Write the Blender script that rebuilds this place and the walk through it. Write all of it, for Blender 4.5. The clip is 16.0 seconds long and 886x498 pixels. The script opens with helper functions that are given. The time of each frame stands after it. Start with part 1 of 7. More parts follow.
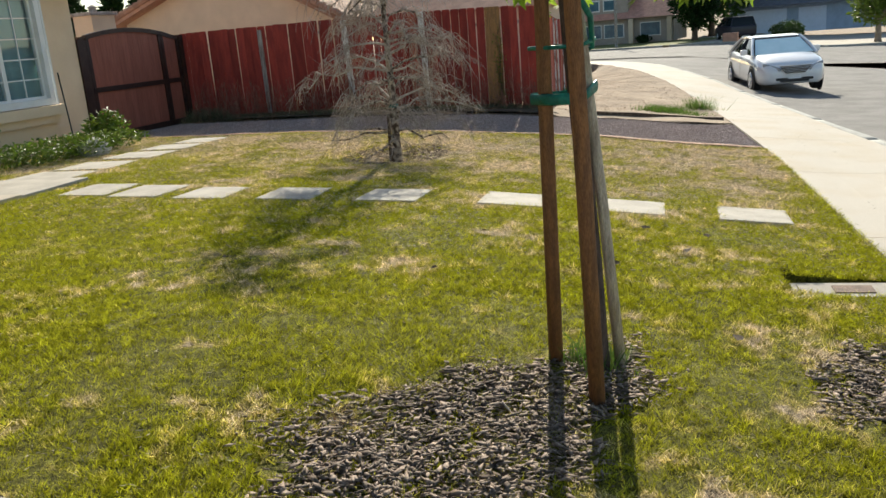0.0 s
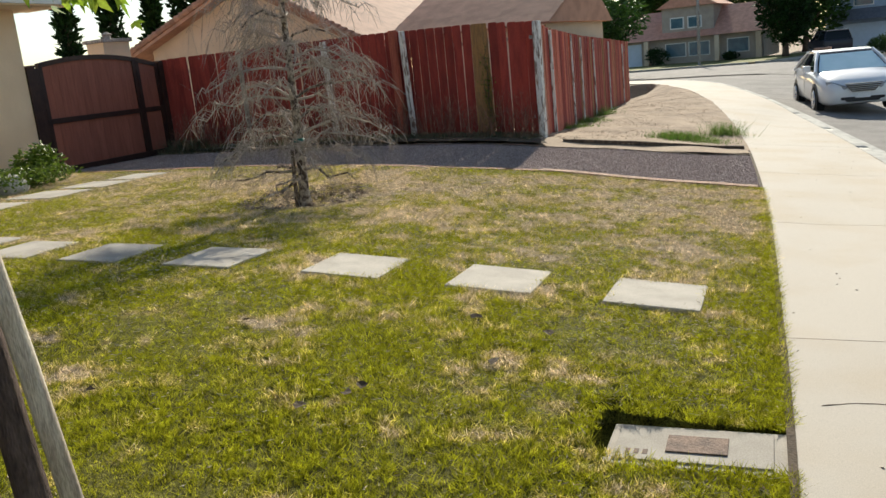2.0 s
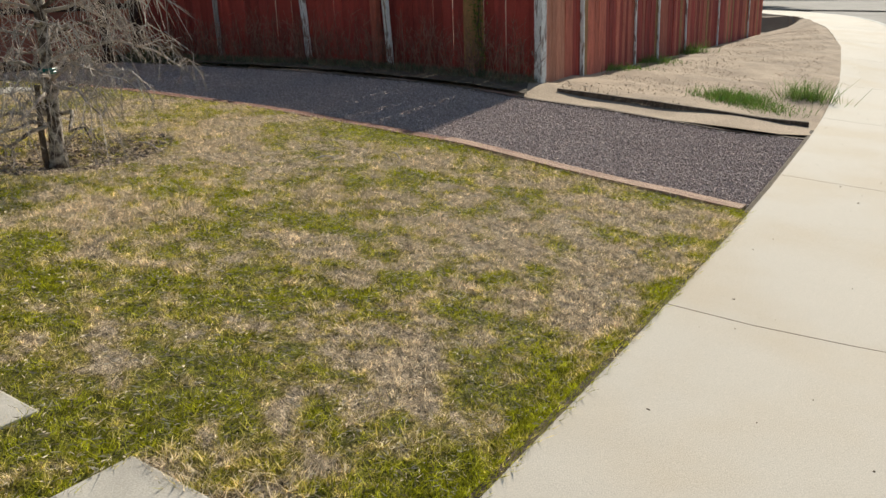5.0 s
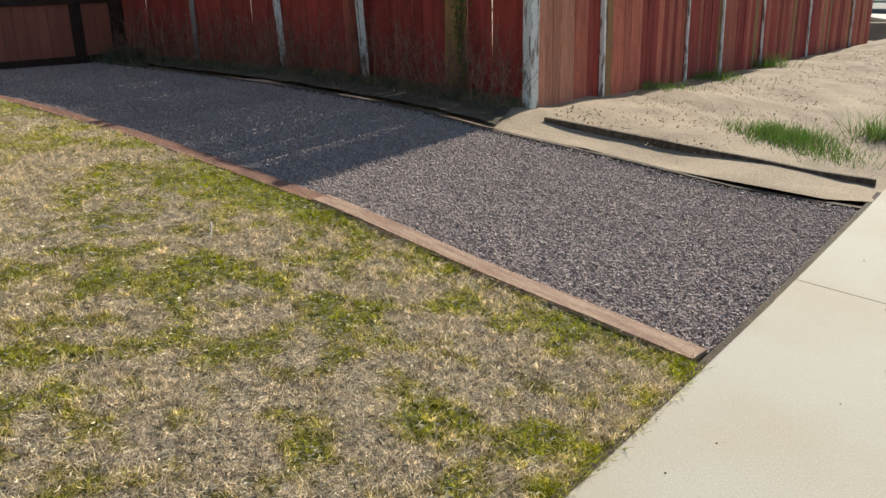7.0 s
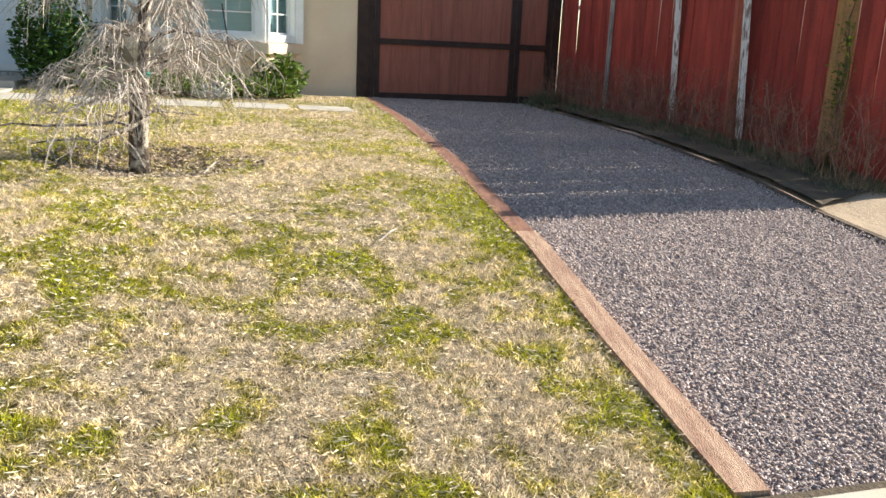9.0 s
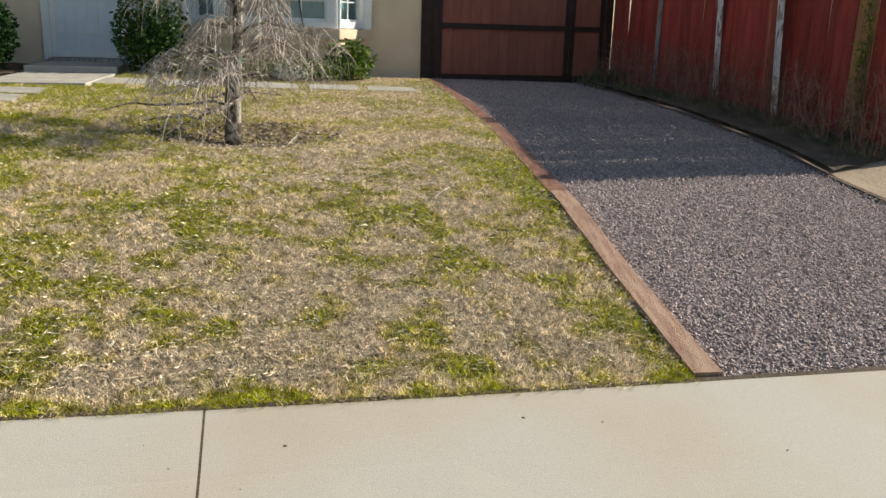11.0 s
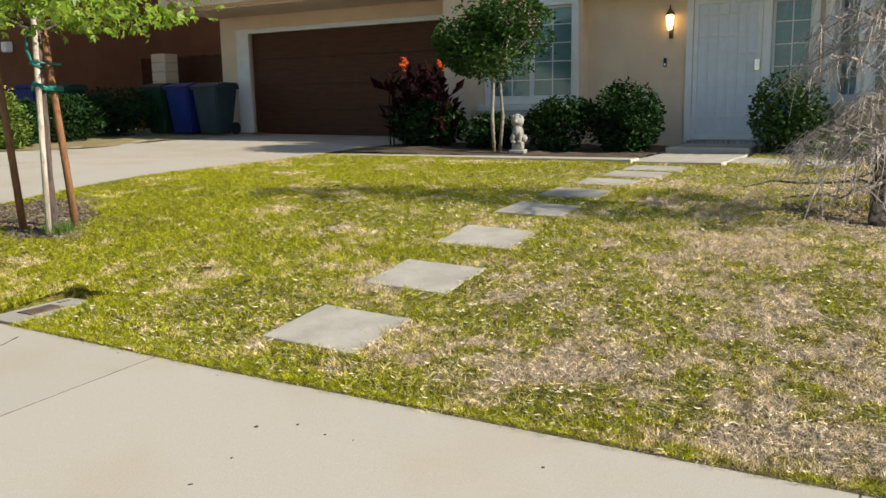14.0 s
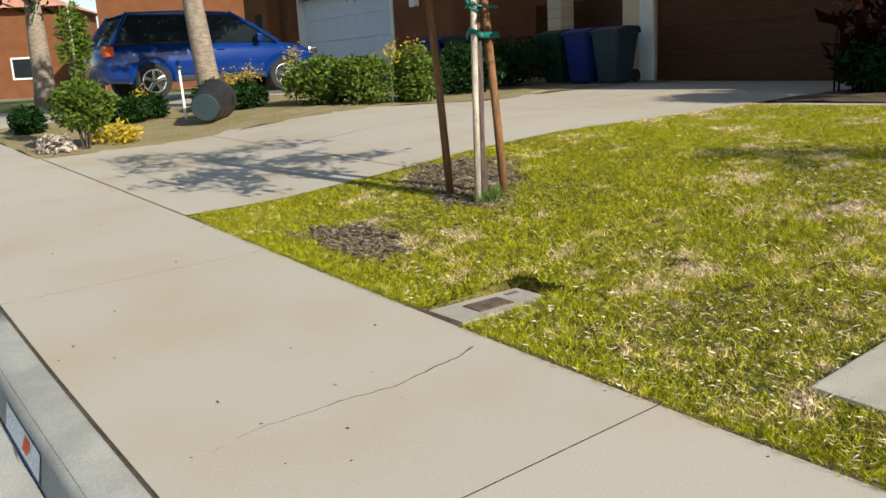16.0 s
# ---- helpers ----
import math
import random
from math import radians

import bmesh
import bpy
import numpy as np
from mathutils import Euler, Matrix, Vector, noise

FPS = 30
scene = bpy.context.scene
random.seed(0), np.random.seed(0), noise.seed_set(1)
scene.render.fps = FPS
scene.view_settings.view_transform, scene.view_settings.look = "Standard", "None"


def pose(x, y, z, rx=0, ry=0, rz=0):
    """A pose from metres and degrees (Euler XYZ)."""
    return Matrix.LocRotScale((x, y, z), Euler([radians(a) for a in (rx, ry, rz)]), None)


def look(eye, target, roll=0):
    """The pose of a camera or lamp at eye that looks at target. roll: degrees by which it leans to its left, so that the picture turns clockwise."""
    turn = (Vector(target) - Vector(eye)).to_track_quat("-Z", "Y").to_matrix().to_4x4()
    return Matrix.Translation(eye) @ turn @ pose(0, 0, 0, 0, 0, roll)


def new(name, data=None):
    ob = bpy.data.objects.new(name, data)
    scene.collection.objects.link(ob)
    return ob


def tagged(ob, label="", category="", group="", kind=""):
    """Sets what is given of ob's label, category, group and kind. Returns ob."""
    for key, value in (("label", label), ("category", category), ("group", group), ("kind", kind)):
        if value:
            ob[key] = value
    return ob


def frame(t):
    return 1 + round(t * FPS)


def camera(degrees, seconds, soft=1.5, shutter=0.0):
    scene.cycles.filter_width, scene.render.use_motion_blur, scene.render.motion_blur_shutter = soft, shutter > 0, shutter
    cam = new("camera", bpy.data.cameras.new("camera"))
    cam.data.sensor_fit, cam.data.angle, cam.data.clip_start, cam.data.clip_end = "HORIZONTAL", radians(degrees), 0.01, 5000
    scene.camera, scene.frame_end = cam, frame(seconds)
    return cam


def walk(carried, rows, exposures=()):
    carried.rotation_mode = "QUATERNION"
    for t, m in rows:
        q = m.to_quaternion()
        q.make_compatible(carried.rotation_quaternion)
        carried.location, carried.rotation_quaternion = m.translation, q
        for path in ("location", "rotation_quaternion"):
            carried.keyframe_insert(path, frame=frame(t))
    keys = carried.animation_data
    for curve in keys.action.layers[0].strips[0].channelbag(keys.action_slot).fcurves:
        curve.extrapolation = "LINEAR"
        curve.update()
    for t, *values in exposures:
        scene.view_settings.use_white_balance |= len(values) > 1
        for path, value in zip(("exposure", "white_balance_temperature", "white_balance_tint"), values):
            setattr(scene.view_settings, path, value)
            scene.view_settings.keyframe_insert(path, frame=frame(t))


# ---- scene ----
cam = camera(55.8, 16.0)
PATH = [
    (0, (-6.951, -0.724, 1.545), (-5.191, 0.082, 1.046), -4.7),
    (0.5, (-6.469, -0.893, 1.509), (-4.713, -0.039, 1.075), -5.0),
    (1, (-5.972, -1.18, 1.482), (-4.239, -0.277, 1.058), -6.0),
    (1.5, (-5.329, -1.405, 1.434), (-3.627, -0.447, 1.001), -5.7),
    (2, (-4.739, -1.649, 1.386), (-3.068, -0.64, 0.953), -5.7),
    (2.5, (-4.14, -1.864, 1.337), (-2.535, -0.758, 0.889), -3.0),
    (3, (-3.494, -2.048, 1.329), (-1.925, -0.905, 0.846), -2.1),
    (3.5, (-2.918, -2.19, 1.337), (-1.429, -0.952, 0.835), -2.3),
    (4, (-2.252, -2.192, 1.296), (-0.8, -0.944, 0.718), -2.0),
    (4.5, (-1.607, -2.178, 1.268), (-0.205, -0.894, 0.646), -2.3),
    (5, (-0.932, -2.104, 1.267), (0.478, -0.823, 0.659), -2.1),
    (5.2, (-0.622, -2.057, 1.222), (0.854, -0.833, 0.654), -1.5),
    (7.3, (1.78, -1.672, 1.254), (2.875, -0.116, 0.639), -1.6),
    (7.5, (2.024, -1.667, 1.289), (2.837, 0.082, 0.757), -1.8),
    (8, (2.527, -1.435, 1.212), (3.036, 0.429, 0.696), 0.5),
    (8.5, (2.787, -1.592, 1.152), (3.09, 0.305, 0.596), 1.3),
    (9, (2.886, -2.17, 1.071), (3.118, -0.24, 0.598), 2.6),
    (9.2, (2.925, -2.332, 1.099), (3.14, -0.4, 0.631), 3.0),
    (11.5, (2.915, -3.065, 1.121), (2.852, -1.14, 0.583), -0.1),
    (12, (2.851, -3.007, 1.053), (2.352, -1.143, 0.529), -1.2),
    (12.5, (2.817, -3.072, 1.084), (2.088, -1.255, 0.675), -0.9),
    (13, (2.812, -3.146, 1.092), (1.925, -1.372, 0.836), -0.3),
    (13.2, (2.741, -3.117, 1.081), (1.811, -1.367, 0.816), -0.0),
    (13.3, (2.741, -3.126, 1.078), (1.787, -1.389, 0.811), -0.0),
    (13.5, (2.774, -3.161, 1.086), (1.758, -1.459, 0.814), -0.4),
    (14, (2.741, -3.204, 1.089), (1.526, -1.652, 0.75), -1.0),
    (14.5, (2.623, -3.144, 1.073), (1.208, -1.798, 0.642), -1.4),
    (15, (2.319, -2.996, 1.094), (0.706, -1.893, 0.669), -1.6),
    (15.5, (1.85, -2.943, 1.102), (0.191, -1.913, 0.673), -1.1),
    (16, (1.334, -2.857, 1.091), (-0.405, -1.968, 0.66), -3.0),
]
walk(cam, [(t, look(eye, target, roll)) for t, eye, target, roll in PATH],
     [(0, 0.7, 6800, 5), (1.5, 0.6, 6800, 6), (2.5, 0.5, 6800, 6), (5, 0.42, 6800, 6), (7.4, 0.66, 6600, 3), (8.2, 1.3, 6800, 5), (9.2, 1.28, 6700, 5), (11.3, 0.48, 6700, 5), (13.5, 0.58, 6700, 6), (16, 0.45, 6700, 5)])

# ---- world, sun, exposure ----
SUN_AZ, SUN_EL = radians(74.0), radians(28.3)
world = bpy.data.worlds.new("sky")
scene.world = world
world.use_nodes = True
wn = world.node_tree.nodes
sky = wn.new("ShaderNodeTexSky")
sky.sky_type, sky.sun_disc = "NISHITA", False
sky.sun_elevation, sky.sun_rotation = SUN_EL, SUN_AZ
sky.air_density, sky.dust_density, sky.ozone_density = 1.0, 0.5, 1.0
wn["Background"].inputs["Strength"].default_value = 0.098
world.node_tree.links.new(sky.outputs[0], wn["Background"].inputs[0])
sun_data = bpy.data.lights.new("sun", "SUN")
sun_data.energy, sun_data.angle, sun_data.color = 4.9, radians(0.6), (1.0, 0.93, 0.82)
sun = new("sun", sun_data)
sun.matrix_world = look((20 * math.sin(SUN_AZ), 20 * math.cos(SUN_AZ), 20 * math.tan(SUN_EL)), (0, 0, 0))


# ---- materials ----
def mat(name, a, b=None, scale=6.0, rough=0.8, bump=0.25, fine=90.0, metal=0.0, rand=0.0, island=False,
        spec=0.3, coat=0.0, stretch=(1, 1, 1), grain=0.25, leaf=0.0, mid=0.5, soft=0.12):
    """Principled surface: two colours mixed by a broad noise, darkened by a fine one, with fine relief."""
    m = bpy.data.materials.new(name)
    m.use_nodes = True
    n, k = m.node_tree.nodes, m.node_tree.links
    p = n["Principled BSDF"]
    b = b or tuple(c * 0.75 for c in a)
    geo = n.new("ShaderNodeNewGeometry")
    mp = n.new("ShaderNodeMapping")
    mp.inputs["Scale"].default_value = stretch
    k.new(geo.outputs["Position"], mp.inputs[0])
    big, small = n.new("ShaderNodeTexNoise"), n.new("ShaderNodeTexNoise")
    big.inputs["Scale"].default_value, big.inputs["Detail"].default_value = scale, 4.0
    small.inputs["Scale"].default_value, small.inputs["Detail"].default_value = fine, 3.0
    k.new(mp.outputs[0], big.inputs["Vector"])
    k.new(mp.outputs[0], small.inputs["Vector"])
    ramp = n.new("ShaderNodeMapRange")
    ramp.inputs["From Min"].default_value, ramp.inputs["From Max"].default_value = mid - soft, mid + soft
    k.new(big.outputs[0], ramp.inputs["Value"])
    mix = n.new("ShaderNodeMix")
    mix.data_type = "RGBA"
    mix.inputs["A"].default_value, mix.inputs["B"].default_value = (*a, 1), (*b, 1)
    k.new(ramp.outputs[0], mix.inputs["Factor"])
    shade = n.new("ShaderNodeMapRange")
    shade.inputs["From Min"].default_value, shade.inputs["From Max"].default_value = 0.3, 0.7
    shade.inputs["To Min"].default_value, shade.inputs["To Max"].default_value = 1 - grain, 1 + grain
    k.new(small.outputs[0], shade.inputs["Value"])
    val = n.new("ShaderNodeHueSaturation")
    k.new(mix.outputs["Result"], val.inputs["Color"])
    if rand or island:
        vary = n.new("ShaderNodeMapRange")
        vary.inputs["To Min"].default_value, vary.inputs["To Max"].default_value = 1 - rand, 1 + rand
        if island:
            k.new(geo.outputs["Random Per Island"], vary.inputs["Value"])
        else:
            info = n.new("ShaderNodeObjectInfo")
            k.new(info.outputs["Random"], vary.inputs["Value"])
        times = n.new("ShaderNodeMath")
        times.operation = "MULTIPLY"
        k.new(vary.outputs[0], times.inputs[0])
        k.new(shade.outputs[0], times.inputs[1])
        k.new(times.outputs[0], val.inputs["Value"])
    else:
        k.new(shade.outputs[0], val.inputs["Value"])
    k.new(val.outputs[0], p.inputs["Base Color"])
    p.inputs["Roughness"].default_value, p.inputs["Metallic"].default_value = rough, metal
    p.inputs["Specular IOR Level"].default_value, p.inputs["Coat Weight"].default_value = spec, coat
    p.inputs["Coat Roughness"].default_value = 0.05
    if bump:
        bm_ = n.new("ShaderNodeBump")
        bm_.inputs["Strength"].default_value, bm_.inputs["Distance"].default_value = bump, 0.01
        k.new(small.outputs[0], bm_.inputs["Height"])
        k.new(bm_.outputs[0], p.inputs["Normal"])
    if leaf:
        tr, add = n.new("ShaderNodeBsdfTranslucent"), n.new("ShaderNodeMixShader")
        k.new(val.outputs[0], tr.inputs["Color"])
        add.inputs[0].default_value = leaf
        k.new(p.outputs[0], add.inputs[1])
        k.new(tr.outputs[0], add.inputs[2])
        k.new(add.outputs[0], n["Material Output"].inputs["Surface"])
    return m


def two_tone(name, green, dry, leaf, rand, bare=None):
    """Turf: green in the west, straw-dry patches growing to the east, varied blade by blade."""
    m = bpy.data.materials.new(name)
    m.use_nodes = True
    n, k = m.node_tree.nodes, m.node_tree.links
    p = n["Principled BSDF"]
    geo, sep = n.new("ShaderNodeNewGeometry"), n.new("ShaderNodeSeparateXYZ")
    k.new(geo.outputs["Position"], sep.inputs[0])
    east = n.new("ShaderNodeMapRange")
    east.inputs["From Min"].default_value, east.inputs["From Max"].default_value = -1.6, 2.2
    east.inputs["To Min"].default_value, east.inputs["To Max"].default_value = -0.15, 0.09
    k.new(sep.outputs[0], east.inputs["Value"])
    big, mid = n.new("ShaderNodeTexNoise"), n.new("ShaderNodeTexNoise")
    big.inputs["Scale"].default_value, big.inputs["Detail"].default_value = 1.5, 5.0
    mid.inputs["Scale"].default_value, mid.inputs["Detail"].default_value = 6.0, 3.5
    k.new(geo.outputs["Position"], big.inputs["Vector"])
    k.new(geo.outputs["Position"], mid.inputs["Vector"])
    a1, a2, a3 = (n.new("ShaderNodeMath") for _ in range(3))
    # greener bands along the sidewalk and along the timber edging
    last = east.outputs[0]
    for (nx, ny, d), reach in (((-0.175, 0.985, 0.94), 0.34), ((-0.9956, -0.0933, 4.033), 0.55)):
        dot, plus, fade, sub = n.new("ShaderNodeVectorMath"), n.new("ShaderNodeMath"), n.new("ShaderNodeMapRange"), n.new("ShaderNodeMath")
        dot.operation, dot.inputs[1].default_value = "DOT_PRODUCT", (nx, ny, 0)
        k.new(geo.outputs["Position"], dot.inputs[0])
        plus.inputs[1].default_value = d
        k.new(dot.outputs["Value"], plus.inputs[0])
        fade.inputs["From Min"].default_value, fade.inputs["From Max"].default_value = 0.0, reach
        fade.inputs["To Min"].default_value, fade.inputs["To Max"].default_value = -0.17, 0.0
        k.new(plus.outputs[0], fade.inputs["Value"])
        k.new(last, sub.inputs[0])
        k.new(fade.outputs[0], sub.inputs[1])
        last = sub.outputs[0]
    k.new(big.outputs[0], a1.inputs[0])
    k.new(last, a1.inputs[1])
    a2.operation, a2.inputs[1].default_value = "MULTIPLY_ADD", 0.8
    k.new(mid.outputs[0], a2.inputs[0])
    k.new(a1.outputs[0], a2.inputs[2])
    a3.operation, a3.inputs[1].default_value = "MULTIPLY_ADD", 0.2
    k.new(geo.outputs["Random Per Island"], a3.inputs[0])
    k.new(a2.outputs[0], a3.inputs[2])
    ramp = n.new("ShaderNodeMapRange")
    ramp.inputs["From Min"].default_value, ramp.inputs["From Max"].default_value = 0.95, 1.17
    k.new(a3.outputs[0], ramp.inputs["Value"])
    mix = n.new("ShaderNodeValToRGB")
    tones = mix.color_ramp.elements
    tones[0].color, tones[1].color = (*green, 1), (*dry, 1)
    tones[1].position = 0.85
    tones.new(0.42).color = (*[p * 0.55 * (a + b) for p, a, b in zip((1.02, 0.96, 0.62), green, dry)], 1)
    k.new(ramp.outputs[0], mix.inputs["Fac"])
    val, vary = n.new("ShaderNodeHueSaturation"), n.new("ShaderNodeMapRange")
    vary.inputs["To Min"].default_value, vary.inputs["To Max"].default_value = 1 - rand, 1 + rand
    clump, both = n.new("ShaderNodeTexNoise"), n.new("ShaderNodeMath")
    clump.inputs["Scale"].default_value, clump.inputs["Detail"].default_value = 22.0, 2.0
    k.new(geo.outputs["Position"], clump.inputs["Vector"])
    lift = n.new("ShaderNodeMapRange")
    lift.inputs["From Min"].default_value, lift.inputs["From Max"].default_value = 0.3, 0.7
    lift.inputs["To Min"].default_value, lift.inputs["To Max"].default_value = 0.55, 1.45
    k.new(clump.outputs[0], lift.inputs["Value"])
    k.new(geo.outputs["Random Per Island"] if leaf else mid.outputs[0], vary.inputs["Value"])
    both.operation = "MULTIPLY"
    k.new(vary.outputs[0], both.inputs[0])
    k.new(lift.outputs[0], both.inputs[1])
    last = both.outputs[0]
    if not leaf:
        # the turf floor: matted fibres with dark gaps
        fibre, deep, gaps, relief = n.new("ShaderNodeTexNoise"), n.new("ShaderNodeMapRange"), n.new("ShaderNodeMath"), n.new("ShaderNodeBump")
        fibre.inputs["Scale"].default_value, fibre.inputs["Detail"].default_value, fibre.inputs["Distortion"].default_value = 120.0, 4.0, 1.5
        k.new(geo.outputs["Position"], fibre.inputs["Vector"])
        deep.inputs["From Min"].default_value, deep.inputs["From Max"].default_value = 0.36, 0.64
        deep.inputs["To Min"].default_value, deep.inputs["To Max"].default_value = 0.15, 1.9
        k.new(fibre.outputs[0], deep.inputs["Value"])
        gaps.operation = "MULTIPLY"
        k.new(last, gaps.inputs[0])
        k.new(deep.outputs[0], gaps.inputs[1])
        last = gaps.outputs[0]
        relief.inputs["Strength"].default_value, relief.inputs["Distance"].default_value = 1.0, 0.012
        k.new(fibre.outputs[0], relief.inputs["Height"])
        k.new(relief.outputs[0], p.inputs["Normal"])
    k.new(last, val.inputs["Value"])
    k.new(mix.outputs["Color"], val.inputs["Color"])
    k.new(val.outputs[0], p.inputs["Base Color"])
    p.inputs["Roughness"].default_value, p.inputs["Specular IOR Level"].default_value = 0.85, 0.1
    if leaf:
        tr, add = n.new("ShaderNodeBsdfTranslucent"), n.new("ShaderNodeMixShader")
        k.new(val.outputs[0], tr.inputs["Color"])
        add.inputs[0].default_value = leaf
        k.new(p.outputs[0], add.inputs[1])
        k.new(tr.outputs[0], add.inputs[2])
        k.new(add.outputs[0], n["Material Output"].inputs["Surface"])
    return m


GRASS = two_tone("grass_blade", (0.395, 0.39, 0.025), (0.74, 0.61, 0.43), 0.36, 0.7)
THATCH = two_tone("turf_floor", (0.125, 0.118, 0.024), (0.27, 0.21, 0.145), 0.0, 0.45)
WEED = mat("weed_green", (0.10, 0.22, 0.03), (0.16, 0.20, 0.05), 20, 0.6, 0, rand=0.35, island=True, leaf=0.3)
EARTH = mat("dry_earth", (0.36, 0.27, 0.19), (0.27, 0.20, 0.14), 1.6, 0.95, 0.6, 60)
SOIL = mat("dark_soil", (0.07, 0.05, 0.035), (0.11, 0.08, 0.05), 5, 0.95, 0.7, 70)
MULCH = mat("bark_chips", (0.15, 0.11, 0.085), (0.27, 0.21, 0.17), 30, 0.9, 0.4, 120, rand=0.5, island=True)
GRAVEL = mat("grey_violet_gravel", (0.50, 0.415, 0.385), (0.35, 0.28, 0.265), 40, 0.9, 0.3, 150, rand=0.32, island=True)
GRAVELBED = mat("gravel_bed", (0.34, 0.275, 0.26), (0.23, 0.185, 0.18), 45, 0.95, 0.9, 90)
CONCRETE = mat("sidewalk_concrete", (0.465, 0.418, 0.355), (0.445, 0.378, 0.295), 1.1, 0.85, 0.15, 220, grain=0.10, rand=0.03, mid=0.56, soft=0.1)
STONE = mat("paver_concrete", (0.46, 0.42, 0.36), (0.37, 0.335, 0.285), 4.5, 0.88, 0.2, 160, grain=0.12, rand=0.06)
KERB = mat("kerb_concrete", (0.42, 0.41, 0.38), (0.30, 0.30, 0.28), 3.0, 0.85, 0.25, 120, grain=0.12)
ASPHALT = mat("asphalt", (0.22, 0.205, 0.195), (0.17, 0.16, 0.15), 1.2, 0.9, 0.5, 180, grain=0.2)
STUCCO = mat("tan_stucco", (0.78, 0.62, 0.45), (0.72, 0.565, 0.405), 2.0, 0.92, 0.55, 130, grain=0.08)
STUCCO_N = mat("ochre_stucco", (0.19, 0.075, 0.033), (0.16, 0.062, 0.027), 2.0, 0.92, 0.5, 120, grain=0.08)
STUCCO_E = mat("beige_stucco", (0.70, 0.56, 0.42), (0.64, 0.51, 0.38), 2.0, 0.92, 0.5, 120, grain=0.08)
STUCCO_F = mat("grey_beige_siding", (0.42, 0.36, 0.31), (0.36, 0.31, 0.27), 2.0, 0.9, 0.4, 60, grain=0.1)
STUCCO_B = mat("blue_grey_siding", (0.32, 0.41, 0.55), (0.28, 0.36, 0.48), 2.0, 0.9, 0.4, 60, grain=0.1)
WHITE = mat("white_paint", (0.78, 0.78, 0.77), (0.72, 0.72, 0.70), 5, 0.5, 0.05, 60, grain=0.03)
SCREEN = mat("screen_door_mesh", (0.70, 0.74, 0.78), (0.66, 0.70, 0.74), 8, 0.6, 0.1, 300, grain=0.05)
GARAGE = mat("dark_brown_garage_panel", (0.085, 0.030, 0.011), (0.062, 0.021, 0.008), 3, 0.55, 0.25, 40, stretch=(1, 1, 9), grain=0.15)
NGARAGE = mat("pale_blue_garage_panel", (0.58, 0.66, 0.80), (0.54, 0.62, 0.75), 3, 0.6, 0.1, 40, grain=0.05)
GATE = mat("red_brown_gate_board", (0.31, 0.105, 0.072), (0.26, 0.088, 0.06), 3, 0.7, 0.25, 60, stretch=(8, 8, 1), rand=0.1, grain=0.15)
STEEL = mat("dark_brown_steel", (0.035, 0.018, 0.016), (0.05, 0.026, 0.02), 8, 0.5, 0.1, 80, metal=0.2)
PLANK = mat("red_stained_fence_board", (0.33, 0.053, 0.04), (0.24, 0.04, 0.032), 3, 0.85, 0.4, 50, stretch=(4, 4, 0.8), rand=0.2, grain=0.2)
PLANK_O = mat("bare_reddish_fence_board", (0.52, 0.23, 0.15), (0.42, 0.17, 0.11), 5, 0.88, 0.5, 50, stretch=(5, 5, 0.8), rand=0.15, grain=0.25)
PEEL = mat("peeling_white_paint", (0.74, 0.73, 0.71), (0.26, 0.20, 0.17), 7, 0.85, 0.6, 50, stretch=(4, 4, 0.8), grain=0.25, mid=0.56, soft=0.04)
PLANK_S = mat("faded_red_fence_board", (0.52, 0.15, 0.098), (0.38, 0.105, 0.07), 5, 0.88, 0.5, 50, stretch=(5, 5, 0.8), rand=0.3, grain=0.3)
PLANK_Y = mat("bare_yellow_fence_board", (0.36, 0.20, 0.08), (0.26, 0.15, 0.07), 6, 0.85, 0.5, 50, stretch=(5, 5, 0.8), grain=0.3)
GREYWOOD = mat("weathered_grey_wood", (0.42, 0.40, 0.38), (0.22, 0.19, 0.17), 5, 0.9, 0.6, 50, stretch=(6, 6, 0.8), grain=0.3, rand=0.15)
# edging boards: BOARD_P coloured as sunlit, BOARD red-brown with fence shade mixed in
BOARD_P = mat("lit_tan_edging_timber", (0.42, 0.275, 0.19), (0.29, 0.165, 0.115), 6, 0.85, 0.6, 60, stretch=(6, 0.8, 1), grain=0.3)
BOARD = mat("shaded_red_brown_edging_timber", (0.26, 0.125, 0.085), (0.18, 0.085, 0.06), 6, 0.85, 0.6, 60, stretch=(6, 0.8, 1), grain=0.3, rand=0.1)
STAKE = mat("brown_lodgepole_stake", (0.26, 0.125, 0.055), (0.17, 0.085, 0.045), 9, 0.8, 0.5, 70, stretch=(5, 5, 0.7), grain=0.3)
STAKE_P = mat("sunbleached_stake", (0.55, 0.49, 0.41), (0.36, 0.30, 0.25), 9, 0.85, 0.5, 70, stretch=(5, 5, 0.7), grain=0.3)
YBARK = mat("smooth_grey_brown_bark", (0.12, 0.085, 0.075), (0.065, 0.045, 0.04), 9, 0.85, 0.8, 60, stretch=(4, 4, 0.8), grain=0.35)
DEADBARK = mat("dead_bark", (0.17, 0.125, 0.09), (0.10, 0.07, 0.05), 12, 0.95, 1.0, 60, stretch=(3, 3, 1), grain=0.4)
TWIG = mat("dry_grey_twig", (0.47, 0.41, 0.365), (0.31, 0.26, 0.23), 9, 0.9, 0.3, 80, rand=0.3, island=True)
LICHEN = mat("lichen_mottled_dead_bark", (0.40, 0.35, 0.30), (0.085, 0.062, 0.05), 17, 0.95, 1.0, 70, grain=0.35, mid=0.5, soft=0.07)
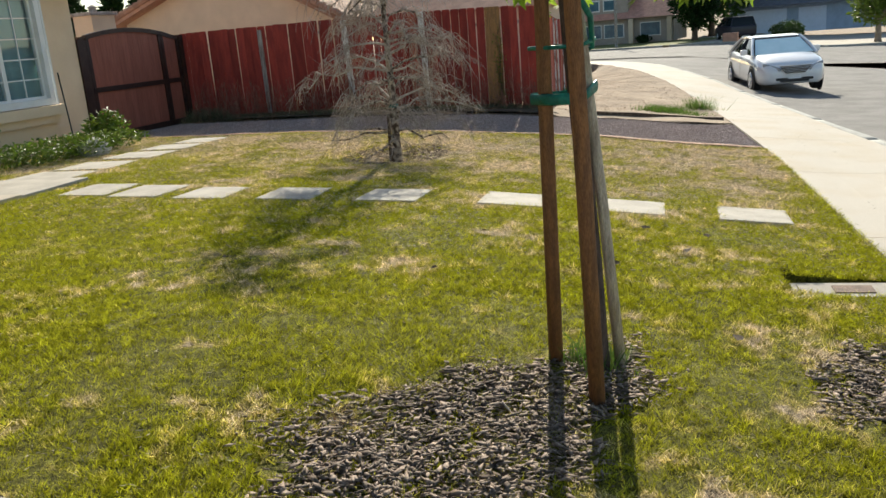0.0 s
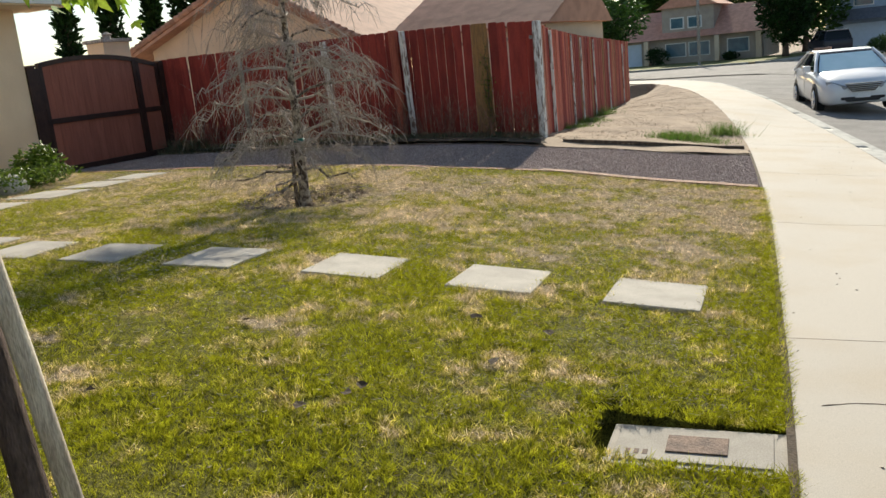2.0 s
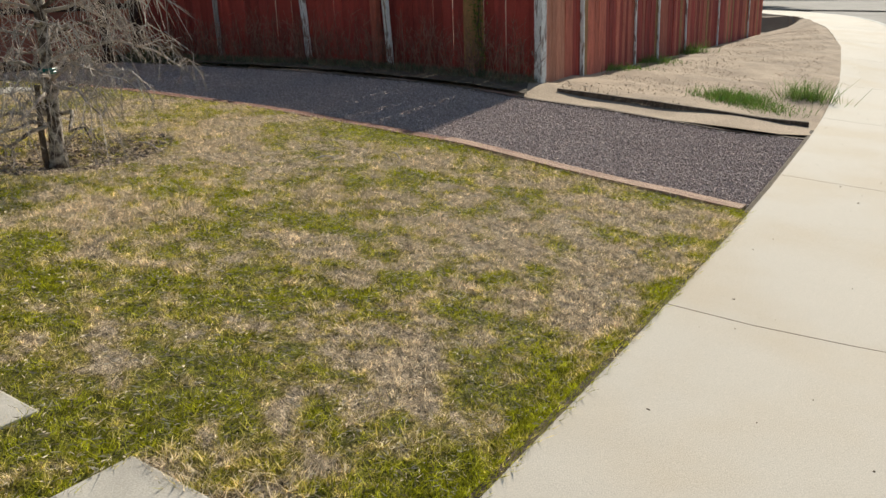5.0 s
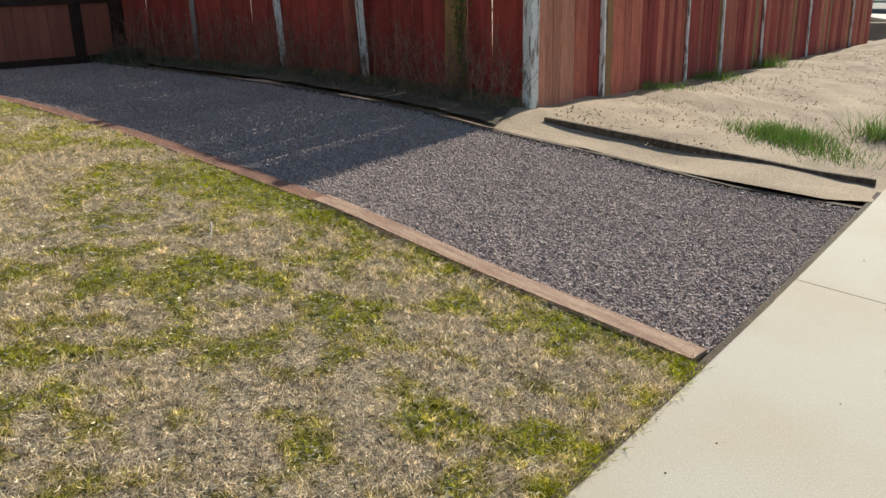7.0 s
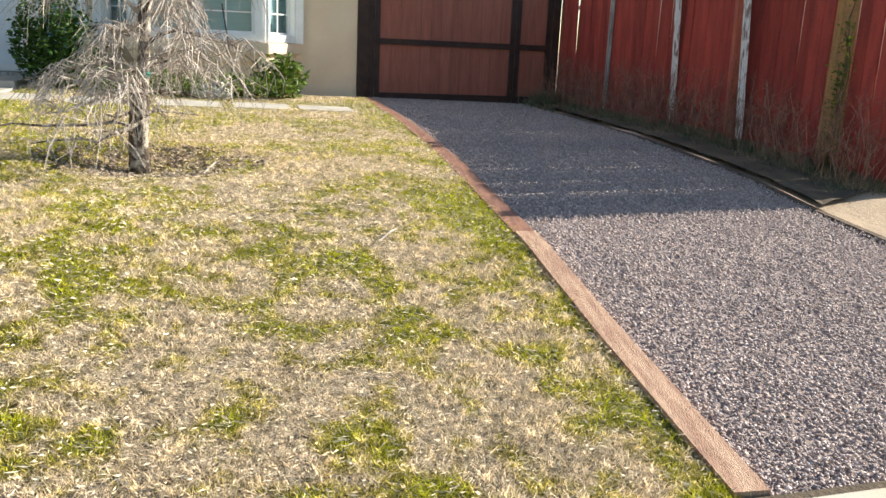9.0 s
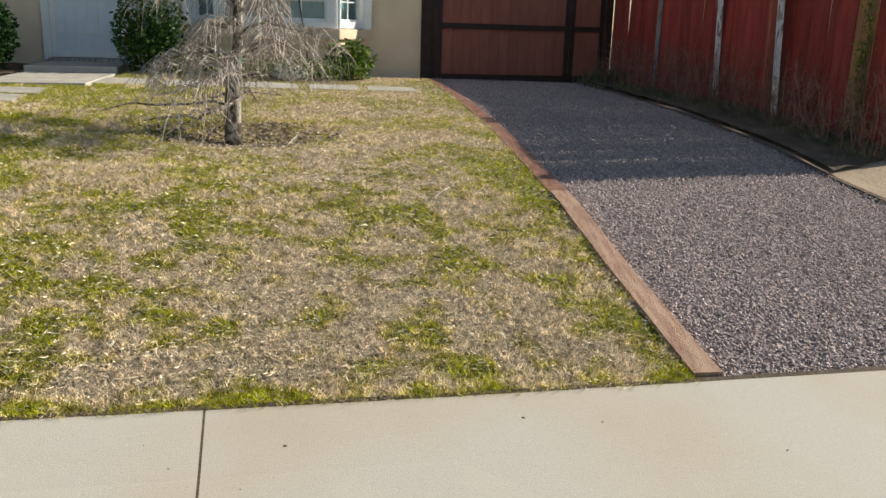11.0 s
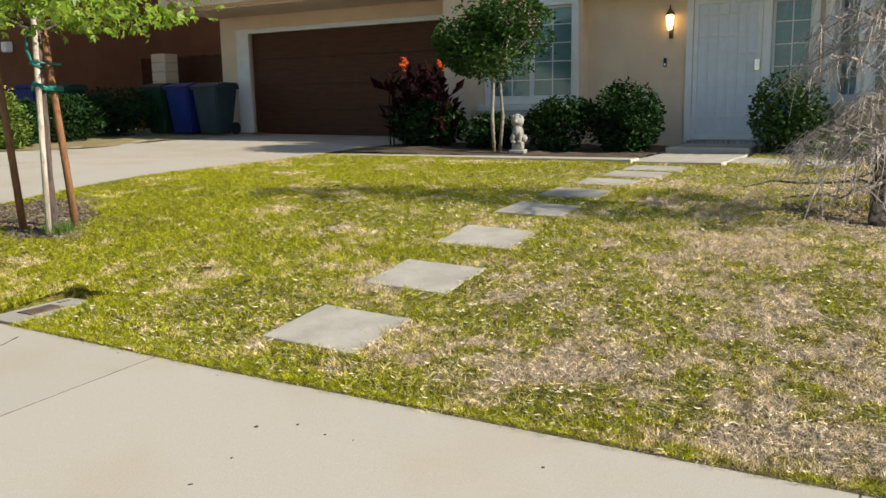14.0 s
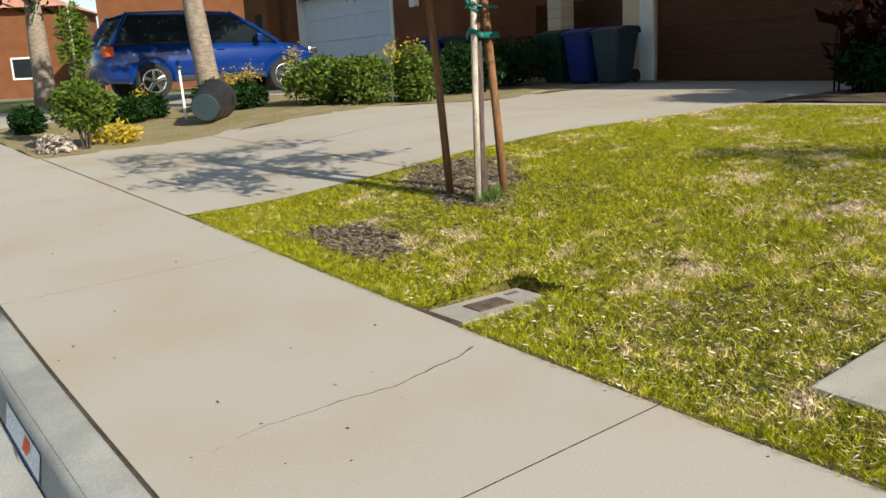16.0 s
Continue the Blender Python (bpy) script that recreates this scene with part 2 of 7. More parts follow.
PALEBARK = mat("pale_bark", (0.31, 0.255, 0.205), (0.21, 0.165, 0.13), 8, 0.9, 0.8, 40, stretch=(1, 1, 3), grain=0.3)
TIE = mat("green_plastic_tie", (0.01, 0.16, 0.13), (0.008, 0.12, 0.10), 9, 0.35, 0.1, 60)
LEAF_Y = mat("fresh_green_leaf", (0.20, 0.33, 0.03), (0.28, 0.36, 0.05), 9, 0.45, 0, rand=0.3, island=True, leaf=0.5)
LEAF_D = mat("dark_green_leaf", (0.009, 0.028, 0.005), (0.015, 0.043, 0.008), 9, 0.5, 0, rand=0.5, island=True, leaf=0.1, spec=0.15)
LEAF_C = mat("crape_leaf", (0.03, 0.075, 0.012), (0.045, 0.09, 0.016), 9, 0.5, 0, rand=0.5, island=True, leaf=0.25, spec=0.2)
LEAF_M = mat("mid_green_leaf", (0.085, 0.15, 0.015), (0.12, 0.16, 0.025), 9, 0.5, 0, rand=0.4, island=True, leaf=0.3)
LEAF_R = mat("maroon_leaf", (0.013, 0.004, 0.005), (0.02, 0.006, 0.006), 9, 0.7, 0, rand=0.5, island=True, leaf=0.03, spec=0.04)
LEAF_YL = mat("yellow_leaf", (0.62, 0.44, 0.03), (0.50, 0.40, 0.05), 9, 0.5, 0, rand=0.25, island=True, leaf=0.4)
PETAL = mat("orange_petal", (0.85, 0.16, 0.03), (0.75, 0.12, 0.03), 9, 0.5, 0, leaf=0.3)
PINK = mat("pale_pink_petal", (0.75, 0.45, 0.50), (0.70, 0.38, 0.44), 9, 0.5, 0, leaf=0.3)
TILE = mat("terracotta_tile", (0.46, 0.26, 0.18), (0.36, 0.20, 0.14), 3, 0.85, 0.3, 50, rand=0.2, grain=0.15)
TILE_F = mat("far_terracotta_tile", (0.58, 0.30, 0.22), (0.48, 0.24, 0.175), 3, 0.85, 0.3, 50, rand=0.15, grain=0.15)
TILE_B = mat("slate_grey_tile", (0.14, 0.15, 0.18), (0.11, 0.12, 0.15), 3, 0.85, 0.3, 50, rand=0.15, grain=0.15)
DARKWOOD = mat("old_dark_board", (0.15, 0.105, 0.075), (0.08, 0.055, 0.04), 6, 0.9, 0.6, 60, stretch=(3, 3, 1), grain=0.3)
STATUE = mat("pale_cast_stone", (0.33, 0.315, 0.29), (0.23, 0.215, 0.20), 14, 0.85, 0.4, 60)
ROCK = mat("pale_round_rock", (0.48, 0.46, 0.43), (0.36, 0.34, 0.31), 12, 0.9, 0.5, 60)
BLACK = mat("black_plastic", (0.02, 0.02, 0.022), (0.03, 0.03, 0.032), 8, 0.45, 0.1, 60)
RUBBER = mat("tyre_rubber", (0.018, 0.018, 0.018), (0.03, 0.03, 0.03), 20, 0.85, 0.3, 90)
CHROME = mat("bright_alloy", (0.75, 0.75, 0.76), (0.65, 0.65, 0.66), 8, 0.2, 0, metal=1.0, grain=0.02)
PAINT_W = mat("white_car_paint", (0.80, 0.81, 0.82), (0.78, 0.79, 0.80), 4, 0.3, 0, coat=1.0, grain=0.01)
PAINT_B = mat("blue_car_paint", (0.001, 0.03, 0.19), (0.001, 0.025, 0.16), 4, 0.3, 0, metal=0.1, coat=0.7, spec=0.2, grain=0.02)
PAINT_K = mat("dark_car_paint", (0.008, 0.010, 0.026), (0.007, 0.008, 0.02), 4, 0.4, 0, coat=0.2, grain=0.02)
BIN_B = mat("blue_bin_plastic", (0.015, 0.03, 0.19), (0.02, 0.035, 0.16), 5, 0.5, 0.1, 60)
BIN_G = mat("grey_bin_plastic", (0.035, 0.058, 0.068), (0.03, 0.05, 0.06), 5, 0.5, 0.1, 60)
BIN_N = mat("green_bin_plastic", (0.012, 0.05, 0.03), (0.015, 0.04, 0.025), 5, 0.5, 0.1, 60)
IRON = mat("rusty_iron_lid", (0.19, 0.13, 0.10), (0.12, 0.085, 0.07), 14, 0.8, 0.6, 90, metal=0.3)
LAMPGLOW = mat("lamp_glass", (0.9, 0.75, 0.5), (0.9, 0.72, 0.45), 6, 0.3, 0)
LAMPGLOW.node_tree.nodes["Principled BSDF"].inputs["Emission Color"].default_value = (1.0, 0.62, 0.22, 1)
LAMPGLOW.node_tree.nodes["Principled BSDF"].inputs["Emission Strength"].default_value = 3.0
# blind behind the panes; its teal paints in the glass reflections
ROOM = mat("reflection_tinted_blind", (0.27, 0.42, 0.43), (0.21, 0.35, 0.36), 4, 0.8, 0.1, 60, stretch=(1, 1, 25), grain=0.2)
DARKROOM = mat("entry_shade", (0.03, 0.03, 0.035), (0.02, 0.02, 0.025), 3, 0.9, 0)
SIGN = mat("sign_white", (0.8, 0.82, 0.84), (0.78, 0.8, 0.82), 3, 0.5, 0)
GLASS = bpy.data.materials.new("window_glass")
GLASS.use_nodes = True
gp = GLASS.node_tree.nodes["Principled BSDF"]
gp.inputs["Base Color"].default_value, gp.inputs["Roughness"].default_value = (0.85, 0.93, 0.95, 1), 0.03
gp.inputs["Transmission Weight"].default_value, gp.inputs["IOR"].default_value = 1.0, 1.45
# far window panes, reflected blue put straight into the base colour
FARPANE = mat("pane_with_painted_sky_blue", (0.10, 0.19, 0.24), (0.07, 0.14, 0.19), 2, 0.08, 0, spec=0.5, grain=0.02)
HEADLAMP = mat("clear_headlamp", (0.30, 0.34, 0.38), (0.22, 0.25, 0.29), 9, 0.12, 0, coat=1.0, grain=0.05)
CARGLASS = mat("tinted_car_glass", (0.012, 0.018, 0.022), (0.012, 0.016, 0.02), 3, 0.05, 0, coat=0.0, spec=0.18, grain=0.01)


# ---- mesh helpers ----
def mesh_ob(name, v, f, material, smooth=False):
    me = bpy.data.meshes.new(name)
    me.from_pydata([tuple(p) for p in v], [], f)
    if smooth:
        me.polygons.foreach_set("use_smooth", [True] * len(me.polygons))
    me.update()
    if material:
        me.materials.append(material)
    return new(name, me)


def tri_cloud(name, v, n, material):
    """A mesh of n loose triangles whose corners are the rows of v (3n x 3)."""
    me = bpy.data.meshes.new(name)
    me.vertices.add(3 * n)
    me.vertices.foreach_set("co", np.asarray(v, dtype=np.float32).ravel())
    me.loops.add(3 * n)
    me.loops.foreach_set("vertex_index", np.arange(3 * n, dtype=np.int32))
    me.polygons.add(n)
    me.polygons.foreach_set("loop_start", np.arange(0, 3 * n, 3, dtype=np.int32))
    me.update(calc_edges=True)
    me.materials.append(material)
    return new(name, me)


def thing(name, label, category, m=None, group="", kind=""):
    ob = new(name)
    ob.empty_display_size = 0.2
    if m is not None:
        ob.matrix_world = m
    return tagged(ob, label, category, group, kind)


def part(name, bm, material, parent, label="", smooth=False):
    """Links a bmesh, or a pair of vertices and faces, as one mesh object under parent."""
    if isinstance(bm, tuple):
        ob = mesh_ob(name, bm[0], bm[1], material, smooth)
    else:
        me = bpy.data.meshes.new(name)
        bm.to_mesh(me)
        bm.free()
        if smooth:
            me.polygons.foreach_set("use_smooth", [True] * len(me.polygons))
        me.materials.append(material)
        ob = new(name, me)
    ob.parent = parent
    if label:
        ob["label"] = label
    return ob


def boxes(*bs, bevel=0.0):
    """One bmesh of boxes (x0, x1, y0, y1, z0, z1), edges rounded by bevel."""
    bm = bmesh.new()
    for x0, x1, y0, y1, z0, z1 in bs:
        g = bmesh.ops.create_cube(bm, size=1.0)["verts"]
        for p in g:
            p.co = ((x0 + x1) / 2 + p.co.x * (x1 - x0), (y0 + y1) / 2 + p.co.y * (y1 - y0), (z0 + z1) / 2 + p.co.z * (z1 - z0))
    if bevel:
        bmesh.ops.bevel(bm, geom=bm.edges[:], offset=bevel, segments=2, affect="EDGES", profile=0.6)
    return bm


def prism(outline, y0, y1, bevel=0.0):
    """A slab whose outline (x, z) is pushed from y0 to y1."""
    bm = bmesh.new()
    a = [bm.verts.new((x, y0, z)) for x, z in outline]
    b = [bm.verts.new((x, y1, z)) for x, z in outline]
    bm.faces.new(a)
    bm.faces.new(b[::-1])
    for i in range(len(a)):
        j = (i + 1) % len(a)
        bm.faces.new((a[j], a[i], b[i], b[j]))
    bmesh.ops.recalc_face_normals(bm, faces=bm.faces[:])
    if bevel:
        bmesh.ops.bevel(bm, geom=bm.edges[:], offset=bevel, segments=2, affect="EDGES", profile=0.6)
    return bm


def tube(v, f, pts, radii, sides=6):
    """Adds a tapered round tube along pts to the lists v, f."""
    pts = [Vector(p) for p in pts]
    start = len(v)
    for i, p in enumerate(pts):
        d = (pts[min(i + 1, len(pts) - 1)] - pts[max(i - 1, 0)]).normalized()
        a = d.orthogonal().normalized() if i == 0 else (a - d * a.dot(d)).normalized()
        b = d.cross(a)
        for s in range(sides):
            t = 2 * math.pi * s / sides
            v.append(p + (a * math.cos(t) + b * math.sin(t)) * radii[i])
    for i in range(len(pts) - 1):
        for s in range(sides):
            q, r = start + i * sides, (s + 1) % sides
            f.append((q + s, q + r, q + sides + r, q + sides + s))
    f.append(tuple(start + s for s in range(sides))[::-1])
    f.append(tuple(start + (len(pts) - 1) * sides + s for s in range(sides)))


def lathe(profile, sides=24):
    """A bmesh turned round z from (radius, height) pairs."""
    bm = bmesh.new()
    rings = [[bm.verts.new((r * math.cos(2 * math.pi * s / sides), r * math.sin(2 * math.pi * s / sides), z)) for s in range(sides)] for r, z in profile]
    for a, b in zip(rings, rings[1:]):
        for s in range(sides):
            q = (s + 1) % sides
            bm.faces.new((a[s], a[q], b[q], b[s]))
    bm.faces.new(rings[0][::-1])
    bm.faces.new(rings[-1])
    bmesh.ops.recalc_face_normals(bm, faces=bm.faces[:])
    return bm


def leaves(centres, size, rng, length=2.2, droop=0.0):
    """Leaf blades of two triangles at the centres: returns vertices and faces."""
    v, f = [], []
    for c in centres:
        d = Vector(rng.normal(0, 1, 3))
        d.z = d.z * 0.6 - droop
        d.normalize()
        s = d.orthogonal().normalized()
        s.rotate(Matrix.Rotation(rng.uniform(0, 6.28), 3, d))
        l = size * rng.uniform(0.6, 1.3)
        n = d.cross(s) * l * 0.18
        k = len(v)
        c = Vector(c)
        v += [c, c + d * l * length * 0.5 + s * l * 0.42 + n, c + d * l * length, c + d * l * length * 0.5 - s * l * 0.42 + n]
        f += [(k, k + 1, k + 2), (k, k + 2, k + 3)]
    return v, f


def cloud(rng, n, centre, radii, lumps=9, power=0.55):
    """Points for leaves: gathered in clumps spread over an uneven ellipsoid shell."""
    out = []
    dirs = rng.normal(0, 1, (lumps, 3))
    dirs /= np.linalg.norm(dirs, axis=1)[:, None]
    reach = rng.uniform(0.55, 0.95, lumps)
    for i in range(n):
        j = rng.integers(lumps)
        p = dirs[j] * reach[j] + rng.normal(0, 0.27, 3)
        l = np.linalg.norm(p)
        if l > 1.12:
            p *= 1.05 / l
        out.append((centre[0] + p[0] * radii[0], centre[1] + p[1] * radii[1], centre[2] + p[2] * radii[2]))
    return out


# ---- lie of the land ----
FY = ((-60, -1.0), (-12, -0.30), (-3.2, -0.13), (-1, -0.09), (0, 0.0), (1, 0.10), (2, 0.20), (3.7, 0.28), (6, 0.35), (7.4, 0.36), (10.4, 0.37), (60, 0.6))
FYX, FYZ = [p[0] for p in FY], [p[1] for p in FY]


def gz(x, y):
    slope = np.interp(y, (1, 4.2), (-0.036, -0.0157))
    return float(np.interp(y, FYX, FYZ) + slope * min(max(x, -16), 12) - 0.018 * min(max(x - 12, 0), 50))


HOUSE_TURN = 8.5
HM = pose(-2.144, 9.0, 0, 0, 0, HOUSE_TURN)
HC, HS = math.cos(radians(HOUSE_TURN)), math.sin(radians(HOUSE_TURN))


def hw(u, v):
    """House plan (u along the front, v inward) to the world."""
    return -2.144 + u * HC - v * HS, 9.0 + u * HS + v * HC


def wh(x, y):
    x, y = x + 2.144, y - 9.0
    return x * HC + y * HS, -x * HS + y * HC


# inner edge of the sidewalk, bending to the north in the east
EDGE = ((-40, -8.0), (-20, -4.3), (-9.55, -2.5), (-4.94, -1.74), (-1.95, -1.28), (0.65, -0.82), (2.25, -0.53), (4.08, -0.16), (5.8, 0.21), (7.8, 0.66), (11.4, 1.6), (15.4, 2.85), (19.7, 4.55), (24.5, 6.9), (29, 10.2), (33, 15), (35.5, 22), (36.5, 40))
ed = []
for (x0, y0), (x1, y1) in zip(EDGE, EDGE[1:]):
    k = max(2, int(math.hypot(x1 - x0, y1 - y0) / 0.25))
    ed += [(x0 + (x1 - x0) * i / k, y0 + (y1 - y0) * i / k) for i in range(k)]
ed = np.array(ed)
w = 9
sm = np.array([[np.convolve(ed[:, c], np.ones(w) / w, "valid")] for c in (0, 1)])[:, 0].T
arc = np.concatenate([[0], np.cumsum(np.hypot(*np.diff(sm, axis=0).T))])
ARC0 = float(np.interp(-0.67, sm[:, 0], arc))


def edge(s, off=0.0):
    """Point at arc length s (0 by a joint of the slabs), off metres to the street side."""
    s += ARC0
    x, y = np.interp(s, arc, sm[:, 0]), np.interp(s, arc, sm[:, 1])
    x2, y2 = np.interp(s + 0.3, arc, sm[:, 0]), np.interp(s + 0.3, arc, sm[:, 1])
    x1, y1 = np.interp(s - 0.3, arc, sm[:, 0]), np.interp(s - 0.3, arc, sm[:, 1])
    l = math.hypot(x2 - x1, y2 - y1)
    return float(x + (y2 - y1) / l * off), float(y - (x2 - x1) / l * off)


def edge_y(x):
    return float(np.interp(x, sm[:, 0], sm[:, 1]))


def sheet(name, a, b, n, k, material, lift=0.0, z=None, thick=0.0, bow=None):
    """A ruled surface between the curves a(t) and b(t), t from 0 to 1, lying lift above the land."""
    v, f = [], []
    for i in range(n + 1):
        pa, pb = a(i / n), b(i / n)
        for j in range(k + 1):
            x, y = pa[0] + (pb[0] - pa[0]) * j / k, pa[1] + (pb[1] - pa[1]) * j / k
            v.append((x, y, (gz(x, y) if z is None else z) + lift + (bow(x, y) if bow else 0)))
    for i in range(n):
        for j in range(k):
            q = i * (k + 1) + j
            f.append((q, q + k + 1, q + k + 2, q + 1))
    if thick:
        m = len(v)
        v += [(p[0], p[1], p[2] - thick) for p in v]
        f += [tuple(m + q for q in fc[::-1]) for fc in f]
        rim = [i * (k + 1) for i in range(n + 1)] + [n * (k + 1) + j for j in range(1, k + 1)] + [i * (k + 1) + k for i in range(n - 1, -1, -1)] + [j for j in range(k - 1, 0, -1)]
        for p, q in zip(rim, rim[1:] + rim[:1]):
            f.append((p, q, m + q, m + p))
    me_ob = mesh_ob(name, v, f, material)
    bm = bmesh.new()
    bm.from_mesh(me_ob.data)
    bmesh.ops.recalc_face_normals(bm, faces=bm.faces[:])
    if not thick and bm.faces and sum(p.normal.z for p in bm.faces) < 0:
        bmesh.ops.reverse_faces(bm, faces=bm.faces[:])
    bm.to_mesh(me_ob.data)
    bm.free()
    return me_ob


def line(*pts):
    """A polyline as a function of t from 0 to 1."""
    d = np.concatenate([[0], np.cumsum([math.hypot(q[0] - p[0], q[1] - p[1]) for p, q in zip(pts, pts[1:])])])
    return lambda t: (float(np.interp(t * d[-1], d, [p[0] for p in pts])), float(np.interp(t * d[-1], d, [p[1] for p in pts])))


# ---- ground, road, sidewalk ----
xs = sorted(set(np.concatenate([np.linspace(-40, 60, 51), np.linspace(-900, -45, 12), np.linspace(65, 900, 12)])))
gv = [(x, y, gz(x, y) - 0.42) for x in xs for y in xs]
gn = len(xs)
gf = [(i * gn + j, (i + 1) * gn + j, (i + 1) * gn + j + 1, i * gn + j + 1) for i in range(gn - 1) for j in range(gn - 1)]
tagged(mesh_ob("ground", gv, gf, EARTH), "dry brown earth reaching to the horizon", "ground", kind="structure")

S0, S1 = -36.0, 58.0
tagged(sheet("road", lambda t: edge(S0 + (S1 - S0) * t, 1.95), lambda t: edge(S0 + (S1 - S0) * t, 10.5), 160, 8, ASPHALT, -0.17),
       "worn grey asphalt street bending past the yard", "road", kind="structure")
pavement = thing("pavement", "pale tan concrete sidewalk with scored joints", "sidewalk", kind="structure")
kerb = thing("kerb", "grey concrete kerb with its gutter along the street", "kerb", kind="structure")
SLAB = 2.98
base = sheet("joint_bed", lambda t: edge(-33.5 + 85 * t, 0.02), lambda t: edge(-33.5 + 85 * t, 1.64), 260, 4, SOIL, 0.004)
base.parent = pavement
NOSE = [(1.494, -0.24), (1.494, 0.006), (1.500, 0.010)] + [(1.615 + 0.05 * math.sin(q), -0.04 + 0.05 * math.cos(q)) for q in np.linspace(0, 1.45, 7)] + [(1.682, -0.145), (1.684, -0.24)]


def kerb_stone(a, b, n=8):
    """One length of kerb: its section swept along the edge from arc a to b."""
    v, f, k = [], [], len(NOSE)
    for i in range(n + 1):
        for off, dz in NOSE:
            x, y = edge(a + (b - a) * i / n, off)
            v.append((x, y, gz(x, y) + dz))
    for i in range(n):
        for j in range(k):
            f.append((i * k + j, i * k + (j + 1) % k, (i + 1) * k + (j + 1) % k, (i + 1) * k + j))
    f += [tuple(range(k))[::-1], tuple(n * k + j for j in range(k))]
    return mesh_ob("kerb_stone", v, f, KERB, True)


for i in range(-11, 17):
    a, b = i * SLAB, (i + 1) * SLAB - 0.008
    ob = sheet("slab", lambda t: edge(a + (b - a) * t, 0.0), lambda t: edge(a + (b - a) * t, 1.48), 8, 4, CONCRETE, 0.012, thick=0.1)
    ob.parent = pavement
    ob = sheet("joint", lambda t: edge(b + 0.008 * t, 0.0), lambda t: edge(b + 0.008 * t, 1.48), 1, 4, SOIL, 0.0112)
    ob.parent = pavement
    ob = kerb_stone(a, b)
    ob.parent = kerb
    ob = sheet("gutter_pan", lambda t: edge(a + (b - a) * t, 1.69), lambda t: edge(a + (b - a) * t, 2.05), 8, 2, KERB, -0.15, thick=0.1)
    ob.parent = kerb


# ---- lawn ----
def edge_v(u):
    """Inner sidewalk edge in the house plan."""
    s = np.array([wh(*edge(k * 0.5)) for k in range(-20, 24)])
    return float(np.interp(u, s[:, 0], s[:, 1]))


EV = [(u, edge_v(u)) for u in np.linspace(-6, 6.5, 60)]
edge_v = lambda u: float(np.interp(u, [p[0] for p in EV], [p[1] for p in EV]))
LAWN_W = -4.42


def board_u(v):
    return 4.79 + (v + 9.93) * 0.055


bumps = lambda x, y: -0.11 * math.exp(-((x - 1.5) ** 2 + (y - 3.62) ** 2) / 0.2) + (-0.13 if abs((x + 1.965) * 0.988 + (y + 0.93) * 0.156) < 0.22 and abs(-(x + 1.965) * 0.156 + (y + 0.93) * 0.988) < 0.42 else 0.0) + 0.011 * (noise.noise((x * 0.9, y * 0.9, 3)) + 0.6 * noise.noise((x * 3, y * 3, 8)))


lv, lf = [], []
for ua, va, vb, LN, LK in ((None, None, -3.12, 110, 70), (1.14, -3.12, -0.35, 40, 30)):
    base = len(lv)
    for i in range(LN + 1):
        for j in range(LK + 1):
            a = i / LN
            ul = LAWN_W if ua is None else ua
            v0 = edge_v(ul + (4.85 - ul) * a) if va is None else va
            v = v0 + (vb - v0) * j / LK
            x, y = hw(ul + (board_u(v) - 0.05 - ul) * a, v)
            lv.append((x, y, gz(x, y) + bumps(x, y)))
    for i in range(LN):
        for j in range(LK):
            q = base + i * (LK + 1) + j
            lf.append((q, q + LK + 1, q + LK + 2, q + 1))
tagged(mesh_ob("lawn", lv, lf, THATCH), "patchy front lawn, green by the drive and straw-dry by the gravel", "lawn", kind="structure")

tagged(sheet("edge_soil", lambda t: edge(-4.3 + 12.4 * t, 0.002), lambda t: edge(-4.3 + 12.4 * t, -0.03), 110, 1, SOIL, 0.012), "dark trimmed soil line along the sidewalk", "soil", kind="structure")

# ---- stepping stones ----
STONES = ((-0.215, -0.305, 0.55, 0.52), (-0.375, 0.605, 0.55, 0.52), (-0.56, 1.525, 0.55, 0.52), (-0.76, 2.52, 0.55, 0.52), (-0.91, 3.42, 0.55, 0.5),
          (-1.02, 4.22, 0.55, 0.5), (-1.05, 4.92, 0.6, 0.5), (-1.08, 5.5, 0.62, 0.5))
NSTONES = ((-0.42, 6.88, 0.66, 0.8), (0.33, 6.97, 0.66, 0.72), (1.2, 7.12, 0.66, 0.72), (1.95, 7.25, 0.6, 0.7), (2.64, 7.33, 0.6, 0.6))


def stone(x, y, sx, sy, turn, lift):
    bm = boxes((-sx / 2, sx / 2, -sy / 2, sy / 2, -0.05, 0.0), bevel=0.008)
    for p in bm.verts:
        p.co.x += 0.006 * noise.noise((p.co.x * 9 + x * 7, p.co.y * 9, y))
        p.co.y += 0.006 * noise.noise((p.co.x * 9 + x * 7, p.co.y * 9, y + 5))
    ob = part("stepping_stone", bm, STONE, None)
    dzx = (gz(x + 0.25, y) - gz(x - 0.25, y)) / 0.5
    dzy = (gz(x, y + 0.25) - gz(x, y - 0.25)) / 0.5
    ob.matrix_world = pose(x, y, gz(x, y) + lift, math.degrees(math.atan(dzy)), -math.degrees(math.atan(dzx)), turn)
    tagged(ob, "square grey concrete stepping stone set in the lawn", "stepping stone", "stepping stones to the door")
    return ob


for i, (x, y, sx, sy) in enumerate(STONES):
    stone(x, y, sx, sy, 9.5 + (i * 37 % 5 - 2) * 0.6, 0.014)
for i, (x, y, sx, sy) in enumerate(NSTONES):
    tagged(stone(x, y, sx, sy, 8.5 + (i * 29 % 5 - 2), 0.016), "flat grey concrete paver along the house front", "paver", "pavers along the house")

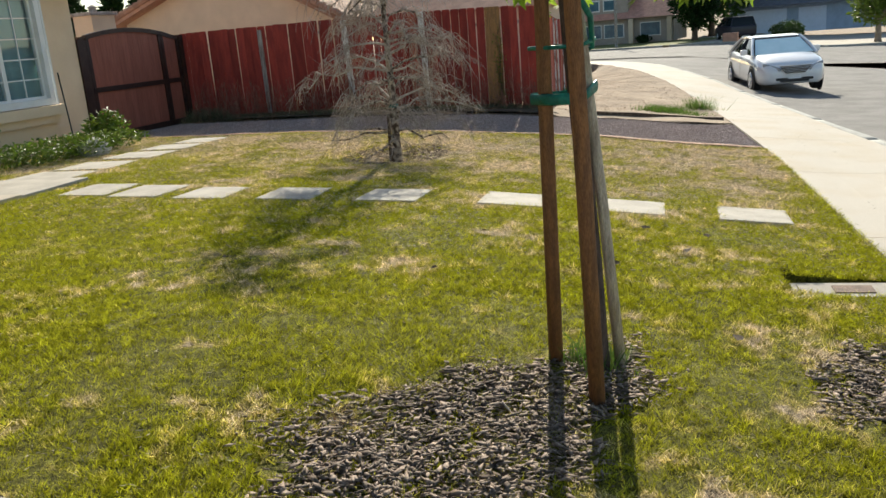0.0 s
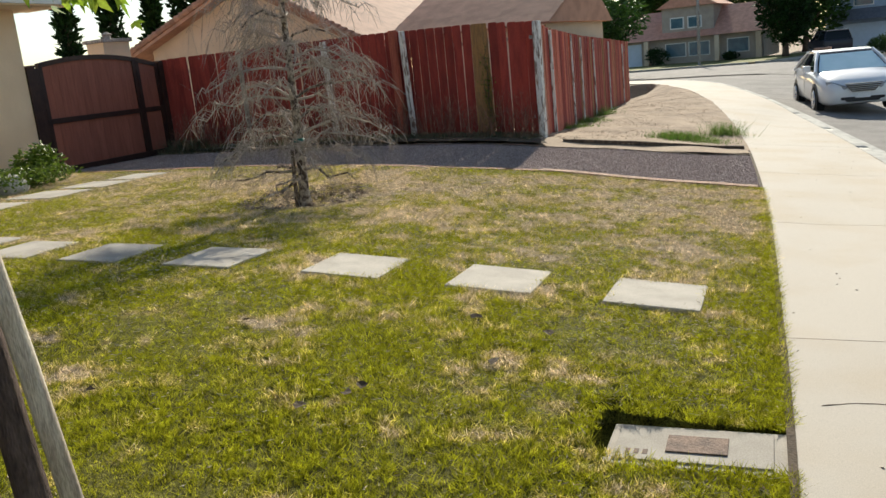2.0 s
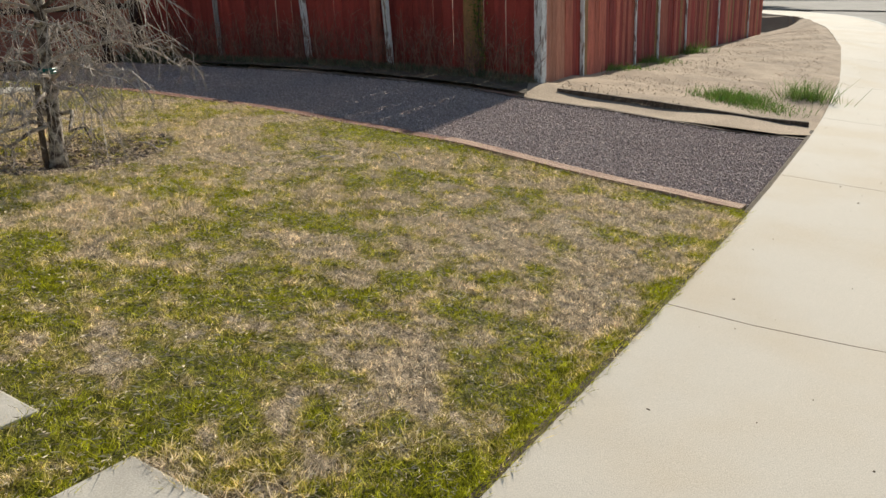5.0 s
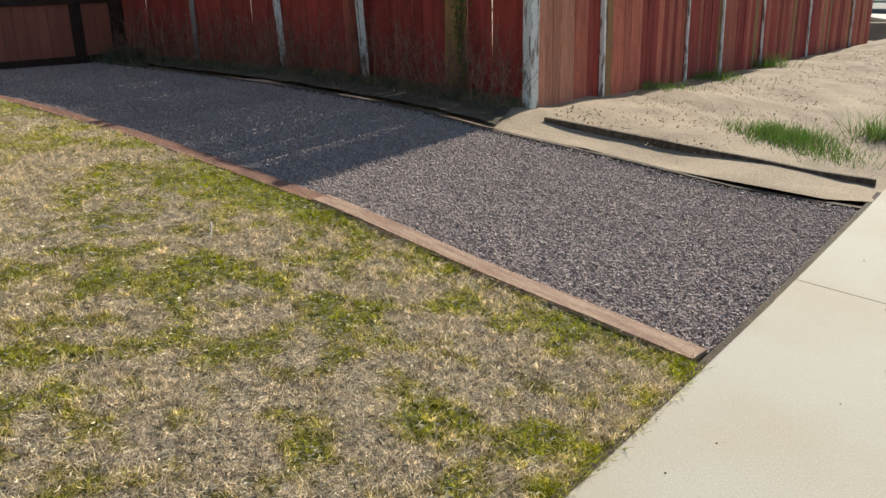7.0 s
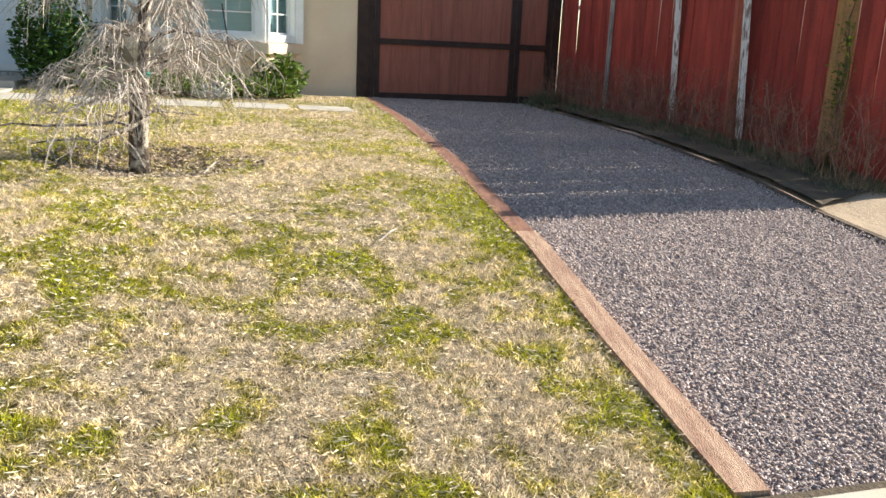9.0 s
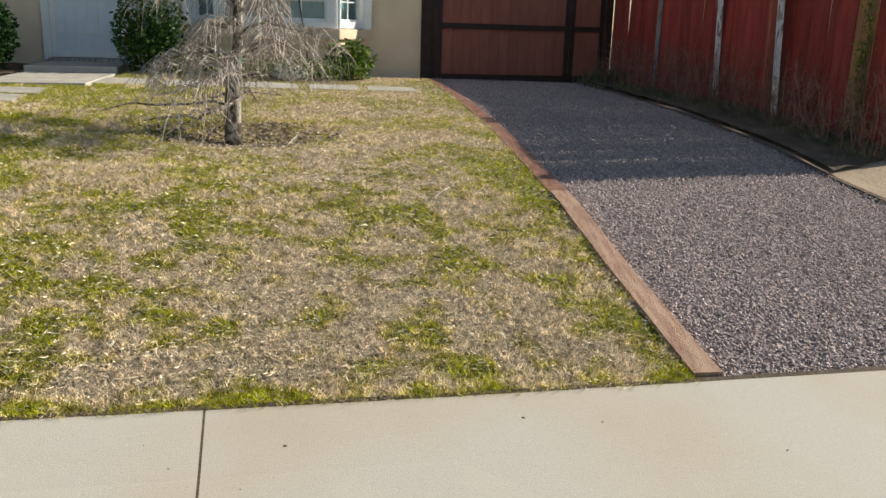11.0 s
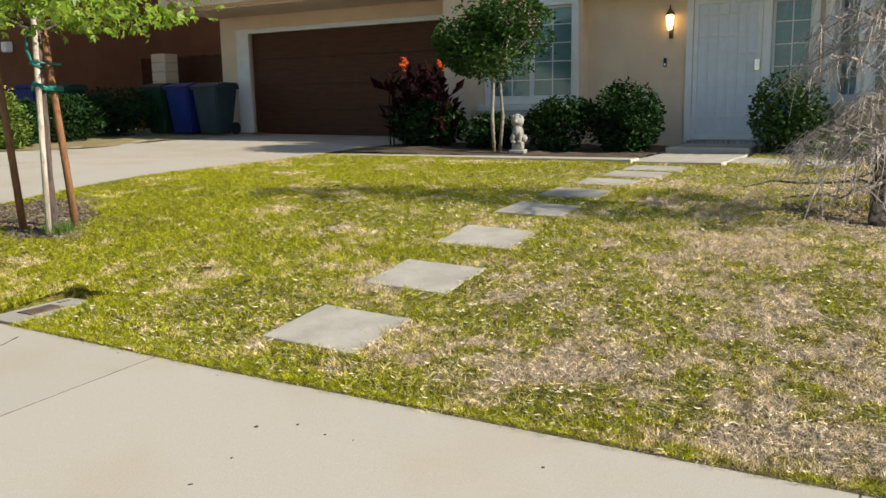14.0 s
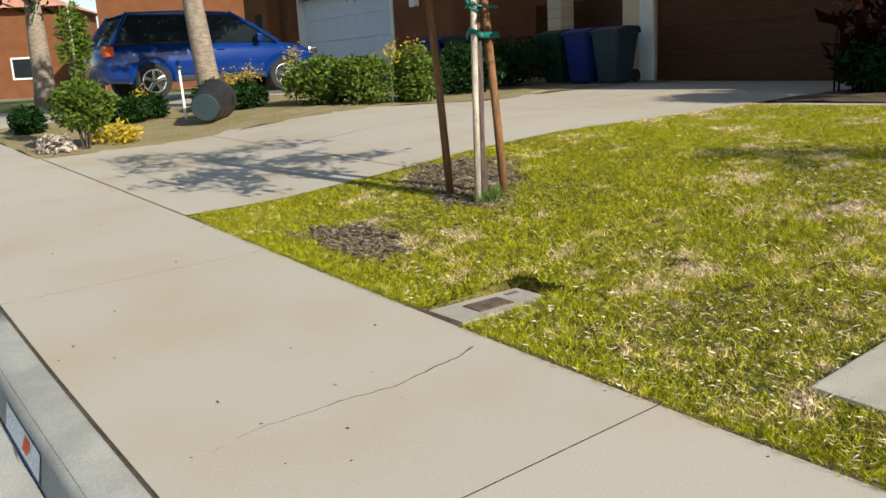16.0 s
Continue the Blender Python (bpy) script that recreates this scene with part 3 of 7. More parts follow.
# ---- driveway, strip, door slab ----
drive = thing("driveway", "pale concrete driveway to the garage, stained and tree-shaded", "driveway", kind="structure")
dw = lambda v: -9.15 - (v + 11) * 0.06
cuts = (None, -8.2, -4.6, -1.0, 1.08)
for va, vb in zip(cuts, cuts[1:]):
    for ua, ub in ((0.0, 0.5), (0.5, 1.0)):
        v, f, n = [], [], 10
        for i in range(n + 1):
            for j in range(n + 1):
                q = ua + (ub - ua) * i / n
                q = min(max(q, ua + 0.0015), ub - 0.0015)
                vt = vb - 0.006
                if va is None:
                    x0, y0 = hw(dw(-11) + (LAWN_W - dw(-11)) * q, -11)
                    vb0 = wh(x0, edge_y(x0))[1] + 0.012
                else:
                    vb0 = va + 0.006
                vv = vb0 + (vt - vb0) * j / n
                uu = dw(vv) + (-4.43 - dw(vv)) * q
                x, y = hw(uu, vv)
                v.append((x, y, gz(x, y) + 0.012))
        m = len(v)
        for i in range(n):
            for j in range(n):
                q = i * (n + 1) + j
                f.append((q, q + n + 1, q + n + 2, q + 1))
        ob = mesh_ob("slab", v, f, CONCRETE)
        ob.parent = drive

strip = thing("mow_strip", "narrow pale concrete strip edging the planting bed", "edging", HM, kind="structure")
part("strip", boxes((-4.5, 0.1, -3.12, -2.78, gz(*hw(-2, -3)) - 0.15, gz(*hw(-2, -3)) + 0.02), bevel=0.01), CONCRETE, strip)
slab = thing("door_slab", "raised grey concrete slab before the front door", "slab", HM, kind="structure")
part("slab", boxes((0.02, 1.12, -3.05, -1.3, 0.2, 0.395), (0.02, 1.12, -1.29, 0.0, 0.2, 0.47), bevel=0.012), STONE, slab)
sheet_bed = lambda u: lambda t: hw(u, -2.8 + 2.7 * t)
tagged(sheet("planting_bed", sheet_bed(-4.4), sheet_bed(0.0), 14, 20, SOIL, 0.015, bow=lambda x, y: 0.03 * noise.noise((x * 4, y * 4, 1))), "bare dark soil bed before the house", "planting bed", kind="structure")

# ---- gravel side yard, dirt verge ----
FENCE1 = ((6.89, 3.44), (6.6, 6.6), (5.98, 10.28))
FENCE2 = ((6.89, 3.47), (8.6, 3.93), (12.1, 4.75), (16.5, 5.65), (21.5, 6.75))
FX2, FY2 = [p[0] for p in FENCE2], [p[1] for p in FENCE2]


def foot(x):
    """Height of the ground at the foot of the side fence, which falls away to the east."""
    return np.interp(x, FX2, (0.125, 0.03, -0.10, -0.22, -0.36))


def verge_dip(x, y):
    """How far the dirt verge lies under the land, growing from the sidewalk to the fence."""
    yf, ys = np.interp(x, FX2, FY2), np.interp(x, sm[:, 0], sm[:, 1])
    land_f = np.interp(yf, FYX, FYZ) + np.interp(yf, (1, 4.2), (-0.036, -0.0157)) * np.clip(x, -16, 12) - 0.018 * np.clip(x - 12, 0, 50)
    return np.where(x > 6.89, (foot(x) - land_f) * np.clip((y - ys) / (yf - ys), 0, 1.3), 0.0)


GRAVEL_E = line((6.78, 0.40), (6.40, 1.18), (6.15, 2.04), (6.01, 2.95), (5.92, 4.5), (5.70, 7.5), (5.55, 9.95), (5.48, 11.5))
GRAVEL_W = line(*[hw(board_u(v) + 0.06, v) for v in (-9.93, -7, -4, -0.8, 1.6)])
tagged(sheet("gravel_bed", GRAVEL_W, GRAVEL_E, 70, 18, GRAVELBED, -0.02, bow=lambda x, y: 0.01 * noise.noise((x * 3, y * 3, 4))), "grey-violet gravel bed leading to the gate", "gravel", kind="structure")
tagged(sheet("dirt_verge", lambda t: line((5.54, 9.9), (5.94, 4.5), (6.03, 2.95), (6.17, 2.04), (6.42, 1.18), (6.8, 0.44), (7.42, 0.57), (11.4, 1.6), (15.4, 2.85), (19.7, 4.55), (24.5, 6.9))(t), lambda t: line((6.05, 10.2), (6.66, 6.6), (6.93, 3.6), (7.1, 3.62), (8.6, 4.03), (12.1, 4.85), (16.5, 5.75), (21.5, 6.85), (24.6, 8.6))(t), 70, 12, EARTH, -0.005,
             bow=lambda x, y: 0.05 * noise.noise((x * 1.3, y * 1.3, 2)) + 0.02 + float(verge_dip(x, y))), "bare sandy dirt verge beside the fence", "dirt", kind="structure")


def plank_on(pts, w, h, name, material, label, lift):
    v, f = [], []
    n = 24
    at = line(*pts)
    for i in range(n + 1):
        x, y = at(i / n)
        x2, y2 = at(min(1, i / n + 0.01))
        x1, y1 = at(max(0, i / n - 0.01))
        l = math.hypot(x2 - x1, y2 - y1)
        nx, ny = -(y2 - y1) / l, (x2 - x1) / l
        wob = 0.01 * noise.noise((x * 2, y * 2, 7))
        z = gz(x, y) + lift + wob
        for s, zz in ((-1, z - h), (-1, z), (1, z), (1, z - h)):
            v.append((x + nx * (s * w / 2 + wob), y + ny * (s * w / 2 + wob), zz))
    for i in range(n):
        for s in range(4):
            f.append((i * 4 + s, i * 4 + (s + 1) % 4, i * 4 + 4 + (s + 1) % 4, i * 4 + 4 + s))
    f += [(0, 1, 2, 3), (n * 4 + 3, n * 4 + 2, n * 4 + 1, n * 4)]
    return tagged(mesh_ob(name, v, f, material), label, "edging timber", "edging timbers")


bv = [hw(board_u(v), v) for v in (-9.93, -7.66, -7.64, -3.6, -3.58, -0.2)]
# separate boards; those past the first joint hold the fence's shade in their colour
plank_on(bv[0:2], 0.115, 0.12, "edging_timber", BOARD_P, "tan timber edging between lawn and gravel, coloured as sunlit", 0.022)
plank_on(bv[2:4], 0.12, 0.12, "edging_timber", BOARD, "red-brown timber edging between lawn and gravel, darkened for the fence shade", 0.012)
plank_on(bv[4:6], 0.12, 0.12, "edging_timber", BOARD, "red-brown timber edging between lawn and gravel, darkened for the fence shade", 0.012)
plank_on(((7.45, 0.66), (6.85, 1.9), (6.6, 3.0)), 0.04, 0.10, "edging_timber", DARKWOOD, "old dark board holding back the dirt verge", 0.05)
plank_on(((6.78, 0.45), (6.40, 1.18), (6.15, 2.04), (6.01, 2.95), (5.92, 4.5), (5.52, 9.9)), 0.05, 0.1, "edging_timber", DARKWOOD, "low dark timber edging along the fence side of the gravel", 0.01)


# ---- fence ----
def plank_mesh(name, w, h, material, seed):
    r = random.Random(seed)
    d = r.uniform(-0.012, 0.012)
    out = [(-w / 2, 0), (w / 2, 0), (w / 2, h - r.uniform(0, 0.02)), (w / 2 - 0.02, h), (-w / 2 + 0.02 + d, h), (-w / 2, h - r.uniform(0, 0.02))]
    bm = prism(out, -0.009, 0.009)
    me = bpy.data.meshes.new(name)
    bm.to_mesh(me)
    bm.free()
    me.materials.append(material)
    return me


def fence(pts, h0, h1, label, pool, pitch, face, seed, ground=gz):
    ob = thing("fence", label, "fence", pose(*pts[0], 0))
    inv = ob.matrix_world.inverted()
    at = line(*pts)
    total = sum(math.hypot(q[0] - p[0], q[1] - p[1]) for p, q in zip(pts, pts[1:]))
    r = random.Random(seed)
    n = int(total / pitch)
    for i in range(n):
        t = (i + 0.5) / n
        (x1, y1), (x2, y2) = at(max(0, t - 0.01)), at(min(1, t + 0.01))
        x, y = at(t)
        turn = math.degrees(math.atan2(y2 - y1, x2 - x1))
        o = new("plank", pool(i, t, r))
        o.parent = ob
        z = ground(x, y) - 0.02
        scale = (h0 + (h1 - h0) * t) / 1.8 * r.uniform(0.997, 1.003)
        m = pose(x, y, z, r.gauss(0, 0.25), r.gauss(0, 0.28), turn + r.gauss(0, 0.5))
        o.matrix_basis = inv @ m @ Matrix.Diagonal((1, 1, scale, 1))
    # rails behind
    for zr in (0.35, 1.5):
        v, f = [], []
        for k in range(len(pts) - 1):
            (xa, ya), (xb, yb) = pts[k], pts[k + 1]
            l = math.hypot(xb - xa, yb - ya)
            nx, ny = -(yb - ya) / l * face, (xb - xa) / l * face
            tube(v, f, [(xa + nx * 0.045 - pts[0][0], ya + ny * 0.045 - pts[0][1], ground(xa, ya) + zr), (xb + nx * 0.045 - pts[0][0], yb + ny * 0.045 - pts[0][1], ground(xb, yb) + zr * 0.92)], (0.035, 0.035), 4)
        part("rail", (v, f), GREYWOOD, ob)
    return ob


red = [plank_mesh("plank", (0.141, 0.131, 0.143, 0.136)[i % 4], 1.8, PLANK, i) for i in range(6)]
faded = [plank_mesh("plank", 0.146, 1.8, PLANK_S, i) for i in range(6)]
orange = plank_mesh("plank", 0.147, 1.8, PLANK_O, 2)
bare = plank_mesh("plank", 0.142, 1.8, PLANK_Y, 1)
front_fence = fence(FENCE1, 1.74, 1.66, "tall dark red board fence with gaps, weathered at the foot", lambda i, t, r: bare if i in (5, 6) else r.choice(red), 0.146, -1, 3)
side_fence = fence(FENCE2, 1.74, 1.84, "faded red board fence along the dirt verge", lambda i, t, r: orange if i < 6 else (bare if r.random() < 0.05 else r.choice(faded if r.random() < 0.55 else red)), 0.15, 1, 5, lambda x, y: float(foot(x)))


def fence_post(x, y, w, d, h, lean_x, lean_y, material, label, turn=0, z=None):
    bm = boxes((-w / 2, w / 2, -d / 2, d / 2, 0, h), bevel=0.006)
    for p in bm.verts:
        p.co.x += 0.006 * noise.noise((p.co.z * 2, x, y))
    ob = part("fence_post", bm, material, None)
    ob.matrix_world = pose(x, y, (gz(x, y) if z is None else z) - 0.03, lean_x, lean_y, turn)
    return tagged(ob, label, "post", "posts on the fence")


fence_post(8.36, 3.825, 0.05, 0.05, 1.72, 0, -1, PEEL, "slim white peeling post on the faded fence", 15, float(foot(8.36)))
for fx in (10.7, 12.0, 13.7, 16.2, 19.5):
    fence_post(fx, float(np.interp(fx, FX2, FY2)) - 0.04, 0.045, 0.03, 1.74, 0, -1, PEEL, "slim bleached batten on the faded fence", 12, float(foot(fx)))
fence_post(6.84, 3.40, 0.10, 0.1, 1.75, 0, 0.5, PEEL, "sun-whitened corner post of the fence")
fence_post(6.62, 5.52, 0.09, 0.05, 1.72, -3.5, -1, PEEL, "leaning weathered grey post on the red fence", 80)
fence_post(6.60, 5.72, 0.12, 0.08, 1.74, -1.5, -1, PLANK_S, "leaning dark red post on the fence", 80)
fence_post(6.50, 6.95, 0.10, 0.05, 1.68, -2.5, 1, PEEL, "peeling white post on the red fence", 80)
fence_post(6.22, 8.62, 0.07, 0.05, 1.62, 0, 1, GREYWOOD, "slim weathered post on the red fence", 80)

# ---- gate ----
gate = thing("gate", "brown steel-framed double gate with red-brown boards, shut", "gate", HM)
GZ0 = 0.34


def arch(u):
    return 1.9 + 0.15 * (1 - ((u - 6.55) / 1.35) ** 2)


def gate_leaf(u0, u1, name):
    leaf = part(name, boxes((u0, u0 + 0.07, 0.0, 0.06, GZ0, arch(u0))), STEEL, gate)
    part("stile", boxes((u1 - 0.07, u1, 0.0, 0.06, GZ0, arch(u1))), STEEL, leaf)
    n = 12
    us = [u0 + (u1 - u0) * i / n for i in range(n + 1)]
    part("top_rail", prism([(u, arch(u) + 0.0) for u in us] + [(u, arch(u) - 0.07) for u in us[::-1]], -0.004, 0.062), STEEL, leaf)
    part("middle_rail", boxes((u0, u1, -0.006, 0.064, 1.05, 1.13)), STEEL, leaf)
    part("bottom_rail", boxes((u0, u1, -0.004, 0.062, GZ0 - 0.1, GZ0 + 0.05)), STEEL, leaf)
    k = int((u1 - u0 - 0.14) / 0.14)
    for i in range(k):
        a = u0 + 0.07 + (u1 - u0 - 0.14) * i / k
        b = u0 + 0.07 + (u1 - u0 - 0.14) * (i + 1) / k - 0.004
        part("board", prism([(a, GZ0 + 0.02), (b, GZ0 + 0.02), (b, arch(b) - 0.06), (a, arch(a) - 0.06)], 0.02, 0.045), GATE, leaf)


gate_leaf(5.45, 7.5, "wide_leaf")
gate_leaf(7.51, 8.05, "narrow_leaf")
part("gate_post", boxes((5.205, 5.36, -0.03, 0.09, GZ0 - 0.1, 1.9), (5.362, 5.448, 0.0, 0.03, GZ0 - 0.1, 1.88), bevel=0.004), STEEL, gate)
part("gate_post", boxes((8.06, 8.17, -0.03, 0.09, GZ0 - 0.1, 1.9), bevel=0.005), STEEL, gate)
part("post_cap", boxes((5.25, 5.38, -0.05, 0.11, 1.9, 1.925), bevel=0.004), STEEL, gate)

# ---- the house ----
house = thing("house", "tan stucco two-storey house with white trim and a tile roof", "house", HM)


def wall_with(u0, u1, z0, z1, v, holes, name="wall", d=0.18, material=STUCCO):
    """A wall of thickness d whose face is at v, with openings (u0, u1, z0, z1) cut through it."""
    cols = sorted({u0, u1, *[h[0] for h in holes], *[h[1] for h in holes]})
    rows = sorted({z0, z1, *[h[2] for h in holes], *[h[3] for h in holes]})
    bm = bmesh.new()
    vert = {}

    def q(u, w, z):
        key = (round(u, 4), round(w, 4), round(z, 4))
        if key not in vert:
            vert[key] = bm.verts.new((u, w, z))
        return vert[key]
    solid = lambda i, j: 0 <= i < len(cols) - 1 and 0 <= j < len(rows) - 1 and not any(h[0] <= (cols[i] + cols[i + 1]) / 2 <= h[1] and h[2] <= (rows[j] + rows[j + 1]) / 2 <= h[3] for h in holes)
    for i in range(len(cols) - 1):
        for j in range(len(rows) - 1):
            if not solid(i, j):
                continue
            a, b, c, e = cols[i], cols[i + 1], rows[j], rows[j + 1]
            bm.faces.new((q(a, v, c), q(b, v, c), q(b, v, e), q(a, v, e)))
            bm.faces.new((q(a, v + d, e), q(b, v + d, e), q(b, v + d, c), q(a, v + d, c)))
            if not solid(i - 1, j):
                bm.faces.new((q(a, v, c), q(a, v, e), q(a, v + d, e), q(a, v + d, c)))
            if not solid(i + 1, j):
                bm.faces.new((q(b, v, e), q(b, v, c), q(b, v + d, c), q(b, v + d, e)))
            if not solid(i, j - 1):
                bm.faces.new((q(b, v, c), q(a, v, c), q(a, v + d, c), q(b, v + d, c)))
            if not solid(i, j + 1):
                bm.faces.new((q(a, v, e), q(b, v, e), q(b, v + d, e), q(a, v + d, e)))
    return part(name, bm, material, house)


wall_with(-1.56, 2.05, 0.2, 2.72, 0.0, [(0.06, 1.02, 0.5, 2.56), (1.14, 1.66, 0.62, 2.47), (1.9, 2.05, 0.9, 2.5)], "entry_wall")
wall_with(4.3, 5.2, 0.2, 2.72, 0.0, [], "east_wall")
part("corner_wall", boxes((5.02, 5.2, 0.18, 9.0, 0.2, 2.72)), STUCCO, house)
wall_with(-4.0, -1.56, 0.2, 3.3, -0.25, [(-3.12, -1.72, 1.18, 2.58)], "window_wall")
part("return_wall", boxes((-1.74, -1.56, -0.07, 0.4, 0.2, 3.3)), STUCCO, house)
part("return_wall", boxes((-4.0, -3.82, -0.07, 1.1, 0.2, 3.05)), STUCCO, house)
wall_with(-10.3, -3.82, 0.2, 3.3, 1.1, [(-9.48, -4.6, 0.3, 2.64)], "garage_wall")
part("corner_wall", boxes((-10.3, -10.12, 1.28, 9.0, 0.2, 3.3)), STUCCO, house)
part("rear_wall", boxes((-10.3, 5.2, 8.9, 9.08, 0.2, 6.0)), STUCCO, house)
part("upper_wall", boxes((-10.3, -3.8, -0.4, -0.22, 3.03, 6.2)), STUCCO, house)
part("upper_wall", boxes((-3.798, -1.4, -0.5, -0.3, 3.04, 6.2)), STUCCO, house)
part("upper_band", boxes((-10.35, -7.1, -0.52, -0.4, 3.05, 3.45), (-7.1, -3.8, -0.47, -0.4, 3.05, 3.4)), STUCCO, house)
part("soffit", boxes((-10.3, -1.4, -0.3, 1.2, 3.0, 3.03)), STUCCO, house)
part("upper_side", boxes((-10.3, -10.12, -0.22, 9.0, 3.3, 6.2)), STUCCO, house)
part("upper_side", boxes((-1.6, -1.4, -0.3, 9.0, 3.0, 6.2)), STUCCO, house)
part("upper_roof", prism([(-10.8, 6.2), (-0.9, 6.2), (-5.85, 8.2)], -0.9, 9.4), TILE, house)
part("eave_soffit", boxes((-1.4, 5.65, -0.6, 0.2, 2.70, 2.73)), STUCCO, house, "tan boxed eave")
part("fascia", boxes((-1.4, 5.68, -0.64, -0.6, 2.72, 2.95), bevel=0.006), WHITE, house, "white painted fascia board")
part("fascia", boxes((5.65, 5.69, -0.6, 9.2, 2.72, 2.95), bevel=0.006), WHITE, house, "white painted fascia board")
bm = bmesh.new()
rv = [bm.verts.new(p) for p in ((-1.4, -0.66, 2.96), (5.7, -0.66, 2.96), (5.7, 4.5, 4.6), (-1.4, 4.5, 4.6), (5.7, 9.4, 2.96), (-1.4, 9.4, 2.96))]
for q in ((0, 1, 2, 3), (3, 2, 4, 5), (1, 4, 2), (0, 3, 5)):
    bm.faces.new([rv[i] for i in q])
roof = part("roof", bm, TILE, house, "clay tile roof over the entry")
TURNED = math.degrees(math.atan2(1.64, 5.16))
tl = lathe([(0.085, 0), (0.09, 0.2), (0.095, 0.42)], 10)
tile_me = bpy.data.meshes.new("roof_tile")
tl.to_mesh(tile_me)
tl.free()
tile_me.materials.append(TILE)
for i in range(36):
    for j in range(3):
        o = new("roof_tile", tile_me)
        o.parent = roof
        o.matrix_basis = pose(-1.3 + i * 0.2, -0.62 + j * 0.36, 2.955 + j * 0.36 * 0.318 - 0.01, -90 + TURNED, 0, 0)

# garage door
gd = part("garage_door", boxes((-9.5, -4.58, 1.2, 1.24, 0.45, 2.66)), GARAGE, house, "dark brown wood-look sectional garage door, shut")
for r in range(4):
    z0 = 0.5 + r * 0.535
    part("panel", boxes((-9.46, -4.6, 1.17, 1.2, z0, z0 + 0.529), bevel=0.004), GARAGE, gd)
part("garage_trim", boxes((-9.82, -9.48, 1.05, 1.2, 0.45, 2.74), bevel=0.006), WHITE, house, "white painted garage trim")
part("garage_trim", boxes((-9.478, -4.5, 1.055, 1.15, 2.64, 2.735), bevel=0.006), WHITE, house, "white painted garage trim")


def window(name, u0, u1, z0, z1, v, cols, rows, splits=(), trim=0.1, proud=0.04, m=None):
    """White trim, sash, muntins, glass and a reflection-tinted blind behind; local x along the wall."""
    w = part(name, boxes((u0 - trim, u0, v - proud, v + 0.06, z0 - trim, z1 + trim), (u1, u1 + trim, v - proud, v + 0.06, z0 - trim, z1 + trim),
                         (u0, u1, v - proud + 0.002, v + 0.06, z1, z1 + trim), (u0, u1, v - proud + 0.002, v + 0.06, z0 - trim, z0)), WHITE, house)
    if m is not None:
        w.matrix_basis = m
    lanes = [u0, *splits, u1]
    for a, b in zip(lanes, lanes[1:]):
        part("sash", boxes((a, a + 0.035, v + 0.03, v + 0.08, z0, z1), (b - 0.035, b, v + 0.03, v + 0.08, z0, z1), (a + 0.035, b - 0.035, v + 0.03, v + 0.08, z0, z0 + 0.035), (a + 0.035, b - 0.035, v + 0.03, v + 0.08, z1 - 0.035, z1)), WHITE, w)
        g = part("pane", boxes((a + 0.03, b - 0.03, v + 0.055, v + 0.061, z0 + 0.03, z1 - 0.03)), GLASS, w)
        g.visible_shadow = False
        n = max(1, round(cols * (b - a) / (u1 - u0)))
        for i in range(1, n):
            q = a + (b - a) * i / n
            part("muntin", boxes((q - 0.008, q + 0.008, v + 0.044, v + 0.054, z0 + 0.03, z1 - 0.03)), WHITE, w)
        for j in range(1, rows):
            q = z0 + (z1 - z0) * j / rows
            part("muntin", boxes((a + 0.03, b - 0.03, v + 0.043, v + 0.053, q - 0.008, q + 0.008)), WHITE, w)
    part("blind", boxes((u0 - 0.05, u1 + 0.05, v + 0.14, v + 0.15, z0 - 0.05, z1 + 0.05)), ROOM, w, "closed blind tinted teal for reflections in the glass")
    return w


wn1 = window("window", -3.12, -1.72, 1.18, 2.58, -0.25, 4, 5, (-2.42,))
part("window_sill", boxes((-3.32, -1.56, -0.38, -0.25, 0.98, 1.07), (-3.26, -1.6, -0.33, -0.25, 0.86, 0.98), bevel=0.008), WHITE, house, "moulded white window sill")
window("sidelight", 1.14, 1.66, 0.62, 2.47, 0.0, 2, 6, trim=0.09)
bay_c = window("bay_window", 2.45, 3.8, 1.1, 2.45, -0.5, 4, 5, (3.1,), trim=0.09)
for name, (ua, va), (ub, vb) in (("bay_window", (1.9, 0.0), (2.36, -0.5)), ("bay_window", (3.9, -0.5), (4.38, 0.0))):
    l = math.hypot(ub - ua, vb - va)
    window(name, 0.1, l - 0.1, 1.1, 2.45, 0.0, 2, 5, trim=0.09, m=pose(ua, va, 0, 0, 0, math.degrees(math.atan2(vb - va, ub - ua))))


def bay_slab(name, grow, z0, z1, material, label=""):
    o = [(1.85 - grow, 0.1), (2.33 - grow * 0.5, -0.5 - grow), (3.92 + grow * 0.5, -0.5 - grow), (4.42 + grow, 0.1)]
    bm = bmesh.new()
    lo, hi = [bm.verts.new((u, v, z0)) for u, v in o], [bm.verts.new((u, v, z1)) for u, v in o]
    bm.faces.new(lo)
    bm.faces.new(hi[::-1])
    for i in range(4):
        j = (i + 1) % 4
        bm.faces.new((lo[i], lo[j], hi[j], hi[i]))
    bmesh.ops.recalc_face_normals(bm, faces=bm.faces[:])
    bmesh.ops.bevel(bm, geom=bm.edges[:], offset=0.008, segments=2, affect="EDGES")
    return part(name, bm, material, house, label)


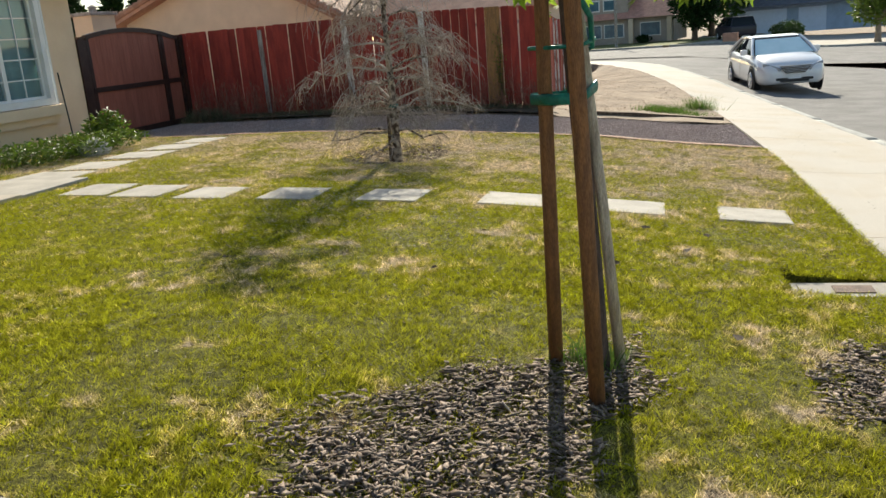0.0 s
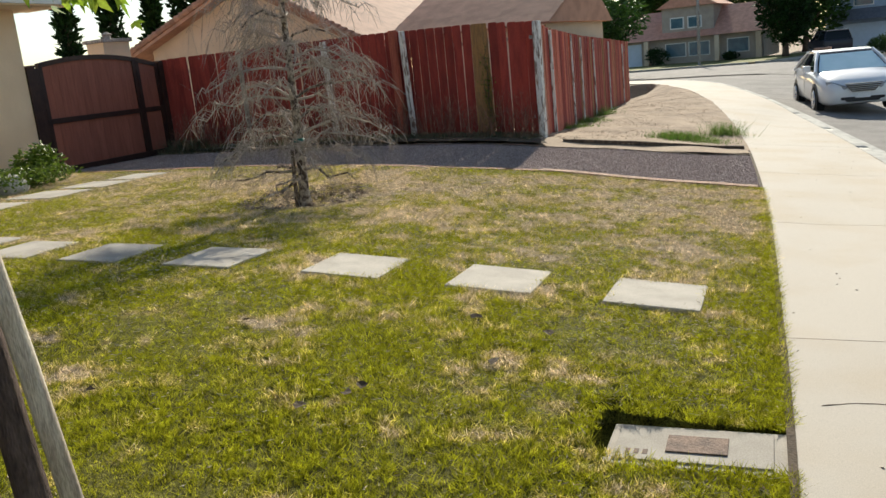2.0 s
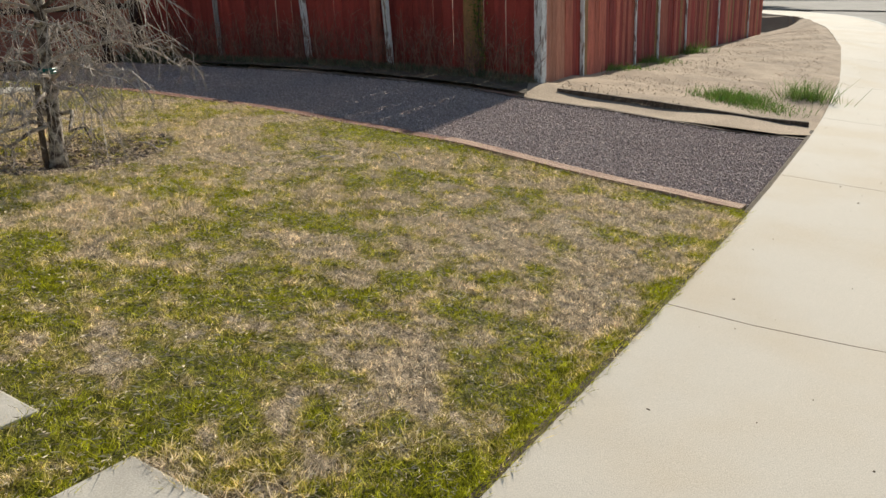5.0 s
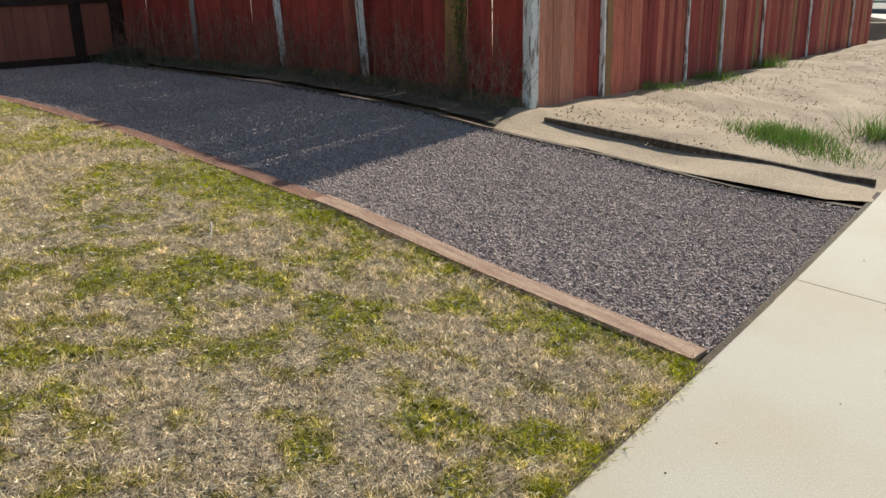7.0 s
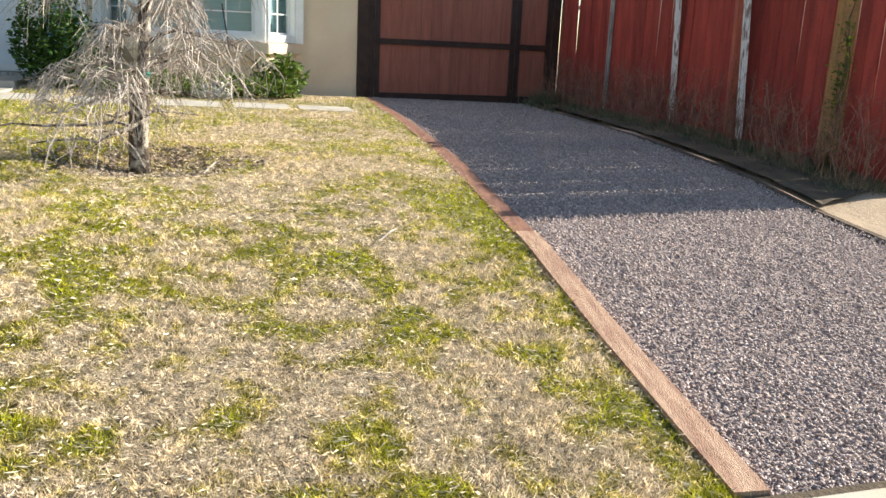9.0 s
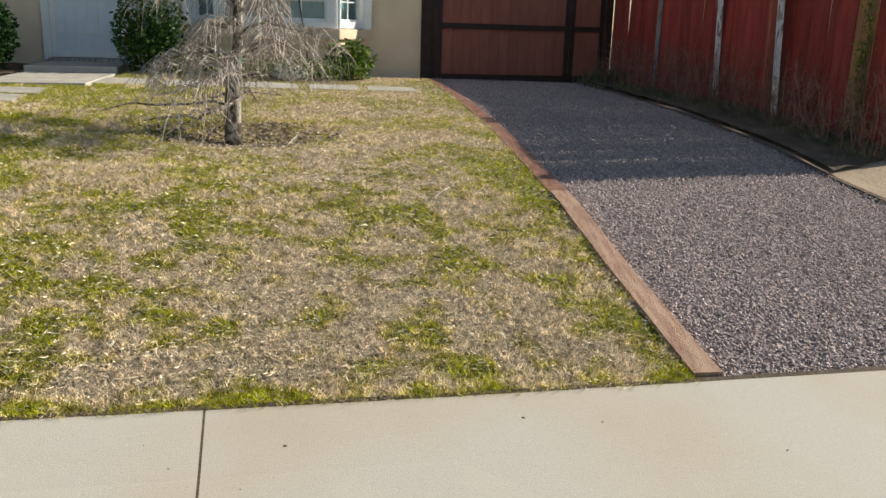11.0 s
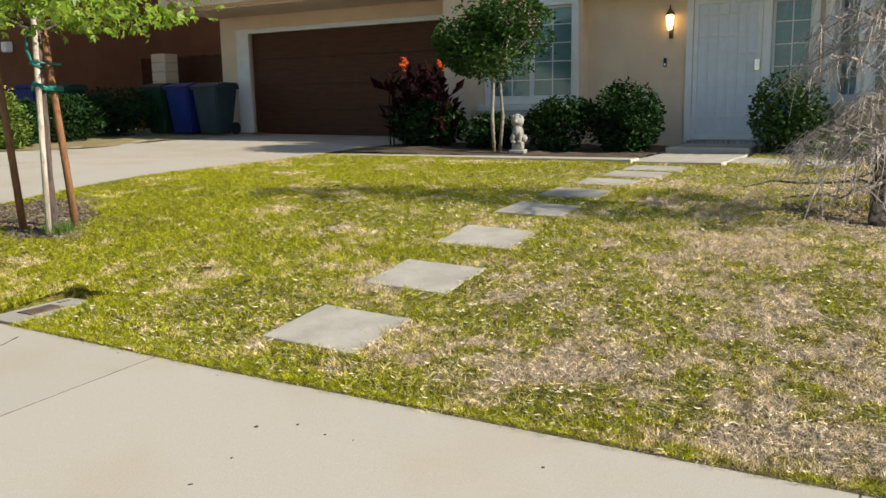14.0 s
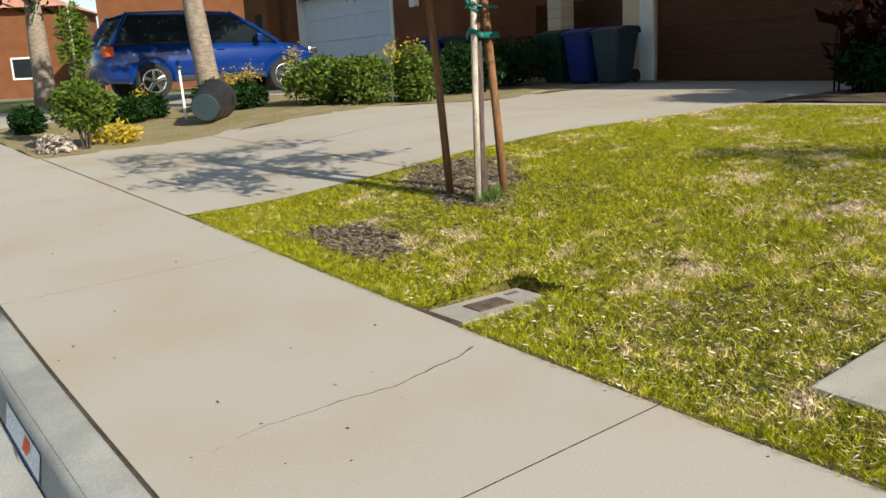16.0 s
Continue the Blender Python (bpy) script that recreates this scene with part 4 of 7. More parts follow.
bay_slab("bay_apron", -0.03, 0.2, 0.75, STUCCO)
bay_slab("bay_sill", 0.10, 0.86, 1.0, STUCCO, "stuccoed bay window sill")
bay_slab("bay_ledge", 0.03, 0.75, 0.86, STUCCO)
bay_slab("bay_head", 0.02, 2.55, 2.7, WHITE, "white bay window head")
for u, v in ((2.34, -0.46), (3.92, -0.46), (1.88, -0.03), (4.4, -0.03)):
    part("bay_mullion", boxes((u - 0.06, u + 0.06, v - 0.05, v + 0.05, 1.0, 2.55), bevel=0.004), WHITE, house)

# screen door
door = part("front_door", boxes((0.06, 1.02, 0.10, 0.14, 0.5, 2.56)), WHITE, house, "white front door behind a security screen")
part("door_frame", boxes((-0.04, 0.06, -0.05, 0.1, 0.48, 2.66), (1.02, 1.13, -0.05, 0.1, 0.48, 2.66), (0.06, 1.02, -0.05, 0.1, 2.54, 2.66), bevel=0.005), WHITE, house)
screen = part("security_screen_door", boxes((0.065, 0.13, -0.03, 0.0, 0.52, 2.535), (0.95, 1.015, -0.03, 0.0, 0.52, 2.535), (0.13, 0.95, -0.03, 0.0, 0.52, 0.6), (0.13, 0.95, -0.03, 0.0, 2.46, 2.535)), WHITE, house, "white steel security screen door with bars")
part("mesh_panel", boxes((0.12, 0.96, 0.004, 0.008, 0.55, 2.5)), SCREEN, screen, "pale perforated screen")
for i in range(1, 6):
    part("bar", boxes((0.13 + i * 0.137 - 0.006, 0.13 + i * 0.137 + 0.006, -0.022, -0.01, 0.6, 2.46)), WHITE, screen)
for z in (0.85, 1.3, 1.75, 2.0, 2.3):
    part("bar", boxes((0.13, 0.95, -0.024, -0.012, z, z + 0.012)), WHITE, screen)
part("lock_box", boxes((0.93, 1.0, -0.06, -0.03, 1.5, 1.66), bevel=0.006), CHROME, screen, "bright metal lock and lever")
part("threshold", boxes((0.02, 1.08, -0.1, 0.1, 0.46, 0.51), bevel=0.006), GREYWOOD, house)

# wall lantern and bell
lantern = thing("wall_lantern", "lit brass coach lantern on the stucco beside the door", "lamp", HM @ pose(-0.27, 0, 2.2))
part("backplate", boxes((-0.03, 0.03, -0.02, 0.0, -0.2, 0.12), bevel=0.006), IRON, lantern)
lg = part("glass", lathe([(0.03, -0.08), (0.055, 0.02), (0.06, 0.12), (0.04, 0.14)], 8), LAMPGLOW, lantern, "glowing amber glass")
lg.location = (0, -0.1, 0)
lc = part("cap", lathe([(0.075, 0.14), (0.05, 0.18), (0.015, 0.22), (0.008, 0.28)], 8), IRON, lantern)
lc.location = (0, -0.1, 0)
v, f = [], []
tube(v, f, [(0, -0.01, -0.1), (0, -0.06, -0.16), (0, -0.1, -0.14), (0, -0.1, -0.06)], (0.008,) * 4, 6)
part("arm", (v, f), IRON, lantern)
bell = thing("doorbell", "small black video doorbell on the wall", "doorbell", HM @ pose(-0.35, 0, 1.66))
part("body", boxes((-0.023, 0.023, -0.025, 0.0, -0.065, 0.065), bevel=0.008), BLACK, bell)
part("button", boxes((-0.014, 0.014, -0.029, -0.025, -0.05, -0.015), bevel=0.002), SIGN, bell)


# ---- dead weeping tree ----
def dead_tree():
    rng = np.random.default_rng(11)
    x0, y0 = 1.5, 3.62
    z0 = gz(x0, y0) - 0.16
    t = thing("dead_tree", "leafless dead ornamental tree with drooping grey twigs", "tree", pose(x0, y0, z0))
    v, f = [], []
    spine = [(0, 0, 0), (0.012, 0.0, 0.25), (0.03, 0.01, 0.45), (0.035, 0.01, 0.65), (0.06, 0.02, 0.9), (0.065, 0.03, 1.15), (0.10, 0.05, 1.4), (0.115, 0.06, 1.65), (0.14, 0.08, 2.1), (0.17, 0.10, 2.6), (0.18, 0.1, 3.0)]
    tube(v, f, spine, (0.072, 0.050, 0.044, 0.046, 0.038, 0.039, 0.031, 0.030, 0.023, 0.014, 0.006), 12)
    v = [p + Vector((noise.noise(p * 9), noise.noise(p * 9 + Vector((5, 0, 0))), 0)) * 0.009 for p in v]
    part("trunk", (v, f), LICHEN, t, smooth=True)
    v, f = [], []
    tube(v, f, [(-0.06, 0.05, 0.0), (-0.055, 0.05, 0.3), (-0.03, 0.05, 0.62)], (0.022, 0.02, 0.018), 7)
    part("stub", (v, f), DEADBARK, t, "dark broken second stem")
    sp = np.array(spine)
    tv, tf = [], []
    for i in range(60):
        h = rng.uniform(0.55, 2.95) if i > 5 else rng.uniform(0.32, 0.6)
        p = Vector((np.interp(h, sp[:, 2], sp[:, 0]), np.interp(h, sp[:, 2], sp[:, 1]), h))
        az = rng.uniform(0, 6.283)
        reach = rng.uniform(0.45, 0.95) * (1.0 if h < 2 else 0.75)
        rise = rng.uniform(0.05, 0.3) if h > 0.6 else rng.uniform(-0.08, 0.1)
        d = Vector((math.cos(az), math.sin(az), 0))
        pts = [p]
        for s in range(1, 6):
            q = s / 5
            pts.append(p + d * reach * q + Vector((rng.normal(0, 0.045), rng.normal(0, 0.045), rng.normal(0, 0.022) + rise * math.sin(q * 2.2) - 0.2 * q * q * (1 if h > 0.6 else 0.3))))
        bv_, bf_ = [], []
        tube(bv_, bf_, pts, [0.0135 * (1 - 0.8 * s / 5) + 0.002 for s in range(6)], 5)
        part("branch", (bv_, bf_), TWIG if i % 3 and i > 5 else LICHEN, t)
        for k in range(27 if h > 0.6 else 7):
            q = rng.uniform(0.2, 1.0)
            j = min(4, int(q * 5))
            b = pts[j].lerp(pts[j + 1], q * 5 - j)
            a2 = az + rng.normal(0, 1.1)
            l = rng.uniform(0.15, 0.5)
            e = Vector((math.cos(a2), math.sin(a2), 0)) * l * 0.7
            drop = rng.uniform(0.2, 0.9) * l
            c1 = b + e * 0.4 + Vector((0, 0, 0.04))
            c2 = b + e * 0.8 - Vector((rng.normal(0, 0.02), rng.normal(0, 0.02), drop * 0.35))
            c3 = b + e - Vector((rng.normal(0, 0.03), rng.normal(0, 0.03), drop))
            if c3.z < 0.12:
                c3.z = 0.12
            tube(tv, tf, [b, c1, c2, c3], (0.0036, 0.0032, 0.0024, 0.0013), 3)
            for _ in range(2):
                g0 = c1.lerp(c2, rng.uniform(0, 1))
                g1 = g0 + Vector(rng.normal(0, 0.07, 3)) - Vector((0, 0, 0.09))
                tube(tv, tf, [g0, g1], (0.0022, 0.001), 3)
    tw = part("twig_mass", (tv, tf), TWIG, t, "mass of fine drooping dry twigs")
    tw["kind"] = "stuff"
    v, f = [], []
    for dz in (0.0, 0.016):
        tube(v, f, [(0.038 + 0.047 * math.cos(q), 0.01 + 0.047 * math.sin(q), 0.70 + dz) for q in np.linspace(0, 6.283, 11)], (0.011,) * 11, 5)
    part("tie", (v, f), TIE, t, "green plastic tie scrap")


dead_tree()


# ---- staked young tree ----
def staked_tree():
    rng = np.random.default_rng(5)
    x0, y0 = -3.74, 0.07
    z0 = gz(x0, y0) - 0.04
    t = thing("young_tree", "young staked tree with fresh lobed green leaves", "tree", pose(x0, y0, z0))
    v, f = [], []
    tube(v, f, [(0, 0, 0), (0.0, 0.005, 0.12), (-0.02, 0.01, 0.5), (-0.035, 0.03, 0.9), (-0.07, 0.05, 1.3), (-0.10, 0.07, 1.75), (-0.11, 0.08, 2.2), (-0.1, 0.08, 2.7), (-0.08, 0.1, 3.2)],
         (0.055, 0.042, 0.036, 0.034, 0.031, 0.028, 0.024, 0.016, 0.006), 9)
    part("trunk", (v, f), YBARK, t, "grey-brown split bark", smooth=True)
    tips = []
    for i in range(20):
        h = rng.uniform(1.62, 2.9) if i > 8 else rng.uniform(1.55, 1.8)
        az = i * 2.4 + rng.normal(0, 0.3)
        r = rng.uniform(0.55, 1.25) * (1.15 if h < 2.5 else 0.6)
        d = Vector((math.cos(az), math.sin(az), 0))
        p = Vector((-0.1, 0.07, h))
        pts = [p, p + d * r * 0.35 + Vector((0, 0, 0.14)), p + d * r * 0.7 + Vector((0, 0, 0.16)), p + d * r + Vector((0, 0, -0.02 if i > 8 else -0.04))]
        bv_, bf_ = [], []
        tube(bv_, bf_, pts, (0.012, 0.009, 0.006, 0.002), 5)
        part("branch", (bv_, bf_), YBARK, t)
        tips += [pts[1].lerp(pts[3], rng.uniform(0, 1)) for _ in range(14)] + [pts[3]]
    lv_, lf_ = [], []
    for tip in tips:
        for _ in range(rng.integers(7, 13)):
            c = tip + Vector(rng.normal(0, 0.09, 3)) - Vector((0, 0, 0.04))
            if c.z < 1.5 + max(0.0, 0.22 * c.y - 0.12 * c.x):
                continue
            d = Vector((rng.normal(0, 1), rng.normal(0, 1), -0.9)).normalized()
            s = d.orthogonal().normalized()
            s.rotate(Matrix.Rotation(rng.uniform(0, 6.28), 3, d))
            l = rng.uniform(0.045, 0.085)
            for a in (-0.75, 0.0, 0.75):
                e = (d * math.cos(a) + s * math.sin(a)) * l * (1.0 if a == 0 else 0.72)
                w_ = (s * math.cos(a) - d * math.sin(a)) * l * 0.17
                k = len(lv_)
                lv_ += [c, c + e * 0.45 + w_, c + e, c + e * 0.45 - w_]
                lf_.append((k, k + 1, k + 2, k + 3))
    cr = part("crown", (lv_, lf_), LEAF_Y, t, "bright green lobed leaves")
    cr["kind"] = "stuff"
    for name, m_, a, b in (("stake", STAKE, (-4.08, 0.0), (-4.27, -0.01)), ("stake", STAKE, (-3.74, 0.26), (-3.87, 0.21)), ("stake", STAKE_P, (-3.67, -0.005), (-3.80, 0.10))):
        v, f = [], []
        za = gz(*a)
        tube(v, f, [(a[0], a[1], za - 0.05), (a[0] + (b[0] - a[0]) * 0.45, a[1] + (b[1] - a[1]) * 0.45, 0.85), (*b, 1.66), (b[0] + (b[0] - a[0]) * 0.2, b[1] + (b[1] - a[1]) * 0.2, 1.98)], (0.031, 0.0295, 0.028, 0.027) if m_ is STAKE else (0.024, 0.023, 0.022, 0.021), 10)
        ob = mesh_ob(name, v, f, m_, True)
        tagged(ob, "round lodgepole tree stake driven into the turf" if m_ is STAKE else "sun-bleached pale tree stake beside the trunk", "tree stake", "stakes of the young tree")
    for z, rad, dz in ((1.27, 0.006, 0.022), (1.46, 0.005, 0.008)):
        v, f = [], []
        c = (-3.815, 0.13)
        k = z - 1.27
        ring = [(c[0] - 0.02, c[1] + 0.15, z), (c[0] - 0.075, c[1] + 0.05, z), (c[0] - 0.05, c[1] - 0.06, z), (c[0] + 0.05, c[1] - 0.09, z + 0.01), (c[0] + 0.09, c[1] - 0.02, z), (c[0] + 0.045, c[1] + 0.07, z), (c[0] + 0.03, c[1] + 0.15, z), (c[0] - 0.02, c[1] + 0.15, z)]
        tube(v, f, ring, (rad,) * len(ring), 8)
        v = [Vector((p.x, p.y, z + (p.z - z) * (dz / rad))) for p in v]
        tagged(mesh_ob("tree_tie", v, f, TIE, True), "green plastic strap round trunk and stakes", "tree tie", "ties of the young tree")
    v, f = [], []
    tube(v, f, [(-3.93, 0.2, 1.75), (-3.9, 0.09, 1.68), (-3.83, 0.04, 1.56), (-3.77, 0.05, 1.45), (-3.74, 0.1, 1.43)], (0.016, 0.014, 0.012, 0.01, 0.008), 6)
    tagged(mesh_ob("tree_tie", v, f, TIE, True), "green plastic strap wound down the trunk", "tree tie", "ties of the young tree")


staked_tree()


# ---- meter box ----
mb = thing("meter_box", "sunken concrete utility box with a rusty iron lid", "utility box", pose(-1.965, -0.93, gz(-1.965, -0.93) - 0.025, 0, 0, 9))
part("frame", boxes((-0.16, 0.16, -0.32, 0.30, -0.12, 0.0), bevel=0.008), STONE, mb)
lid = part("lid", boxes((-0.13, 0.13, -0.27, 0.27, 0.0, 0.008), bevel=0.003), STONE, mb, "pale concrete lid")
plate = part("iron_plate", boxes((-0.065, 0.065, -0.12, 0.09, 0.008, 0.014), bevel=0.002), IRON, lid, "rusty iron reading plate")
for k in range(3):
    part("mark", boxes((-0.09 + 0.0, -0.055, 0.15 + k * 0.03, 0.168 + k * 0.03, 0.0085, 0.0095)), IRON, lid)


# ---- shrubs and plants ----
def shrub(x, y, rx, ry, rz, n, leaf_size, material, label, seed, lift=0.0, stem=True, name="shrub", lumps=26, length=1.8, group=""):
    rng = np.random.default_rng(seed)
    z0 = gz(x, y)
    t = thing(name, label, name.replace("_", " "), pose(x, y, z0), group)
    v, f = leaves(cloud(rng, n, (0, 0, rz * 0.95 + lift), (rx, ry, rz), lumps), leaf_size, rng, length)
    v = [Vector((p[0], p[1], max(p[2], 0.02))) for p in v]
    part("foliage", (v, f), material, t)["kind"] = "stuff"
    if stem:
        sv, sf = [], []
        for i in range(5):
            a = i * 1.26
            tube(sv, sf, [(0.03 * math.cos(a), 0.03 * math.sin(a), -0.03), (rx * 0.25 * math.cos(a), ry * 0.25 * math.sin(a), (rz + lift) * 0.6), (rx * 0.5 * math.cos(a), ry * 0.5 * math.sin(a), (rz + lift) * 1.2)], (0.014, 0.01, 0.005), 5)
        part("stems", (sv, sf), YBARK, t)["kind"] = "stuff"
    return t


p = hw(-0.52, -1.35)
shrub(*p, 0.46, 0.42, 0.48, 5200, 0.045, LEAF_D, "clipped dense dark green shrub before the stucco wall", 21)
p = hw(-1.36, -1.5)
shrub(*p, 0.55, 0.45, 0.38, 3600, 0.045, LEAF_D, "low sprawling dark green shrub in the bed", 22)
p = hw(-2.55, -1.4)
shrub(*p, 0.45, 0.4, 0.26, 2000, 0.05, LEAF_D, "low dark green shrub under the window", 23)
p = hw(1.55, -0.95)
shrub(*p, 0.46, 0.42, 0.55, 3400, 0.04, LEAF_C, "leafy dark green shrub beside the front door", 24)
p = hw(4.05, -1.15)
shrub(*p, 0.30, 0.28, 0.27, 700, 0.05, LEAF_M, "small light green bush below the bay window", 25)
p = hw(2.9, -1.3)
shrub(*p, 1.3, 0.5, 0.15, 4200, 0.032, LEAF_M, "low green ground cover below the bay window", 26, stem=False, name="ground_cover")
p = hw(-3.8, -1.2)
shrub(*p, 0.6, 0.45, 0.36, 3200, 0.06, LEAF_D, "dark low foliage at the garage corner", 27)

# maroon canna with orange flowers
p = hw(-3.62, -1.25)
canna = thing("canna", "maroon-leaved canna plants with orange flowers", "plant", pose(*p, gz(*p)))
rng = np.random.default_rng(8)
for i in range(24):
    x, y, h = rng.uniform(-0.75, 0.5), rng.uniform(-0.3, 0.35), rng.uniform(0.75, 1.25)
    v, f = [], []
    tube(v, f, [(x, y, -0.03), (x + rng.normal(0, 0.03), y, h * 0.5), (x + rng.normal(0, 0.05), y, h)], (0.014, 0.011, 0.006), 5)
    part("stalk", (v, f), LEAF_R, canna)
    cs = [(x + rng.normal(0, 0.05), y + rng.normal(0, 0.05), h * q) for q in np.linspace(0.25, 0.95, 9)]
    for c in cs:
        part("leaf", leaves([c], 0.15, rng, 2.0, -0.9), LEAF_R, canna)
for x, h in ((-0.62, 1.28), (0.12, 1.22)):
    v, f = [], []
    tube(v, f, [(x, 0, 0.6), (x, 0, h)], (0.008, 0.006), 5)
    part("flower_stalk", (v, f), LEAF_R, canna)
    v, f = leaves([(x + rng.normal(0, 0.03), rng.normal(0, 0.03), h + rng.normal(0.03, 0.04)) for _ in range(26)], 0.05, rng, 1.4, -0.5)
    part("flower", (v, f), PETAL, canna, "orange flower head")

# crape myrtle
p = hw(-2.17, -2.05)
cm = thing("crape_myrtle", "small multi-stemmed crape myrtle with pale pink flowers", "tree", pose(*p, gz(*p)))
rng = np.random.default_rng(31)
for a, r in ((0.3, 0.10), (2.6, 0.12), (4.4, 0.07)):
    v, f = [], []
    tube(v, f, [(r * 0.5 * math.cos(a), r * 0.5 * math.sin(a), -0.03), (r * math.cos(a), r * math.sin(a), 0.5), (r * 0.6 * math.cos(a), r * 0.6 * math.sin(a), 1.0), (r * 2 * math.cos(a), r * 2 * math.sin(a), 1.6)], (0.026, 0.023, 0.02, 0.012), 8)
    part("stem", (v, f), PALEBARK, cm, smooth=True)
for i in range(9):
    a = i * 0.7
    v, f = [], []
    tube(v, f, [(0, 0, 1.05), (0.25 * math.cos(a), 0.25 * math.sin(a), 1.35), (0.5 * math.cos(a), 0.5 * math.sin(a), 1.6)], (0.012, 0.008, 0.004), 5)
    part("branch", (v, f), PALEBARK, cm)
cs = [c for c in cloud(rng, 9500, (0, 0, 1.58), (0.82, 0.75, 0.55), 15)]
v, f = leaves(cs, 0.044, rng, 1.9)
part("crown", (v, f), LEAF_C, cm, "dense dark green leaves")["kind"] = "stuff"
for x, y, z in ((0.45, -0.4, 2.05), (0.62, -0.3, 1.9), (0.5, -0.45, 1.78), (0.2, -0.4, 2.2), (0.7, -0.2, 1.72)):
    v, f = leaves([(x + rng.normal(0, 0.05), y + rng.normal(0, 0.05), z + rng.normal(0, 0.06)) for _ in range(50)], 0.025, rng, 1.1)
    part("flower", (v, f), PINK, cm, "pale pink flower cluster")

# lion statue as one plain mesh
p = hw(-1.72, -2.3)
bm = boxes((-0.13, 0.13, -0.13, 0.13, 0.0, 0.07), (-0.09, 0.09, -0.09, 0.09, 0.07, 0.2), bevel=0.02)
for cx, cy, cz, r, sz in ((0.0, 0.0, 0.34, 0.095, 1.5), (0.0, -0.06, 0.37, 0.075, 1.5), (0.0, -0.03, 0.54, 0.105, 1.1), (0.0, -0.10, 0.55, 0.07, 1.05), (0.0, -0.165, 0.53, 0.04, 0.85), (-0.06, -0.08, 0.605, 0.024, 1.2), (0.06, -0.08, 0.605, 0.024, 1.2),
                          (-0.055, -0.10, 0.27, 0.036, 2.6), (0.055, -0.10, 0.27, 0.036, 2.6), (-0.055, -0.14, 0.2, 0.04, 0.6), (0.055, -0.14, 0.2, 0.04, 0.6), (-0.09, 0.04, 0.25, 0.06, 1.1), (0.09, 0.04, 0.25, 0.06, 1.1), (0.0, 0.10, 0.24, 0.06, 0.8)):
    g_ = bmesh.ops.create_icosphere(bm, subdivisions=3, radius=r)["verts"]
    for q in g_:
        q.co = Vector((q.co.x, q.co.y, q.co.z * sz)) * (1 + 0.10 * noise.noise(q.co * 30 + Vector((cx, cy, cz)) * 9)) + Vector((cx, cy, cz))
st = part("statue", bm, STATUE, None, smooth=True)
st.matrix_world = pose(*p, gz(*p) + 0.01, 0, 0, 20) @ Matrix.Diagonal((0.82, 0.82, 0.82, 1))
tagged(st, "pale weathered cast-stone seated lion ornament in the bed", "statue")


def rock(x, y, rx, ry, rz, seed, label):
    bm = bmesh.new()
    bmesh.ops.create_icosphere(bm, subdivisions=3, radius=1)
    for q in bm.verts:
        n_ = 1 + 0.16 * noise.noise(q.co * 1.4 + Vector((seed, 0, 0))) + 0.04 * noise.noise(q.co * 6)
        q.co = Vector((q.co.x * rx * n_, q.co.y * ry * n_, q.co.z * rz * n_))
    ob = part("rock", bm, ROCK, None, smooth=True)
    ob.matrix_world = pose(x, y, gz(x, y) + rz * 0.55, 0, 0, seed * 40)
    tagged(ob, label, "rock")


rock(1.3, 7.98, 0.27, 0.2, 0.15, 1, "pale rounded boulder beside the pavers")
p = hw(3.55, -1.0)
rd = thing("shepherd_hook", "thin black metal rod leaning before the bay window", "garden hook", pose(*p, gz(*p)))
v, f = [], []
tube(v, f, [(0, 0, -0.05), (-0.06, -0.03, 0.5), (-0.14, -0.07, 1.1)], (0.011, 0.011, 0.011), 6)
part("rod", (v, f), BLACK, rd)


